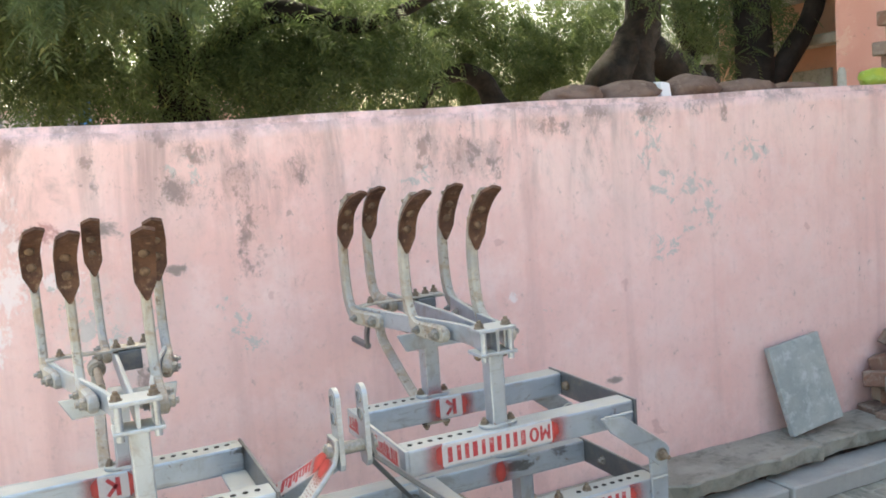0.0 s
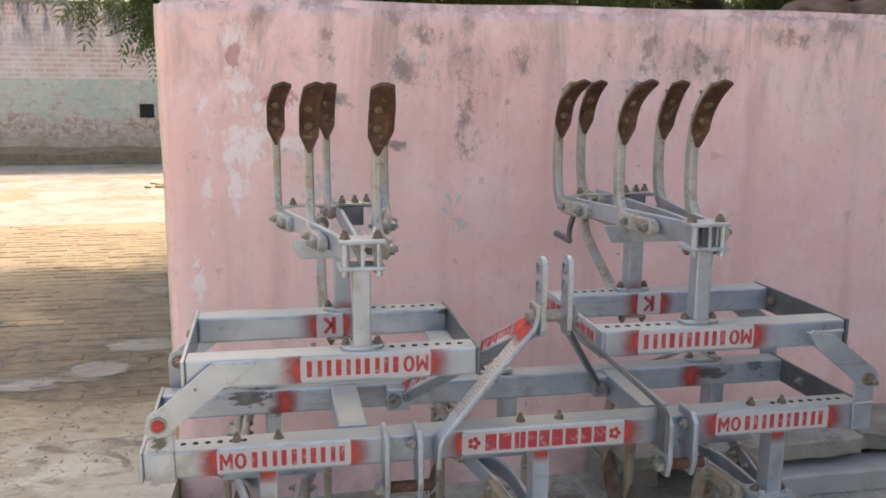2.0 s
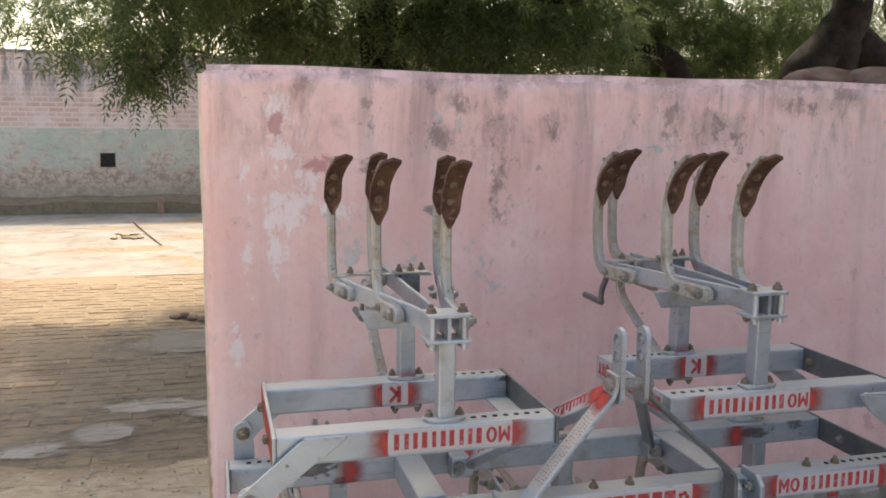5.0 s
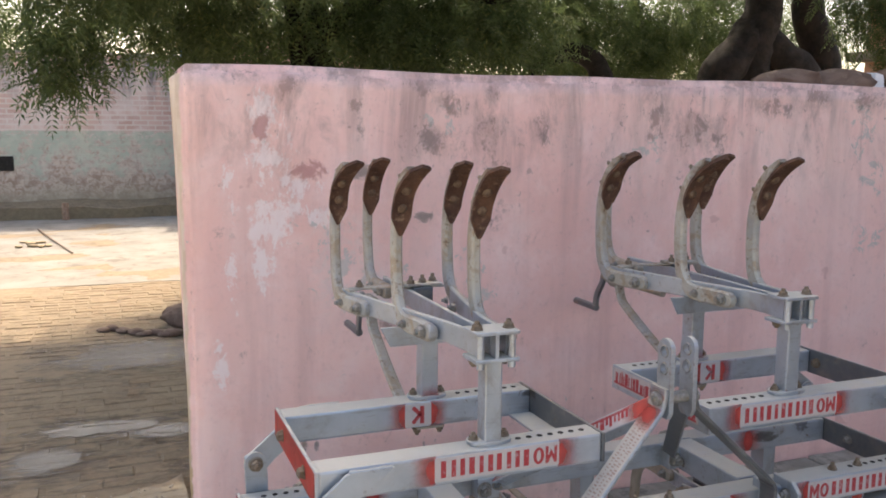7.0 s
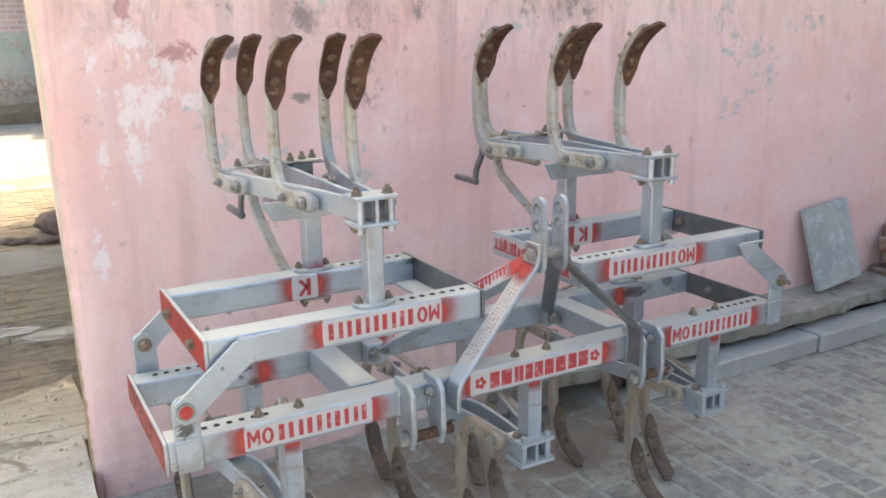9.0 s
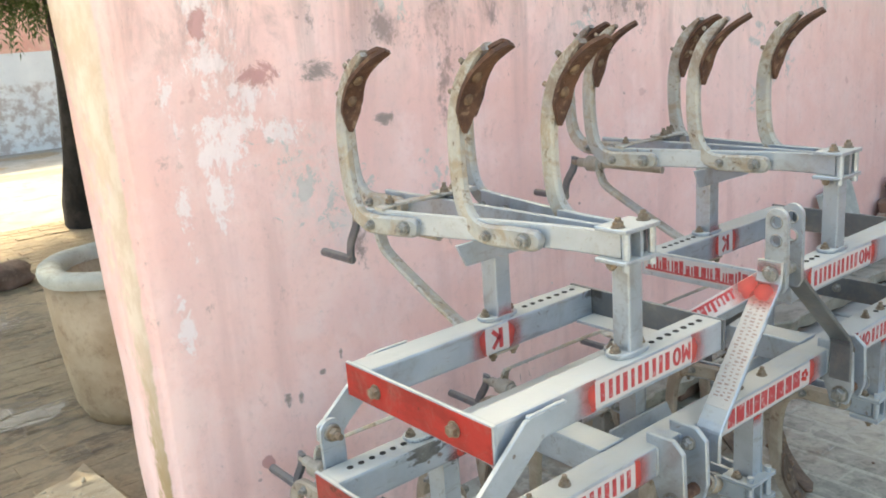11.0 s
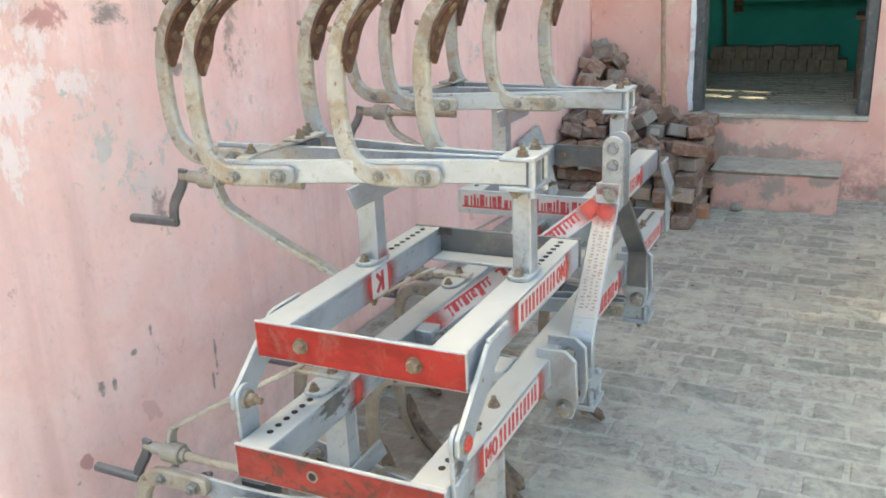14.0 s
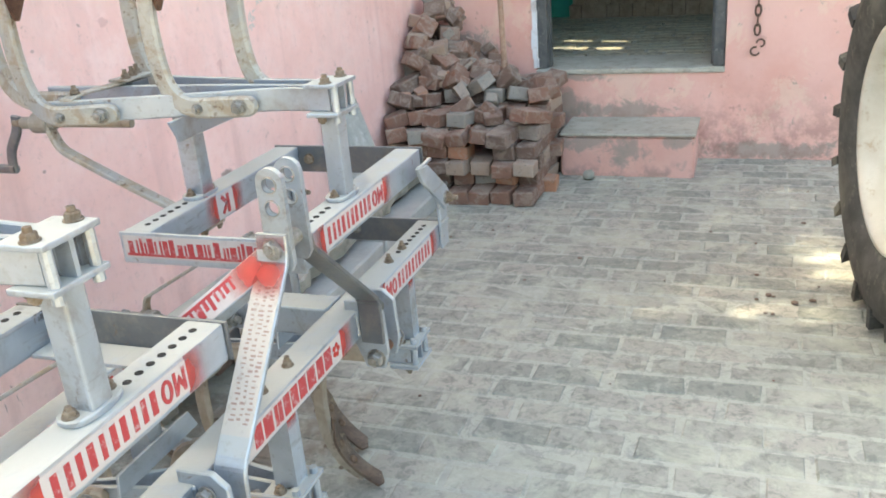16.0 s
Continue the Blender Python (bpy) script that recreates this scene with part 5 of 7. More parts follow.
def weld(parent, a, b, r=0.0042):
    """An uneven weld bead from a to b."""
    a, b = Vector(a), Vector(b)
    n = max(4, int((b - a).length / 0.004))
    d = (b - a).normalized()
    u = d.orthogonal().normalized()
    v = d.cross(u)
    bm = bmesh.new()
    rings = []
    for k in range(n + 1):
        p = a.lerp(b, k / n) + 0.0012 * noise.noise_vector(a.lerp(b, k / n) * 70)
        q = r * (0.9 + 0.25 * (k % 2) + 0.4 * noise.noise(p * 90)) * (0.4 if k in (0, n) else 1.0)
        rings.append([bm.verts.new(p + q * (u * math.cos(w) + v * math.sin(w))) for w in (math.pi * j / 3 for j in range(6))])
    for r0, r1 in zip(rings, rings[1:]):
        for j in range(6):
            bm.faces.new((r0[j], r0[(j + 1) % 6], r1[(j + 1) % 6], r1[j]))
    bm.faces.new(rings[0][::-1])
    bm.faces.new(rings[-1])
    return part("weld_bead", bm, SILVER, parent, "", True)


# lower frame
ZL = 0.635
XL0, XL1 = 0.052, 1.795
low_front = bar("front_bar", XL0 + 0.008, XL1 - 0.008, YF, ZL)
low_rear = bar("rear_bar", XL0 + 0.008, XL1 - 0.008, YR, ZL)
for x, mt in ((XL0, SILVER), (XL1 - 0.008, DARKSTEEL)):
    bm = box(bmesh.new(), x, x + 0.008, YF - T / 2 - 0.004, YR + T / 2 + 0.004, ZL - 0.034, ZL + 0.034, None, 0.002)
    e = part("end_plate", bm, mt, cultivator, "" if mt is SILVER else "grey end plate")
    if mt is SILVER:
        part("painted_face", box(bmesh.new(), x - 0.0012, x + 0.001, YF - T / 2, YR + T / 2, ZL - 0.031, ZL + 0.031), DULLRED, e, "worn red paint")
    if mt is SILVER:
        part("hole_disc", rod(bmesh.new(), (x - 0.0018, -0.83, ZL + 0.004), (x + 0.002, -0.83, ZL + 0.004), 0.0075, None, 14), HOLE, e)
        part("rim", rod(bmesh.new(), (x - 0.0014, -0.83, ZL + 0.004), (x + 0.002, -0.83, ZL + 0.004), 0.0115, None, 14), BOLT, e, "bare metal rim")
    else:
        bolt(e, (x - 0.0012, -0.83, ZL), (-1, 0, 0), 0.011, 0.01)
for x in (0.515, 1.262):
    bm = box(bmesh.new(), x - 0.034, x + 0.034, YF + T / 2 + .001, YR - T / 2 - .001, ZL - 0.03, ZL + 0.036, None, 0.005)
    cb = part("cross_beam", bm, SILVER, cultivator)
    for yy in (YF + T / 2, YR - T / 2):
        weld(cb, (x - 0.034, yy, ZL + 0.036), (x + 0.034, yy, ZL + 0.036), 0.0035)
holes(low_front, [0.115 + 0.026 * k for k in range(7)], YF, ZL + T / 2)
holes(low_front, [1.56 + 0.026 * k for k in range(8)], YF, ZL + T / 2)
holes(low_rear, [0.11 + 0.026 * k for k in range(8)], YR, ZL + T / 2)
for x in (0.255, 0.345, 0.905, 1.0, 1.50, 1.585):
    bolt(low_front, (x, YF, ZL + T / 2), (0, 0, 1), 0.0095, 0.018, RUSTBOLT)
number_panel(low_front, 0.213, 0.503, YF - T / 2, ZL, False)
number_panel(low_front, 1.390, 1.695, YF - T / 2, ZL, False)
# maker's panel: five plain stencil blocks between two rosettes
spray(low_front, (0.759, YF - T / 2 - 0.0006, ZL), 0.05, 0.031, 0.045, 0.075, 0, 0.0, -1)
spray(low_front, (1.150, YF - T / 2 - 0.0006, ZL), 0.06, 0.031, 0.06, 0.075, 0, 0.0, 1)
for x in (0.365, 1.50):
    spray(low_rear, (x, YR - T / 2 - 0.0006, ZL), 0.05, 0.030, 0.045, 0.075)
face_plate(low_front, 0.757, 1.152, YF - T / 2, ZL - 0.027, ZL + 0.027, WHITE)
for k, w in enumerate((0.062, 0.026, 0.052, 0.064, 0.062)):
    x0 = 0.812 + (0, 0.070, 0.102, 0.160, 0.232)[k]
    face_plate(low_front, x0, x0 + w * 0.42, YF - T / 2 - 0.0008, ZL - 0.020, ZL + 0.020, TEXTRED, "maker_mark")
    face_plate(low_front, x0 + w * 0.52, x0 + w, YF - T / 2 - 0.0008, ZL - 0.020, ZL + 0.020, TEXTRED, "maker_mark")
for x in (0.785, 1.128):
    for k in range(5):
        a = 2 * math.pi * k / 5
        p = (x + 0.010 * math.cos(a), YF - T / 2 - 0.0008, ZL + 0.010 * math.sin(a))
        part("rosette", rod(bmesh.new(), p, (p[0], p[1] - 0.0012, p[2]), 0.0058, None, 10), RED, low_front)

# lower gangs, tynes on the paving
for cx, zg in ((0.310, 0.411), (0.942, 0.416), (1.560, 0.407)):
    m = Matrix.Translation((cx, 0, zg)) @ Matrix.Rotation(math.pi, 4, "Y") @ Matrix.Translation((-CX, 0, -ZC))
    low = ZC - (ZL - T / 2 - zg)
    gang(m, low, low, (zg - 0.004) / 0.377, True, 0.10)
    spray(low_front, (cx + 0.010, YF - 0.0188, ZL - T / 2 - 0.018), 0.0178, 0.0175, 0.07, 0.04, 0, 0.4)
    oval_foot(low_rear, cx - 0.012, YR + 0.004, ZL + T / 2)
    # flat link from the top of the rear bar over to the crank boss
    x = cx + 0.015
    pts = [(x + 0.004, -0.735, ZL + T / 2 + 0.014), (x, -0.635, ZL + T / 2 + 0.014), (x - 0.004, -0.60, ZL + T / 2 + 0.008), (x - 0.045, -0.33, 0.525), (x - 0.055, -0.305, 0.508), (x - 0.060, -0.298, 0.485), (x - 0.060, -0.298, zg + 0.055)]
    pts = [Vector(p) for p in smooth_line(pts, 4)]
    sd = Vector((1, 0, 0))
    nor = [sd.cross((pts[min(k + 1, len(pts) - 1)] - pts[max(k - 1, 0)]).normalized()).normalized() for k in range(len(pts))]
    part("link_strap", sweep(bmesh.new(), pts, nor, 0.009, 0.027, sd), TYNE, cultivator, "dusty thin flat link")
    bolt(low_rear, (x + 0.004, -0.70, ZL + T / 2 + 0.017), (0, 0, 1), 0.0095, 0.014, RUSTBOLT)

# wings, folded over upside down
ZW = 0.833
for wx, dy, dz, x0, x1, p0, p1, left in ((0.0, 0.0, 0.0, 0.147, 0.797, 0.396, 0.683, True), (0.843, 0.022, 0.014, 1.092, 1.742, 1.186, 1.486, False)):
    zw = ZW + dz
    wf = bar("wing_front_bar", x0 + 0.008, x1 - 0.008, YF + dy, zw)
    wr = bar("wing_rear_bar", x0 + 0.008, x1 - 0.008, YR + dy, zw)
    outer, inner = (x0, x1 - 0.008) if left else (x1 - 0.008, x0)
    bm = box(bmesh.new(), outer, outer + 0.008, YF + dy - T / 2 - 0.005, YR + dy + T / 2 + 0.005, zw - 0.036, zw + 0.035, None, 0.002)
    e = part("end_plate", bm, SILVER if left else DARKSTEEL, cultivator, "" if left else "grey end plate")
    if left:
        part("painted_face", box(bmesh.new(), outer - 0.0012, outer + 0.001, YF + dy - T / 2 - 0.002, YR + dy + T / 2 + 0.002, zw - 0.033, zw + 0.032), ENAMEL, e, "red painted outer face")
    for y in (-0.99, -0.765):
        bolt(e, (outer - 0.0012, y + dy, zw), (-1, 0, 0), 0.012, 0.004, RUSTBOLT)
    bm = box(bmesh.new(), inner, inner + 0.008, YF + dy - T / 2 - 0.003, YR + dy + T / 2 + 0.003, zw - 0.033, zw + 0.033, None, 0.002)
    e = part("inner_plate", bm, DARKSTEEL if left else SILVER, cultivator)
    if left:
        bm = box(bmesh.new(), inner - 0.06, inner, YF + dy + T / 2 + .002, YR + dy - T / 2 - .002, zw - 0.033, zw - 0.026, None, 0.002)
        part("flange", bm, SILVER, cultivator)
        hx = [0.60 + 0.026 * k for k in range(7)]
    else:
        part("painted_panel", box(bmesh.new(), inner - 0.0008, inner + 0.001, -1.045 + dy, -0.675 + dy, zw - 0.02, zw + 0.027), WHITE, e)
        pen = random.Random(12)
        y = -1.035 + dy
        while y < -0.69 + dy:
            step_ = pen.choice((0.005, 0.007, 0.012, 0.014))
            bm = box(bmesh.new(), inner - 0.0012, inner + 0.001, y, y + step_, zw - 0.014, zw + 0.023 - pen.uniform(0, 0.012))
            part("sign_bar", bm, TEXTRED, e)
            y += step_ + pen.choice((0.003, 0.003, 0.004, 0.007))
        bm = box(bmesh.new(), inner - 0.0016, inner + 0.001, -1.038 + dy, -0.68 + dy, zw - 0.016, zw - 0.0105)
        part("sign_bar", bm, TEXTRED, e)
        hx = [1.12 + 0.026 * k for k in range(7)]
    holes(wf, hx, YF + dy, zw + T / 2)
    holes(wr, [h + (0.0 if left else 0.02) for h in hx], YR + dy, zw + T / 2)
    number_panel(wf, p0, p1, YF + dy - T / 2, zw + 0.002, True)
    # the small mark on the rear bar: white square with three red strokes
    kx = 0.483 + wx + (0.045 if not left else 0)
    for x, out in ((kx - 0.032, -1), (kx + 0.032, 1)):
        spray(wr, (x, YR + dy - T / 2 - 0.0006, zw), 0.05, 0.031, 0.05, 0.075, 0, 0.0, out)
    spray(wr, (CX + wx - (0.026 if left else 0.057), YR + dy - 0.0258, zw + T / 2 + 0.012), 0.0235, 0.022, 0.06, 0.05, 0, -0.45)
    face_plate(wr, kx - 0.034, kx + 0.034, YR + dy - T / 2, zw - 0.028, zw + 0.028, WHITE)
    yk = YR + dy - T / 2 - 0.0014
    for a, b, w in (((0.010, -0.022), (0.010, 0.022), 0.0105), ((0.006, 0.000), (-0.014, 0.020), 0.0095), ((0.005, 0.002), (-0.014, -0.020), 0.0085)):
        bm = beam(bmesh.new(), (kx + a[0], yk, zw + a[1]), (kx + b[0], yk, zw + b[1]), w, 0.0012, (0, -1, 0))
        part("maker_mark", bm, TEXTRED, wr)
    # the gang on top of the wing
    m = Matrix.Translation((wx - (0 if left else 0.003), dy, dz))
    lean = 0.0 if left else 0.020
    gang(m, zw + T / 2 - dz, zw + T / 2 - dz, 1.0, False, 0.12, lean)
    oval_foot(wf, CX - 0.010 - lean + wx, YF + dy + 0.004, zw + T / 2)
    xf = CX - 0.026 - 1.4 * lean + wx
    oval_foot(wr, xf, YR + dy, zw + T / 2)
    # the clamp's lower plate with its two nuts, under the bar
    part("clamp_plate", box(bmesh.new(), xf - 0.034, xf + 0.034, YR + dy - 0.028, YR + dy + 0.028, zw - T / 2 - 0.008, zw - T / 2 - 0.001, None, 0.002), CRUST, wr, "rusty lower clamp plate")
    for sx in (-0.030, 0.030):
        bolt(wr, (xf + sx, YR + dy - 0.012, zw - T / 2 - 0.008), (0, 0, -1), 0.0095, 0.012, RUSTBOLT)

# hinge arms: bent plates from the lower frame up to the wings
for s, xb, xt in ((1, 0.100, 0.262), (-1, 1.784, 1.655)):
    for y, front in ((YF - T / 2 - 0.011, True), (YR + T / 2 + 0.011, False)):
        # bracket on the lower bar
        n = 8
        pts = [(xb - 0.024, ZL - 0.036), (xb + 0.026, ZL - 0.036), (xb + 0.026, ZL + 0.06)] + [(xb - 0.002 + 0.026 * math.cos(math.pi * k / n), 0.738 + 0.027 * math.sin(math.pi * k / n)) for k in range(n + 1)]
        bm = prism(bmesh.new(), pts, 0.008, Matrix.Translation((0, y + (0.006 if front else -0.006), 0)), 0.0015)
        part("hinge_bracket", bm, SILVER, cultivator)
        zt = 0.850
        if s > 0:
            pts = [(xb - 0.028, 0.722), (xb - 0.026, 0.752), (xb - 0.006, 0.764), (xt - 0.055, zt + 0.010), (xt - 0.03, zt + 0.012), (xt + 0.045, zt + 0.012),
                   (xt - 0.02, zt - 0.035), (xb + 0.045, 0.742), (xb + 0.018, 0.708), (xb - 0.008, 0.706)]
        else:
            pts = [(xb + 0.028, 0.722), (xb + 0.028, 0.745), (xb + 0.016, 0.762), (xt + 0.02, zt + 0.006), (xt - 0.05, zt + 0.014),
                   (xt - 0.02, zt - 0.03), (xb - 0.026, 0.726), (xb - 0.008, 0.704), (xb + 0.014, 0.706)]
        bm = prism(bmesh.new(), pts, 0.009, Matrix.Translation((0, y - (0.004 if front else -0.004), 0)), 0.002)
        arm = part("hinge_arm", bm, SILVER, cultivator, "bright bent hinge plate")
        w = -1
        yp = y + 0.0 if front else y - 0.0025
        pin = rod(bmesh.new(), (xb - 0.002, yp + w * 0.007, 0.736), (xb - 0.002, yp + w * 0.0125, 0.736), 0.0185, 0.018, 20)
        pin = part("hinge_pin", pin, BOLT, arm)
        if front and s > 0:
            head = rod(bmesh.new(), (xb - 0.002, yp + w * 0.0125, 0.736), (xb - 0.002, yp + w * 0.0165, 0.736), 0.0135, 0.0125, 18)
            part("bolt_head", head, RED, pin, "red painted bolt head")
        else:
            bolt(arm, (xb - 0.002, yp + w * 0.0125, 0.736), (0, w, 0), 0.0125, 0.030, RUSTBOLT)
        if front:
            yw = y - 0.004
            weld(arm, (xt - s * 0.05, yw, zt + 0.012), (xt + s * 0.04, yw, zt + 0.013))
            weld(arm, (xb - 0.024, y + 0.002, ZL + 0.034), (xb + 0.026, y + 0.002, ZL + 0.034))

def pierced(outline, holes_, thick, m):
    """A flat plate in the xz plane of m with round holes through it."""
    bm = bmesh.new()
    loops = [outline] + [[(cx + r * math.cos(2 * math.pi * k / 20), cz + r * math.sin(2 * math.pi * k / 20)) for k in range(20)] for cx, cz, r in holes_]
    sides = []
    for y in (-thick / 2, thick / 2):
        edges, rows_ = [], []
        for loop in loops:
            vs = [bm.verts.new(m @ Vector((x, y, z))) for x, z in loop]
            edges += [bm.edges.new((vs[k], vs[(k + 1) % len(vs)])) for k in range(len(vs))]
            rows_.append(vs)
        bmesh.ops.triangle_fill(bm, use_beauty=True, use_dissolve=False, edges=edges)
        sides.append(rows_)
    for r0, r1 in zip(*sides):
        for k in range(len(r0)):
            bm.faces.new((r0[k], r0[(k + 1) % len(r0)], r1[(k + 1) % len(r0)], r1[k]))
    return bm


# three-point mast
YM = -1.120
for x in (0.922, 0.982):
    n = 10
    outline = [(-0.016, -0.036), (0.016, -0.036), (0.024, -0.022), (0.024, 0.118)] + [(0.024 * math.cos(math.pi * k / n), 0.118 + 0.024 * math.sin(math.pi * k / n)) for k in range(1, n)] + [(-0.024, 0.118), (-0.024, -0.022)]
    m = Matrix.Translation((x, YM, 0.935)) @ Matrix.Rotation(radians(90), 4, "Z")
    plate = part("mast_plate", pierced(outline, [(0.0, 0.114, 0.0125), (0.0, 0.075, 0.0125)], 0.011, m), SILVER, cultivator, "pale steel mast plate with two pin holes")
    for z in (1.049, 1.010):
        for w in (-1, 1):
            ring = bmesh.new()
            bmesh.ops.create_cone(ring, cap_ends=False, segments=20, radius1=0.0150, radius2=0.0128, depth=0.003, matrix=Matrix.Translation((x + w * 0.0066, YM, z)) @ Matrix.Rotation(radians(90 * w), 4, "Y"))
            part("ring", ring, BOLT, plate)
spray(plate, (0.9062, -1.112, 0.938), 0.026, 0.026, 0.05, 0.036, -90)
bm = rod(bmesh.new(), (0.895, YM, 0.942), (1.005, YM, 0.942), 0.014, None, 14)
part("mast_bolt", bm, BOLT, cultivator)
bolt(cultivator, (0.9065, -1.114, 0.946), (-1, 0, 0), 0.0125, 0.008, BOLT)


def brace(name, a, b, w, t, material, up=(0, -1, 0.3), label=""):
    return part(name, beam(bmesh.new(), a, b, w, t, up, 0.003), material, cultivator, label)


def bent_stay(line, y, wide, thick, material, label):
    """A flat bar in the mast's plane, its width across the machine, bent at both ends."""
    pts = [Vector((x, y, z)) for x, z in smooth_line(line, 4)]
    across = Vector((0, 1, 0))
    nor = [across.cross((pts[min(k + 1, len(pts) - 1)] - pts[max(k - 1, 0)]).normalized()).normalized() for k in range(len(pts))]
    return part("front_stay", sweep(bmesh.new(), pts, [across] * len(pts), wide, thick, nor), material, cultivator, label)


front_stay = bent_stay([(0.9125, 0.968), (0.9115, 0.944), (0.905, 0.920), (0.885, 0.893), (0.728, 0.705), (0.705, 0.677), (0.695, 0.655), (0.693, 0.605)], -1.112, 0.056, 0.010, SILVER,
                       "dusty flat stay with faded painted lines")
d = Vector((-0.157, 0, -0.188)).normalized()
flat = Vector((-0.188, 0, 0.157)).normalized()
pa = Vector((0.890, -1.112, 0.8993)) + flat * 0.0054
part("painted_panel", beam(bmesh.new(), pa, pa + d * 0.255, 0.051, 0.0012, flat), CREAMPANEL, front_stay)
spray_on(front_stay, pa - d * 0.004 + flat * 0.0016, d, Vector((0, 1, 0)), 0.04, 0.027, 0.05, 0.06)
pen = random.Random(9)
sd = d.cross(flat).normalized()
for col_ in (-0.015, -0.002, 0.012):
    s_ = 0.006
    while s_ < 0.236:
        q = pa + d * s_ + flat * 0.0009 + sd * (col_ + pen.uniform(-0.002, 0.002))
        part("text_line", beam(bmesh.new(), q, q + d * pen.uniform(0.002, 0.004), pen.uniform(0.004, 0.010), 0.001, flat), PALE, front_stay)
        s_ += pen.uniform(0.006, 0.010)
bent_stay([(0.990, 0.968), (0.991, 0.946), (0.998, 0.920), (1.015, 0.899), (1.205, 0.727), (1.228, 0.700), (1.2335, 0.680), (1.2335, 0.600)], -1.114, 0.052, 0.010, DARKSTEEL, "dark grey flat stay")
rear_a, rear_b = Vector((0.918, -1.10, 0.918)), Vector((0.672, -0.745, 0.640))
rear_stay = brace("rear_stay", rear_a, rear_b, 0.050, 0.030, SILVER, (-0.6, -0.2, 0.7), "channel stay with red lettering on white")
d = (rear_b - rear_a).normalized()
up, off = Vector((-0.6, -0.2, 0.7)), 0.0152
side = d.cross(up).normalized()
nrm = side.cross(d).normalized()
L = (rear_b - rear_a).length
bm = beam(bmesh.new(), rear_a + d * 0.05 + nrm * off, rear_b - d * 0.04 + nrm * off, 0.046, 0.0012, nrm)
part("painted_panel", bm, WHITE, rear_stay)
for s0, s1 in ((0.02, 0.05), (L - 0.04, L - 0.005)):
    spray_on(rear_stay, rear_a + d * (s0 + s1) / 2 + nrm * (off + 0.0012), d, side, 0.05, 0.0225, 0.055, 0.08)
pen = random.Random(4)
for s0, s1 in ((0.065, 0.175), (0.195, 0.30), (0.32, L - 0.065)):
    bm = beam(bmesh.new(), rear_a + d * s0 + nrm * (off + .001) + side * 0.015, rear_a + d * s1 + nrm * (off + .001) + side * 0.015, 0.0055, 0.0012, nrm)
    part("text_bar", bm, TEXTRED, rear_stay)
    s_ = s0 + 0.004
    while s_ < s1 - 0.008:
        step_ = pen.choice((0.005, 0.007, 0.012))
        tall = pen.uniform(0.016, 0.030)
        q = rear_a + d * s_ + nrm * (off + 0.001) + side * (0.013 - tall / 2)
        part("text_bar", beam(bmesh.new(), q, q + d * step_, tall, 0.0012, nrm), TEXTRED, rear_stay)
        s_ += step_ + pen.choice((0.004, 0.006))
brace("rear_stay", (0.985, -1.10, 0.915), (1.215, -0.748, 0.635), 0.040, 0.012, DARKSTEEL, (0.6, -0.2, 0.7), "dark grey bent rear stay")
for x in (0.655, 1.225):
    bm = box(bmesh.new(), x - 0.03, x + 0.03, YR - T / 2 - 0.045, YR - T / 2, ZL - 0.028, ZL + 0.030, None, 0.004)
    e = part("stay_bracket", bm, SILVER, cultivator)
    bolt(e, (x - 0.012, YR - T / 2 - 0.045, ZL), (0, -1, 0), 0.016, 0.02)
    bolt(e, (x + 0.022, YR - T / 2 - 0.045, ZL + 0.008), (0, -1, 0), 0.011, 0.02)

# lower link clevises
for xa, xb in ((0.578, 0.652), (1.245, 1.308)):
    for x in (xa, xb):
        pts = [(-0.040, 0.690 - 0.62), (0.022, 0.690 - 0.62), (0.046, 0.668 - 0.62), (0.050, -0.045), (0.038, -0.085), (-0.004, -0.085), (-0.020, -0.03), (-0.040, -0.02)]
        m = Matrix.Translation((x, YF - T / 2 - 0.012, 0.620)) @ Matrix.Rotation(radians(-90), 4, "Z")
        lp = part("link_plate", prism(bmesh.new(), pts, 0.012, m, 0.002), SILVER, cultivator, "rounded bright lower link plate")
        for sx in (-0.008, 0.008):
            weld(lp, (x + sx, YF - T / 2 - 0.001, ZL - 0.03), (x + sx, YF - T / 2 - 0.001, ZL + 0.032), 0.0035)
    bm = rod(bmesh.new(), (xa - 0.016, YF - T / 2 - 0.034, 0.560), (xb + 0.034, YF - T / 2 - 0.034, 0.560), 0.013, None, 14)
    part("link_pin", bm, RUST, cultivator, "rusty link pin")
    bolt(cultivator, (xa - 0.007, YF - T / 2 - 0.034, 0.560), (-1, 0, 0), 0.017, 0.006)
    bolt(cultivator, (xb - 0.008, YF - T / 2 - 0.022, 0.655), (-1, 0, 0), 0.012, 0.014)
    ring = bmesh.new()
    m = Matrix.Translation((xb + 0.03, YF - T / 2 - 0.034, 0.556)) @ Matrix.Rotation(radians(35), 4, "Y")
    pts3 = [m @ Vector((0, 0.022 * math.cos(a), 0.022 * math.sin(a))) for a in (2 * math.pi * k / 18 for k in range(18))]
    for k in range(18):
        rod(ring, pts3[k], pts3[(k + 1) % 18], 0.0022, None, 6)
    part("linch_pin", ring, BOLT, cultivator, "wire linch-pin ring")


# ---------- things by the house front ----------
# heap of old bricks in the corner
heap = thing("brick_pile", "heap of old broken red-brown bricks stacked in the corner", "bricks")
rng = random.Random(7)


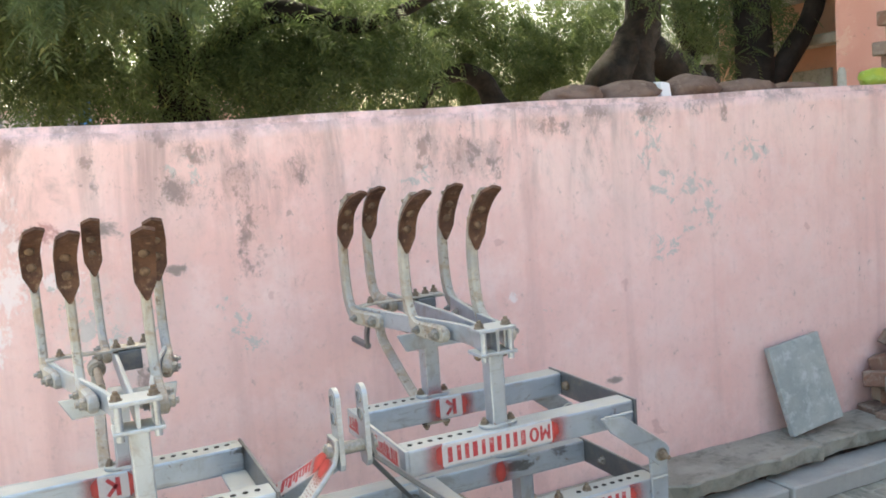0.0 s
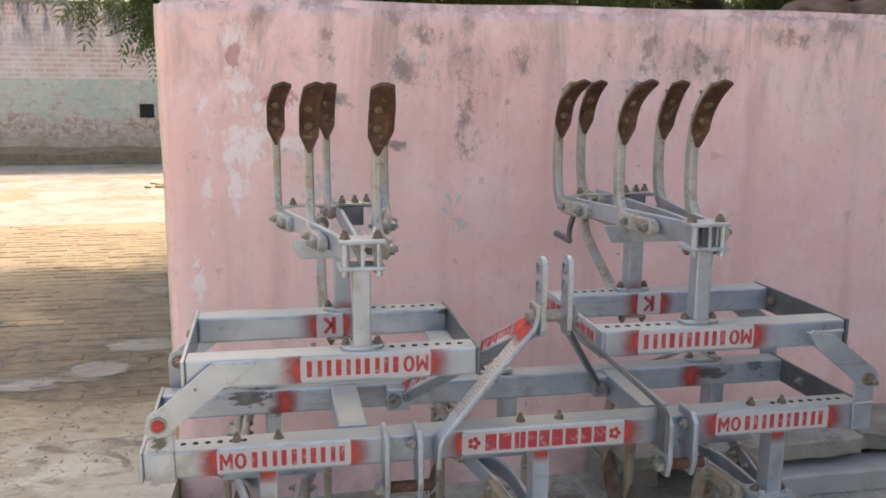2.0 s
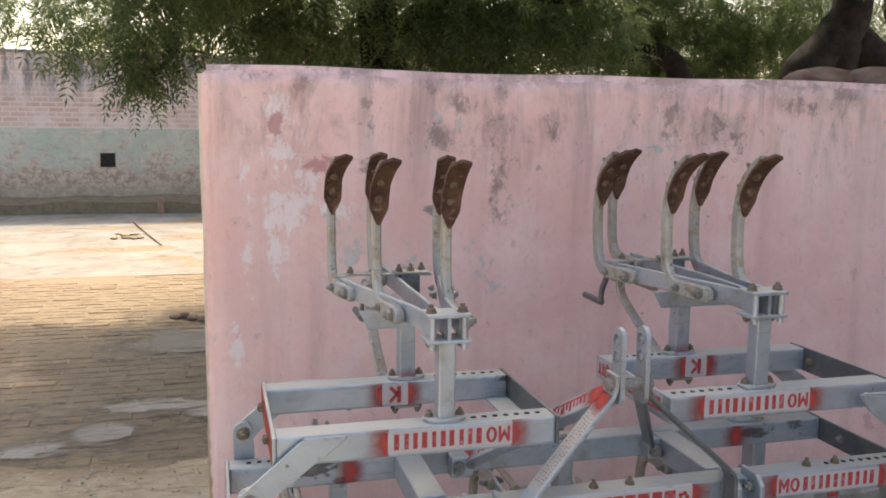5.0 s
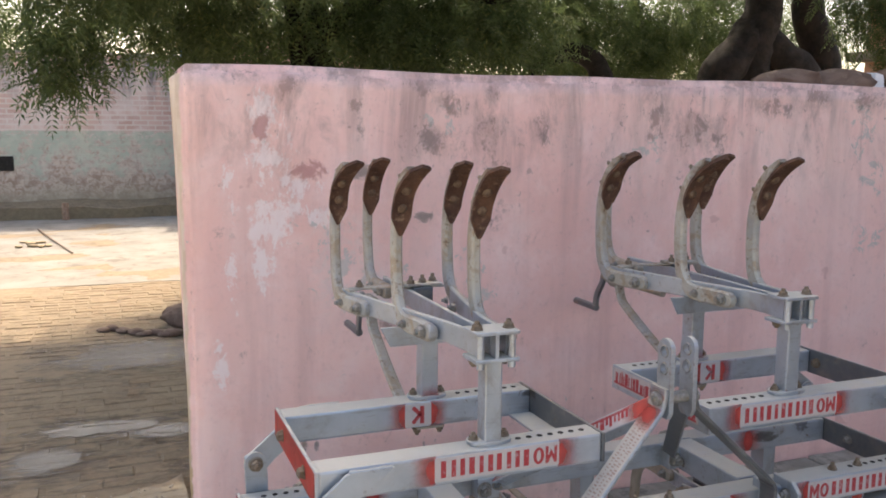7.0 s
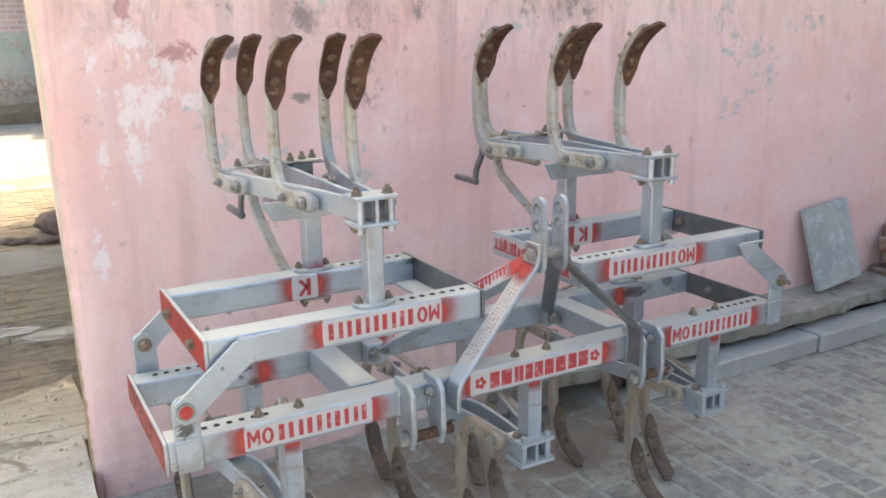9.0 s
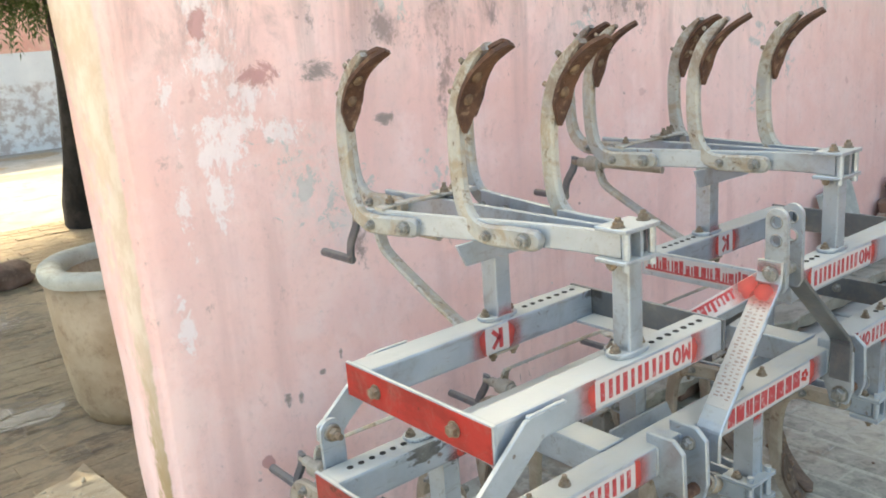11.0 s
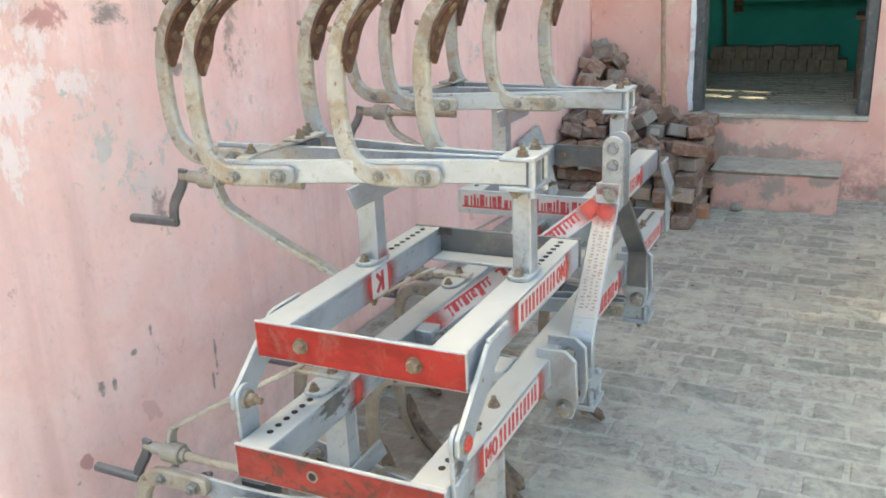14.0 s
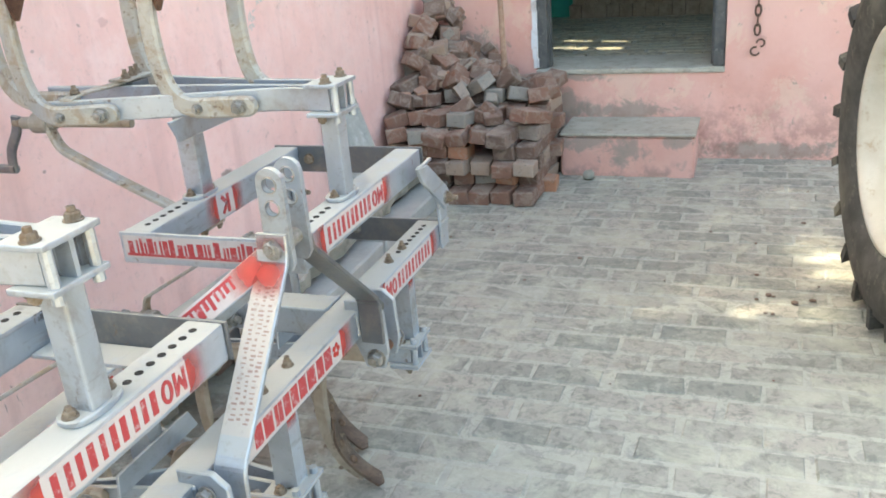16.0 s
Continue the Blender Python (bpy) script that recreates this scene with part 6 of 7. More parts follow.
def brick_mesh(seed, l=0.228, w=0.108, h=0.070):
    bm = box(bmesh.new(), -l / 2, l / 2, -w / 2, w / 2, -h / 2, h / 2)
    bmesh.ops.bevel(bm, geom=list(bm.edges), offset=0.005, segments=1, affect="EDGES")
    for v in bm.verts:
        v.co += 0.0055 * noise.noise_vector(v.co * 9 + Vector((seed * 3.1, seed, 0)))
    me = bpy.data.meshes.new("brick")
    bmesh.ops.recalc_face_normals(bm, faces=bm.faces)
    bm.to_mesh(me)
    bm.free()
    me.materials.append(PILE)
    return me


whole = [brick_mesh(k) for k in range(5)]
halves = [brick_mesh(20 + k, 0.125, 0.105, 0.070) for k in range(4)]
bits = [brick_mesh(40 + k, 0.07 + 0.01 * k, 0.06, 0.05) for k in range(4)]


def heap_height(x, y):
    """How high the heap stands over a place of the plan: a ridge along the wall that rises to the corner."""
    if y < -0.87 or x < 3.72 + 0.09 * min(1, -y):
        return 0.0
    ridge = 0.33 + 0.58 * min(1.0, max(0.0, (x - 3.8) / 0.7)) - 1.0 * max(0.0, -y - 0.13)
    return max(ridge, 0.28 + 0.27 * min(1.0, max(0.0, (x - 3.75) / 0.45)) - 0.15 * max(0.0, -y - 0.5))


layer = 0
z = 0.036
while z < 0.95:
    y = -0.075
    while y > -0.88:
        x = 3.79 + (0.09 if layer % 2 else 0.0) + rng.uniform(-0.03, 0.03)
        wide = 0.12
        while x < 4.58:
            head = rng.random() < 0.14
            half = rng.random() < 0.35
            size = (0.115 if half else 0.235) if not head else 0.115
            deep = 0.115 if not head else (0.12 if half else 0.235)
            xm = x + size / 2
            room = heap_height(xm, y) - z
            if room > 0 and not (xm > 4.24 and y < -0.80) and xm + size / 2 < 4.68:
                edge = room < 0.17 or heap_height(xm - 0.24, y) < z + 0.02 or heap_height(xm, y - 0.2) < z + 0.02
                if edge:
                    loose = room < 0.085 or z > 0.56
                    k = 3.2 if loose else 1.0
                    ob = new("brick", rng.choice(halves if half else whole))
                    ob.parent = heap
                    yy = min(y, -0.135 if head and not half else -0.075)
                    ob.matrix_local = pose(xm + rng.uniform(-0.02, 0.02), yy, z + (0.010 if loose else 0), rng.uniform(-5, 5) * k, rng.uniform(-5, 5) * k, (90 if head else 0) + rng.uniform(-8, 8) * k)
            x += size + rng.uniform(0.0, 0.014)
        y -= 0.118
    z += 0.0725
    layer += 1
for k in range(46):
    x, y = rng.uniform(3.95, 4.6), rng.uniform(-0.62, -0.08)
    top = heap_height(x, y)
    ob = new("brick", rng.choice(halves + bits))
    ob.parent = heap
    ob.matrix_local = pose(x, y, top + 0.02, rng.uniform(-50, 50), rng.uniform(-40, 40), rng.uniform(0, 360))
for k in range(14):
    x, y = rng.uniform(4.42, 4.63), rng.uniform(-0.24, -0.06)
    ob = new("brick", rng.choice(bits))
    ob.parent = heap
    ob.matrix_local = pose(x, y, heap_height(x, y) + rng.uniform(0.0, 0.07), rng.uniform(-50, 50), rng.uniform(-40, 40), rng.uniform(0, 360))

bm = rod(bmesh.new(), (4.40, -0.545, 0.56), (4.672, -0.462, 1.315), 0.017, 0.014, 10)
bmesh.ops.subdivide_edges(bm, edges=[e for e in bm.edges if e.calc_length() > 0.3], cuts=10)
rough_up(bm, 0.006, 9)
tagged(link("wooden_pole", bm, WOOD), "worn wooden pole leaning in the brick heap against the house", "pole")

# iron chain with hooks on the house front
chain = thing("chain", "rusty iron chain with an open hook hanging on the house front", "chain")
YC, XC = -1.855, XF - 0.022


def ring_wire(bm, pts, r, closed=True):
    n = len(pts)
    for k in range(n if closed else n - 1):
        rod(bm, pts[k], pts[(k + 1) % n], r, None, 6)


def link_oval(z, turned):
    bm = bmesh.new()
    pts = []
    for k in range(14):
        a = 2 * math.pi * k / 14
        u, v = 0.014 * math.cos(a), 0.030 * math.sin(a)
        pts.append(Vector((XC + (u if turned else 0), YC + (0 if turned else u), z + v)))
    ring_wire(bm, pts, 0.0052)
    return bm


for k in range(19):
    part("chain_link", link_oval(1.60 - 0.0495 * k, k % 2), IRON, chain)
bm = bmesh.new()
pts = [Vector((XC, YC - 0.020 + 0.02 * math.cos(a), 0.640 + 0.02 * math.sin(a))) for a in (math.pi * (0.0 + 1.5 * k / 10) for k in range(11))]
ring_wire(bm, pts, 0.005, False)
pts = [Vector((XC, YC + 0.006 + 0.022 * math.cos(a), 0.597 + 0.022 * math.sin(a))) for a in (math.pi * (0.6 - 1.5 * k / 10) for k in range(11))]
ring_wire(bm, pts, 0.005, False)
part("hook", bm, IRON, chain)
bm = bmesh.new()
rod(bm, (XF + 0.01, YC - 0.01, 1.70), (XF - 0.03, YC - 0.01, 1.695), 0.008)
ring_wire(bm, [Vector((XC, YC + 0.018 * math.cos(a), 1.655 + 0.03 * math.sin(a))) for a in (math.pi * (0.1 + 1.6 * k / 10) for k in range(11))], 0.005, False)
part("staple", bm, IRON, chain)
bm = bmesh.new()
rod(bm, (XF + 0.01, -0.425, 1.695), (XF - 0.022, -0.425, 1.69), 0.005)
ring_wire(bm, [Vector((XF - 0.02, -0.425 + 0.018 * math.cos(a), 1.665 + 0.022 * math.sin(a))) for a in (math.pi * (0.5 + 1.5 * k / 10) for k in range(11))], 0.004, False)
tagged(link("wall_hook", bm, IRON), "small rusty hook driven into the plaster", "hook")
tagged(lump("stone", (4.245, -1.03, 0.024), (0.036, 0.034, 0.030), LEDGE, None, "", 2, 3.3), "small round stone on the paving by the step", "stone")

# tractor wheel at the side of the yard
wheel = thing("tractor_wheel", "large ribbed tractor tyre on a cream painted rim", "wheel")
WR = 0.65
WM = Matrix.Translation((2.70, -2.255, WR)) @ Matrix.Rotation(radians(-81), 4, "Z")


def lathe(bm, profile, n=72):
    rows_ = []
    for k in range(n):
        a = 2 * math.pi * k / n
        rows_.append([bm.verts.new(WM @ Vector((x, r * math.cos(a), r * math.sin(a)))) for x, r in profile])
    for k in range(n):
        r0, r1 = rows_[k], rows_[(k + 1) % n]
        for j in range(len(profile) - 1):
            bm.faces.new((r0[j], r0[j + 1], r1[j + 1], r1[j]))
    return bm


tyre = part("tyre", lathe(bmesh.new(), [(0.03, 0.372), (0.004, 0.385), (-0.018, 0.44), (-0.022, 0.52), (-0.006, 0.585), (0.035, 0.614), (0.165, 0.624), (0.30, 0.614), (0.342, 0.585), (0.358, 0.52), (0.35, 0.44), (0.30, 0.372)]), RUBBER, wheel, "", True)
for k in range(40):
    a = 2 * math.pi * (k + 0.3) / 40
    side = k % 2
    x0, x1 = (-0.018, 0.175) if side else (0.348, 0.155)
    bm = bmesh.new()
    p = [WM @ Vector((x, r * math.cos(a + da), r * math.sin(a + da))) for x, r, da in ((x0, 0.56, 0.0), (x0, 0.635, 0.0), (x1, 0.650, 0.14), (x1, 0.615, 0.14))]
    q = [WM @ Vector((x, r * math.cos(a + da), r * math.sin(a + da))) for x, r, da in ((x0, 0.56, 0.06), (x0, 0.635, 0.055), (x1, 0.650, 0.19), (x1, 0.615, 0.20))]
    f0 = [bm.verts.new(v) for v in p]
    f1 = [bm.verts.new(v) for v in q]
    bm.faces.new(f0)
    bm.faces.new(f1[::-1])
    for i in range(4):
        bm.faces.new((f0[i], f1[i], f1[(i + 1) % 4], f0[(i + 1) % 4]))
    part("lug", bm, RUBBER, tyre)
part("rim", lathe(bmesh.new(), [(0.02, 0.380), (0.002, 0.372), (0.004, 0.358), (0.03, 0.345), (0.06, 0.335), (0.08, 0.31), (0.15, 0.295), (0.17, 0.27), (0.16, 0.16), (0.14, 0.10), (0.13, 0.0)]), CREAM, wheel, "cream painted dished rim", True)
for k in range(8):
    a = 2 * math.pi * k / 8
    bolt(wheel, WM @ Vector((0.150, 0.13 * math.cos(a), 0.13 * math.sin(a))), WM.to_3x3() @ Vector((-1, 0, 0)), 0.014, 0.012)
bm = rod(bmesh.new(), WM @ Vector((0.15, 0, 0)), WM @ Vector((0.7, 0, 0)), 0.08, None, 20)
part("axle", bm, IRON, wheel)

# round feeding trough and a dung heap behind the wall end
trough = thing("feeding_trough", "round mud-brown cement feeding trough standing behind the wall end", "trough")
for name, profile, mat, note in (("bowl", [(0.0, 0.052), (0.27, 0.052), (0.30, 0.12), (0.335, 0.40), (0.345, 0.63), (0.27, 0.63), (0.25, 0.35), (0.0, 0.30)], TROUGH, ""),
                                 ("rim", [(0.27, 0.632), (0.268, 0.672), (0.300, 0.690), (0.352, 0.686), (0.362, 0.66), (0.356, 0.632)], CEMENT, "pale grey worn cement rim")):
    bm = bmesh.new()
    rows_ = []
    for k in range(40):
        a = 2 * math.pi * k / 40
        c, s_ = math.cos(a), math.sin(a)
        rows_.append([bm.verts.new((0.465 + r * c * (1 + 0.012 * noise.noise(Vector((c, s_, z * 3)))), 1.43 + r * s_, z + 0.006 * noise.noise(Vector((c * 2, s_ * 2, z))))) for r, z in profile])
    for k in range(40):
        r0, r1 = rows_[k], rows_[(k + 1) % 40]
        for q in range(len(profile) - 1):
            bm.faces.new((r0[q], r0[q + 1], r1[q + 1], r1[q]))
    part(name, bm, mat, trough, note, True)
rng = random.Random(31)
for k in range(9):
    x = -0.26 + 0.055 * k + rng.uniform(-0.02, 0.02)
    tagged(lump("dung_clod", (x, 3.98 - 0.75 * (x + 0.26) + rng.uniform(-0.06, 0.06), 0.066), (rng.uniform(0.035, 0.07), rng.uniform(0.04, 0.08), rng.uniform(0.014, 0.03)), LUMP, None, "", 2, 2.1 * k, rng.uniform(0, 3)),
           "dark trodden dung clod on the yard bricks", "dung", "trodden dung")
for k in range(8):
    tagged(lump("straw_clump", (-1.26 + 0.045 * k + rng.uniform(-0.02, 0.02), 9.24 + rng.uniform(-0.30, 0.30), 0.066), (rng.uniform(0.03, 0.055), rng.uniform(0.05, 0.10), rng.uniform(0.012, 0.022)), STRAW, None, "", 2, 1.7 * k, rng.uniform(0, 3)),
           "brown clump of trampled straw on the yard", "straw", "trampled straw")
tagged(lump("dung_mound", (0.40, 4.05, 0.10), (0.26, 0.2, 0.11), LUMP, None, "", 4, 8.3), "low brown mound of dung on the yard bricks", "dung")

# lumps on top of the wall
for i, (x, s, h) in enumerate(((2.41, 0.125, 0.062), (2.70, 0.135, 0.07), (3.03, 0.165, 0.082), (3.34, 0.13, 0.058), (3.62, 0.15, 0.04))):
    tagged(lump("dung_cake", (x, 0.19, 1.700 + h * 0.5), (s, 0.14, h * 0.78), LUMP, None, "", 3, 1.3 * i + 0.4, 0.4 * i),
           "rounded dry brown dung cake lying on the wall top", "dung cake", "cakes on the wall")
bm = box(bmesh.new(), 2.82, 2.88, 0.11, 0.17, 1.706, 1.772, pose(0, 0, 0), 0.01)
rough_up(bm, 0.012, 14)
tagged(link("plaster_chunk", bm, NICHE), "pale broken chunk of plaster on the wall top", "rubble")
for i in range(5):
    ob = new("loose_brick", whole[i])
    ob.matrix_world = pose(4.40 + 0.03 * (i % 2), 0.16 + 0.04 * (i % 3), 1.749 + 0.074 * i, 0, 0, 8 * (i % 3))
    tagged(ob, "old red brick stacked on the wall top by the house", "brick", "bricks on the wall")

bag = lump("plastic_bag", (4.20, 0.19, 1.750), (0.075, 0.07, 0.055), BAG, None, "", 3, 5.1)
tagged(bag, "crumpled yellow-green plastic bag on the wall top", "bag")
bm = rod(bmesh.new(), (3.99, 0.20, 1.706), (3.99, 0.20, 1.79), 0.022, 0.020, 16)
rod(bm, (3.99, 0.20, 1.79), (3.99, 0.20, 1.81), 0.020, 0.011, 16)
tagged(link("tin_can", bm, CEMENT), "small grey tin standing on the wall top", "tin")

# crumbs of dung, grit and brick on the paving
bm = bmesh.new()
for k in range(40):
    x, y = rng.uniform(1.9, 4.5), rng.uniform(-2.9, -0.4)
    if k < 5:
        x, y = 2.87 + rng.gauss(0, 0.09), -1.97 + rng.gauss(0, 0.05)
    r = rng.uniform(0.003, 0.009) * (1.6 if k < 5 else 1.0)
    bmesh.ops.create_icosphere(bm, subdivisions=1, radius=r, matrix=Matrix.Translation((x, y, r * 0.45)) @ Matrix.Diagonal((1, rng.uniform(0.7, 1.6), 0.6, 1)))
tagged(link("floor_litter", bm, LUMP), "dry brown crumbs and grit scattered on the paving", "litter", "", "stuff")

bm = bmesh.new()
for k in range(170):
    x, y = rng.uniform(-0.75, -0.01), rng.uniform(0.05, 0.85)
    r = rng.uniform(0.003, 0.010)
    bmesh.ops.create_icosphere(bm, subdivisions=1, radius=r, matrix=Matrix.Translation((x, y, 0.112 - 0.05 * max(0, y - 0.35) + r * 0.3)) @ Matrix.Diagonal((1, rng.uniform(0.6, 1.5), 0.7, 1)))
tagged(link("gravel", bm, GRIT), "loose grit and crumbs on the dirt by the wall end", "gravel", "", "stuff")

# inside the room
bm = box(bmesh.new(), 6.95, 7.199, -1.75, -0.70, 1.085, 1.115, None, 0.004)
tagged(link("shelf", bm, GREEN), "green painted wall shelf in the room", "shelf")
jug = thing("water_cooler", "white insulated water jug with a red base on the shelf", "water jug")
bm = rod(bmesh.new(), (7.06, -1.0, 1.116), (7.06, -1.0, 1.21), 0.10, 0.10, 28)
part("base", bm, REDPLASTIC, jug, "red plastic base")
bm = rod(bmesh.new(), (7.06, -1.0, 1.21), (7.06, -1.0, 1.33), 0.103, 0.096, 28)
part("body", bm, PLASTIC, jug)
for k in range(3):
    bm = box(bmesh.new(), 6.952, 6.957, -1.05 + 0.04 * k, -1.03 + 0.04 * k, 1.25, 1.29)
    part("decal", bm, REDPLASTIC, jug)
bm = rod(bmesh.new(), (7.06, -1.0, 1.33), (7.06, -1.0, 1.355), 0.098, 0.085, 28)
part("lid", bm, PLASTIC, jug)
bucket = bmesh.new()
rod(bucket, (7.09, -1.19, 1.116), (7.09, -1.19, 1.42), 0.10, 0.125, 24)
tagged(link("plastic_tub", bucket, DULLPLASTIC), "cloudy grey-white plastic tub on the shelf", "tub")
packets = thing("hanging_string", "dusty string of packets hanging on the green wall", "packets")
part("string", rod(bmesh.new(), (7.185, -0.62, 0.99), (7.185, -0.62, 1.68), 0.004, None, 6), WOOD, packets)
for k in range(9):
    part("packet", rod(bmesh.new(), (7.15, -0.62, 1.00 + 0.065 * k), (7.15, -0.62, 1.055 + 0.065 * k), 0.042, 0.03, 12), IRON, packets)
bm = rod(bmesh.new(), (7.16, -0.46, 1.75), (7.05, -0.56, 0.49), 0.012, None, 8)
tagged(link("iron_rod", bm, IRON), "dark thin rod leaning in the room", "rod")
for row in range(2):
    for k in range(11 if row == 0 else 10):
        y = -0.40 - 0.103 * k - 0.03 * row
        bm = box(bmesh.new(), 6.99 + 0.01 * (k % 2), 7.16, y - 0.099, y, 0.4955 + 0.1085 * row, 0.602 + 0.1085 * row + 0.004 * (k % 3), None, 0.006)
        tagged(link("stacked_block", bm, BLOCK), "dusty pale brown block stacked along the green wall", "block", "blocks along the wall")
bench = thing("cupboard", "old dark wooden cupboard just inside the door", "cupboard")
part("body", box(bmesh.new(), 5.55, 6.05, -2.1, -1.60, 0.489, 1.02, None, 0.008), DARKWOOD, bench)
part("top", box(bmesh.new(), 5.52, 6.08, -2.13, -1.57, 1.021, 1.05, None, 0.006), DARKWOOD, bench)
part("door_panel", box(bmesh.new(), 5.535, 5.549, -2.06, -1.64, 0.54, 0.98, None, 0.004), DARKWOOD, bench)


# ---------- trees ----------
def limb(bm, line, radii, n=10):
    line = [Vector(p) for p in smooth_line(line, 5)]
    m = len(line)
    rings = []
    for k, p in enumerate(line):
        d = (line[min(k + 1, m - 1)] - line[max(k - 1, 0)]).normalized()
        a = d.orthogonal().normalized() if not rings else (ref - d * ref.dot(d)).normalized()
        ref = a
        b = d.cross(a)
        s = k / (m - 1)
        r = radii[0] + (radii[1] - radii[0]) * s
        rings.append([bm.verts.new(p + (a * math.cos(t) + b * math.sin(t)) * r * (1 + 0.16 * noise.noise(p * 5 + a * math.cos(t) + b * math.sin(t)))) for t in (2 * math.pi * j / n for j in range(n))])
    for r0, r1 in zip(rings, rings[1:]):
        for j in range(n):
            bm.faces.new((r0[j], r0[(j + 1) % n], r1[(j + 1) % n], r1[j]))
    bm.faces.new(rings[-1][::-1])


def neem_leaf(pairs, length):
    """One feathered leaf along +x: narrow curved leaflets in pairs on a drooping stalk."""
    verts, faces = [], []
    for i in range(pairs):
        s = (i + 0.8) / (pairs + 0.2)
        x, z = length * s, -0.25 * length * s * s
        l = length * 0.30 * (1 - 0.45 * abs(s - 0.45))
        for sg in (-1, 1):
            b = len(verts)
            w = l * 0.15
            verts += [(x, 0, z), (x + l * 0.22 + w, sg * l * 0.45, z - l * 0.06), (x + l * 0.62, sg * l * 0.92, z - l * 0.28), (x + l * 0.22 - w, sg * l * 0.5, z - l * 0.1)]
            faces.append((b, b + 1, b + 2, b + 3))
    b = len(verts)
    verts += [(length, 0, -0.25 * length), (length * 1.12, length * 0.03, -0.3 * length), (length * 1.25, 0, -0.36 * length), (length * 1.12, -length * 0.03, -0.3 * length)]
    faces.append((b, b + 1, b + 2, b + 3))
    return np.array(verts), np.array(faces)


def crown(blobs, seed, pairs=6, length=0.26, leaf=None):
    """Feathered leaves in hanging sprays through the given ovals: (centre, radii, number of sprays)."""
    r = np.random.default_rng(seed)
    lv, lf = neem_leaf(pairs, length)
    V, F, n = [], [], 0
    for c, rad, count in blobs:
        for _ in range(count):
            d = r.normal(size=3)
            d /= np.linalg.norm(d)
            p = np.array(c) + d * np.array(rad) * r.uniform(0.35, 1.0) ** 0.6
            for _ in range(int(r.integers(5, 9))):
                yaw, drop, roll, size = r.uniform(0, 2 * np.pi), r.uniform(-0.1, 1.1), r.normal(0, 0.5), r.uniform(0.7, 1.2)
                cy, sy, cd, sd, cr, sr = np.cos(yaw), np.sin(yaw), np.cos(drop), np.sin(drop), np.cos(roll), np.sin(roll)
                R = np.array([[cy, -sy, 0], [sy, cy, 0], [0, 0, 1]]) @ np.array([[cd, 0, sd], [0, 1, 0], [-sd, 0, cd]]) @ np.array([[1, 0, 0], [0, cr, -sr], [0, sr, cr]])
                q = p + r.normal(0, 0.07, 3)
                V.append(lv @ R.T * size + q)
                F.append(lf + n)
                n += len(lv)
    me = bpy.data.meshes.new("crown")
    me.from_pydata(np.concatenate(V).tolist(), [], np.concatenate(F).tolist())
    me.materials.append(leaf or LEAF)
    return me


def tree(label, limbs, blobs, seed, pairs=6, length=0.26, leaf=None):
    ob = thing("neem_tree", label, "tree", "neem trees")
    for i, (line, radii) in enumerate(limbs):
        bm = bmesh.new()
        limb(bm, line, radii)
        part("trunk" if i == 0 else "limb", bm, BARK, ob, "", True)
    c = new("crown", crown(blobs, seed, pairs, length, leaf))
    c.parent = ob
    tagged(c, "feathery dark green neem leaves", "", "", "stuff")
    return ob


tree("large neem tree with a thick dark forked trunk behind the wall",
     [([(7.25, 6.0, 0.0), (7.2, 6.0, 1.2), (7.2, 6.0, 1.9), (7.15, 6.0, 2.4), (7.38, 6.0, 3.2), (7.3, 6.3, 5.2)], (0.46, 0.17)),
      ([(7.2, 6.0, 2.75), (6.95, 5.95, 2.45), (6.65, 5.9, 2.15), (6.4, 5.9, 1.5)], (0.22, 0.26)),
      ([(7.35, 6.0, 2.65), (7.65, 5.95, 2.42), (7.95, 5.9, 2.2), (8.15, 5.9, 1.6)], (0.22, 0.24)),
      ([(7.35, 6.0, 1.3), (7.9, 6.0, 1.75), (8.36, 6.0, 2.2), (8.2, 6.0, 2.75), (8.04, 6.0, 3.2), (8.2, 6.2, 5.0)], (0.30, 0.15)),
      ([(7.1, 6.0, 1.4), (6.5, 6.2, 1.85), (5.9, 6.45, 1.75), (5.55, 6.6, 2.05), (5.40, 6.62, 2.34), (5.12, 6.7, 2.47), (4.78, 6.8, 2.34), (4.6, 6.85, 2.05)], (0.22, 0.07))],
     [((6.0, 6.8, 4.2), (2.4, 2.0, 1.4), 420), ((4.4, 7.0, 3.1), (1.5, 1.0, 0.7), 240), ((7.6, 5.4, 4.8), (1.8, 1.6, 1.2), 260), ((6.2, 7.5, 2.7), (1.0, 0.7, 0.6), 230), ((7.6, 7.6, 3.1), (1.3, 0.8, 0.9), 170), ((3.4, 7.2, 3.3), (2.2, 1.0, 1.1), 300), ((9.2, 8.0, 3.2), (1.8, 1.0, 1.3), 240), ((5.2, 8.2, 2.4), (1.2, 0.6, 0.5), 150), ((8.6, 9.0, 2.7), (2.5, 0.8, 0.9), 360)], 1)
# leaf ovals near z 5 are added out of view to shade paving and machine
tree("neem tree with a bare curved trunk behind the wall and added unseen leaves overhead",
     [([(9.4, 4.9, 0.0), (9.3, 4.75, 1.6), (9.0, 4.6, 2.9), (8.0, 4.5, 4.0), (6.2, 4.2, 4.8)], (0.28, 0.12))],
     [((5.6, 3.6, 4.6), (1.9, 1.5, 0.9), 300), ((4.2, 1.2, 5.0), (2.4, 1.5, 0.5), 420), ((3.6, -0.3, 5.3), (2.2, 1.0, 0.45), 300), ((2.1, 1.6, 5.0), (1.3, 0.65, 0.3), 240), ((2.7, 1.1, 5.1), (1.3, 0.5, 0.3), 170), ((1.5, 2.4, 5.0), (1.3, 0.6, 0.3), 200)], 2)
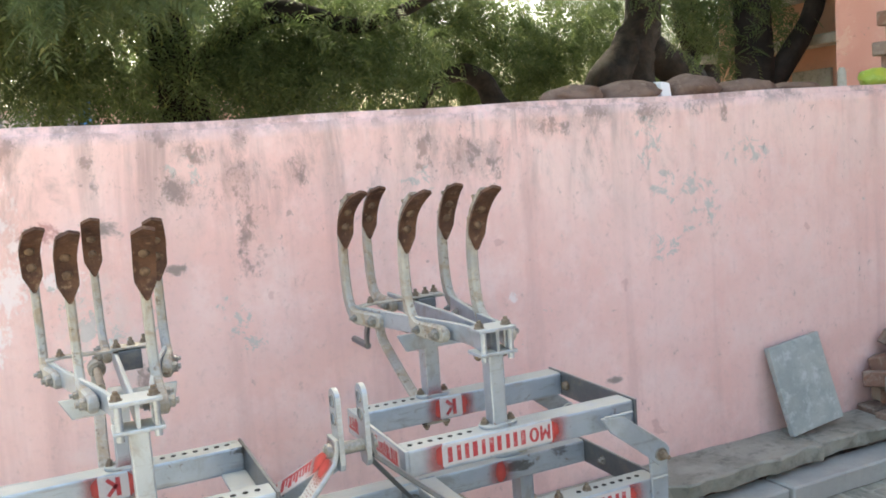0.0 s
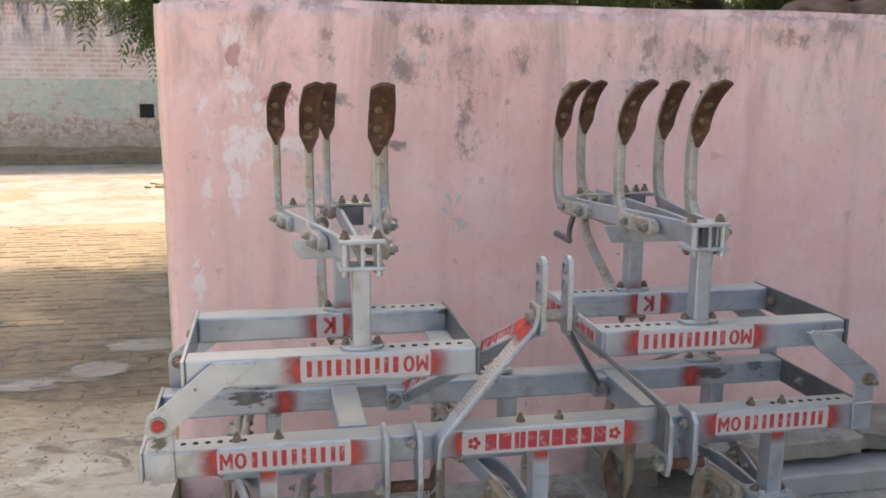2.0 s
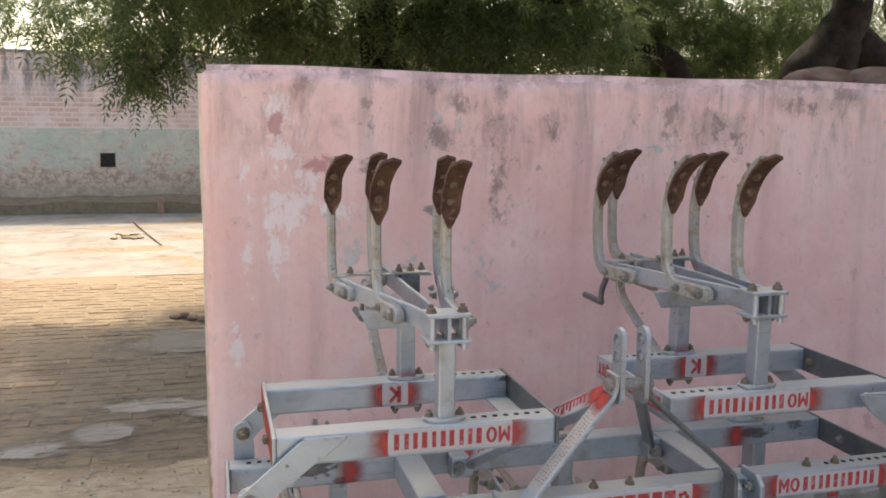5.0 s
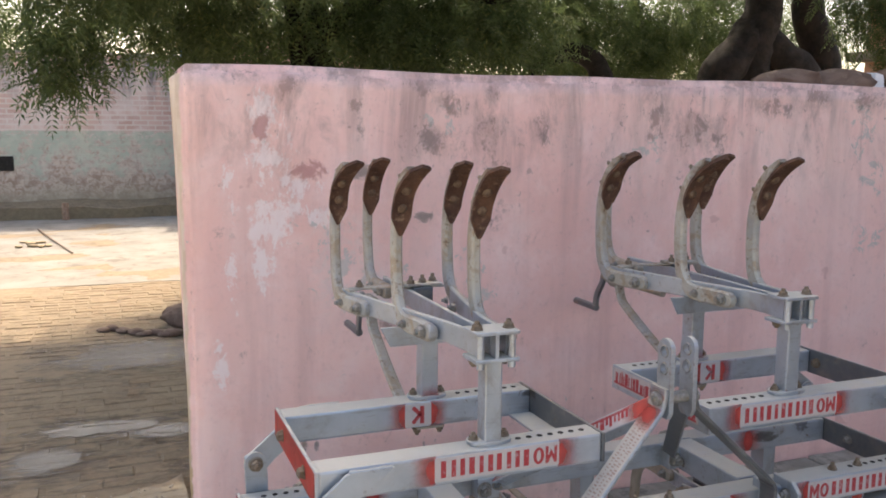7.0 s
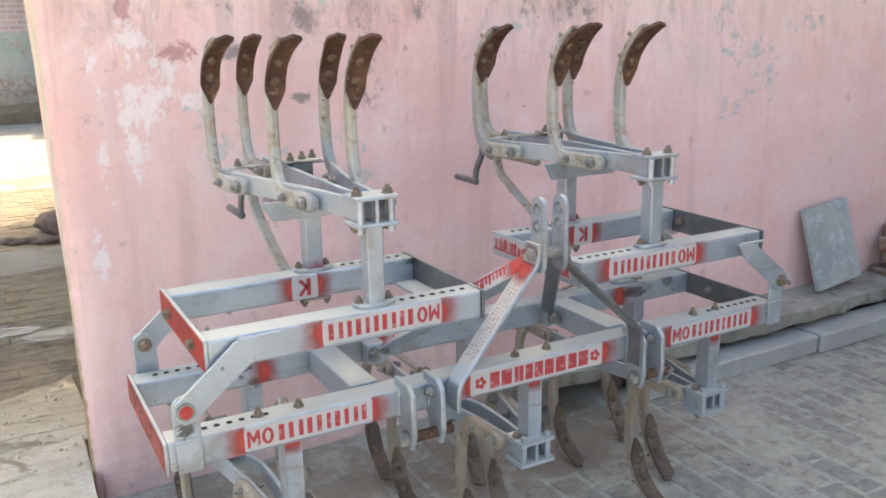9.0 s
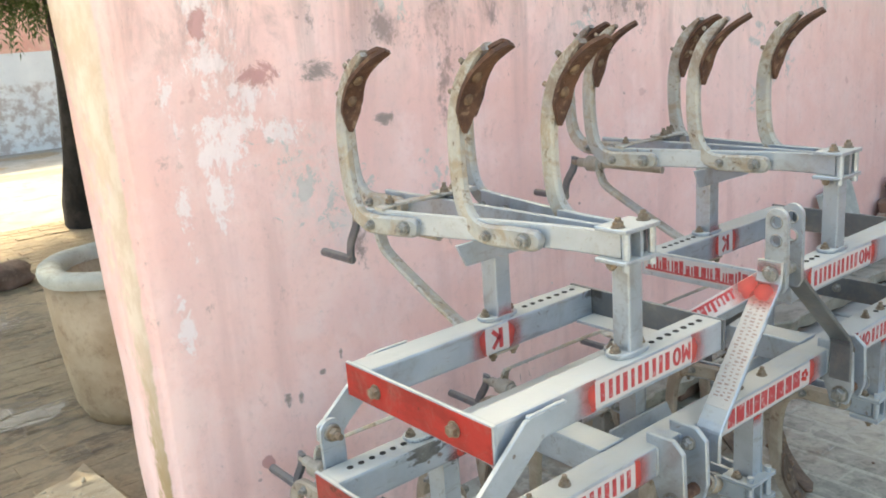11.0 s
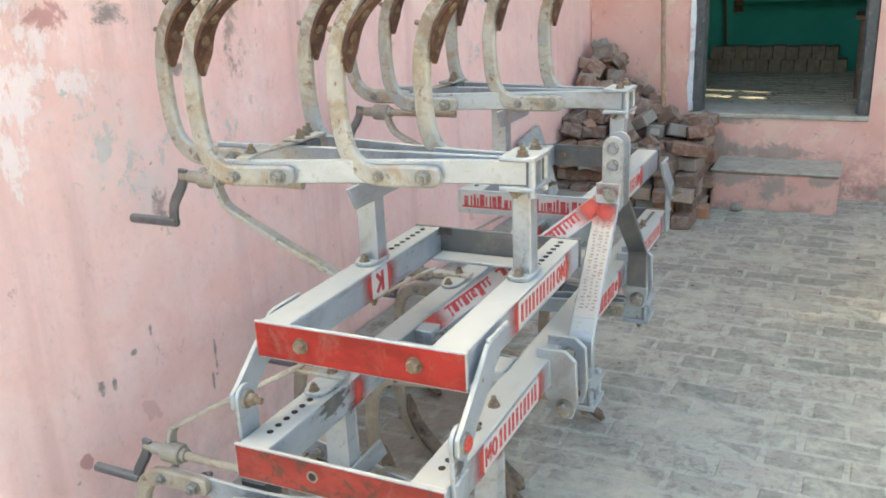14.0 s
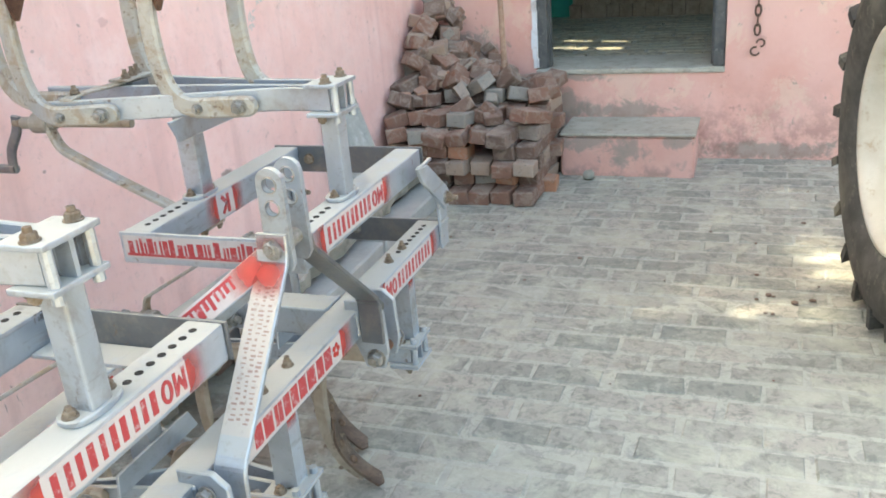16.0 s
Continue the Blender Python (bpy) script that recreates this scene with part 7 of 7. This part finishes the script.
tree("neem tree with hanging leafy twigs close behind the wall",
     [([(4.86, 1.7, 0.0), (4.86, 1.65, 1.6), (4.90, 1.7, 2.4), (4.95, 1.9, 3.4)], (0.15, 0.11)), ([(4.9, 1.65, 1.75), (5.12, 1.55, 2.05), (5.24, 1.45, 2.4), (5.30, 1.3, 3.2)], (0.09, 0.055))],
     [((4.75, 1.75, 2.35), (0.30, 0.3, 0.45), 50), ((4.5, 1.8, 2.55), (0.35, 0.3, 0.35), 40), ((5.05, 1.75, 2.45), (0.25, 0.25, 0.35), 30), ((4.5, 1.9, 3.9), (1.1, 1.2, 0.8), 420)], 3, 7, 0.15)
tree("spreading neem tree behind the middle of the wall",
     [([(1.6, 5.6, 0.0), (1.7, 5.5, 1.6), (1.5, 5.3, 3.0), (1.4, 5.2, 4.6)], (0.28, 0.15)),
      ([(1.6, 5.4, 2.3), (2.4, 5.0, 2.9), (3.2, 4.8, 2.75), (3.9, 4.7, 3.0)], (0.12, 0.05)),
      ([(1.6, 5.3, 2.6), (0.8, 4.4, 3.3), (0.2, 3.2, 3.1), (0.0, 2.2, 2.9)], (0.12, 0.04))],
     [((1.6, 5.6, 2.9), (1.9, 1.2, 1.1), 520), ((0.6, 3.4, 3.3), (1.3, 1.2, 0.75), 330), ((3.0, 5.2, 2.6), (1.2, 0.8, 0.7), 220), ((1.4, 4.4, 4.6), (2.6, 2.2, 0.9), 260), ((3.2, 3.2, 4.6), (1.8, 1.6, 0.7), 300)], 4)
# the highest ovals are unseen, added to keep the sun off the near yard
tree("neem branches that hang over the yard and the wall end, with added unseen leaves above",
     [([(-5.4, 8.6, 0.0), (-5.2, 8.4, 2.0), (-4.4, 7.6, 3.6), (-3.0, 6.2, 4.6)], (0.3, 0.12)),
      ([(-3.4, 6.6, 4.3), (-2.0, 5.4, 3.9), (-0.9, 4.2, 3.2), (-0.5, 3.6, 2.7)], (0.1, 0.03))],
     [((-0.55, 4.6, 3.1), (1.0, 0.9, 0.5), 22), ((-0.7, 6.4, 5.3), (1.8, 1.4, 0.5), 260), ((-1.9, 5.2, 3.15), (1.3, 0.9, 0.5), 20), ((0.4, 4.9, 2.7), (1.0, 0.8, 0.6), 150), ((-0.2, 3.6, 2.75), (0.7, 0.6, 0.5), 80), ((-2.6, 6.6, 3.1), (1.6, 1.0, 0.7), 16), ((-0.3, 2.6, 4.2), (1.6, 1.4, 0.6), 260), ((-0.9, 5.0, 2.5), (0.45, 0.6, 0.35), 16), ((-1.5, 5.2, 3.5), (0.6, 0.6, 0.3), 20), ((-0.95, 4.6, 2.25), (0.3, 0.4, 0.25), 6), ((-0.45, 4.6, 2.15), (0.25, 0.4, 0.3), 26), ((-0.5, 4.6, 1.95), (0.12, 0.3, 0.2), 10), ((-1.3, 4.6, 2.5), (0.3, 0.4, 0.2), 4)], 5)
# FARLEAF's pale tone stands for the haze over this distance
tree("distant neem tree beyond the yard wall, its leaves paled for haze",
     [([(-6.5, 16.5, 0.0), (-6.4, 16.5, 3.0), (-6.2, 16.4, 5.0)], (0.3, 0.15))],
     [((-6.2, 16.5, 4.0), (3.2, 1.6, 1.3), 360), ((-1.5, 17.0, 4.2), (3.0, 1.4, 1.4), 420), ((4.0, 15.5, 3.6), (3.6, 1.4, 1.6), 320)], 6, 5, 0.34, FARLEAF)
# a spray of larger leaves that hangs close behind the coping
twig = thing("neem_twig", "spray of fresh yellow-green neem leaves hanging behind the wall", "branch")
bm = bmesh.new()
limb(bm, [(1.2, 3.6, 3.3), (0.95, 2.4, 2.9), (0.85, 1.6, 2.75), (0.8, 1.2, 2.55)], (0.03, 0.008), 6)
part("twig", bm, BARK, twig)
c = new("leaves", crown([((0.75, 1.25, 2.45), (0.35, 0.3, 0.22), 26), ((1.0, 1.9, 2.7), (0.45, 0.4, 0.25), 30), ((0.3, 1.9, 2.75), (0.4, 0.4, 0.22), 22)], 8, 9, 0.20))
c.parent = twig
tagged(c, "", "", "", "stuff")


# ---------- paving ----------
def paver(seed, l, w, h=0.05):
    bm = box(bmesh.new(), -w / 2, w / 2, -l / 2, l / 2, -h, 0)
    top = [e for e in bm.edges if all(v.co.z > -0.001 for v in e.verts)]
    bmesh.ops.bevel(bm, geom=top, offset=0.007, segments=1, affect="EDGES")
    for v in bm.verts:
        v.co += 0.006 * noise.noise_vector(v.co * 14 + Vector((seed * 2.3, seed, seed)))
    bmesh.ops.recalc_face_normals(bm, faces=bm.faces)
    return bm


def as_mesh(bm, material):
    me = bpy.data.meshes.new("brick")
    bm.to_mesh(me)
    bm.free()
    me.materials.append(material)
    return me


def lay(parent, material, rest_material, xs, ys, z, near, along_y=True, l=0.234, w=0.117, skip=None, seed=3, loose=1.0):
    """Courses of bricks: those in the near rectangle as objects of their own, the others joined."""
    r = random.Random(seed)
    forms = [as_mesh(paver(k + seed, l - 0.013, w - 0.013), material) for k in range(6)]
    tv = [np.array([v.co[:] for v in f.vertices]) for f in forms]
    tf = [[list(p.vertices) for p in f.polygons] for f in forms]
    V, F, n = [], [], 0
    c0, c1, s0, s1 = (*xs, *ys) if along_y else (*ys, *xs)
    for i in range(int((c1 - c0) / w)):
        for j in range(-1, int((s1 - s0) / l) + 1):
            c = c0 + (i + 0.5) * w
            s = s0 + (j + 0.5) * l + (l / 2 if i % 2 else 0) + r.uniform(-0.013, 0.013)
            if s - l / 2 < s0 or s + l / 2 > s1:
                continue
            x, y = (c, s) if along_y else (s, c)
            if skip and skip(x, y):
                continue
            k = r.randrange(6)
            m = pose(x, y, z + loose * r.uniform(-0.003, 0.0015), loose * r.uniform(-0.7, 0.7), loose * r.uniform(-0.7, 0.7), (0 if along_y else 90) + loose * r.uniform(-2.2, 2.2))
            if near[0] < x < near[1] and near[2] < y < near[3]:
                ob = new("brick", forms[k])
                ob.parent = parent
                ob.matrix_local = m
            else:
                a = np.array(m)
                V.append(tv[k] @ a[:3, :3].T + a[:3, 3])
                F += [[q + n for q in f] for f in tf[k]]
                n += len(tv[k])
    me = bpy.data.meshes.new("paving")
    me.from_pydata(np.concatenate(V).tolist(), [], F)
    me.materials.append(rest_material)
    ob = new("paving", me)
    ob.parent = parent
    tagged(ob, "", "", "", "stuff")


lay(floor, PAVE, PAVE_REST, (0.02, 4.70), (-6.6, -0.005), 0.0, (1.5, 3.3, -2.45, -0.35), True)
lay(yard, YARD, YARD_REST, (-4.6, 5.1), (0.64, 6.1), 0.052, (-1.9, 0.0, 0.6, 3.2), False, 0.234, 0.117, lambda x, y: x > 0.9 and y < 3.0 or noise.noise(Vector((x * 1.1, y * 1.1, 4.0))) > 0.30, 5, 1.5)
lay(room_floor, ROOMPAVE, ROOMPAVE_REST, (5.12, 7.2), (-2.6, 0.7), 0.494, (5.1, 5.9, -1.6, -0.7), True, 0.234, 0.117, None, 9)


# a pole and a stump far back in the yard
bm = bmesh.new()
limb(bm, [(-1.175, 11.0, 0.066), (-0.95, 9.8, 0.070), (-0.625, 8.25, 0.066)], [0.011, 0.008], 8)
tagged(link("pole", bm, DARKWOOD), "thin crooked wooden pole lying on the yard", "pole")
bm = bmesh.new()
limb(bm, [(-0.86, 12.40, 0.03), (-0.865, 12.40, 0.2), (-0.855, 12.40, 0.33)], [0.055, 0.045], 9)
tagged(link("tether_stump", bm, WOOD), "short worn wooden tether stump by the yard wall", "stump")


# ---------- water in the yard ----------
def puddle(x, y, rx, ry, seed):
    """A thin level sheet with a wavering rim; the film of water lies well inside it."""
    bm = bmesh.new()
    n = 48
    rim = []
    for k in range(n):
        c, s = math.cos(2 * math.pi * k / n), math.sin(2 * math.pi * k / n)
        q = max(abs(c), abs(s)) ** 0.7 / (1 - 0.03 * noise.noise(Vector((2 * c + seed, 2 * s, 0))))
        rim.append(bm.verts.new((x + rx * c / q, y + ry * s / q, 0.0575)))
    bm.faces.new(rim)
    structure("water", bm, WATER, "shallow dirty puddle on the muddy yard bricks", "puddle")


puddle(-0.50, 1.47, 0.82, 0.50, 0.6)
puddle(-0.12, 3.18, 0.66, 0.54, 3.3)
puddle(-1.50, 2.30, 0.48, 0.26, 6.0)
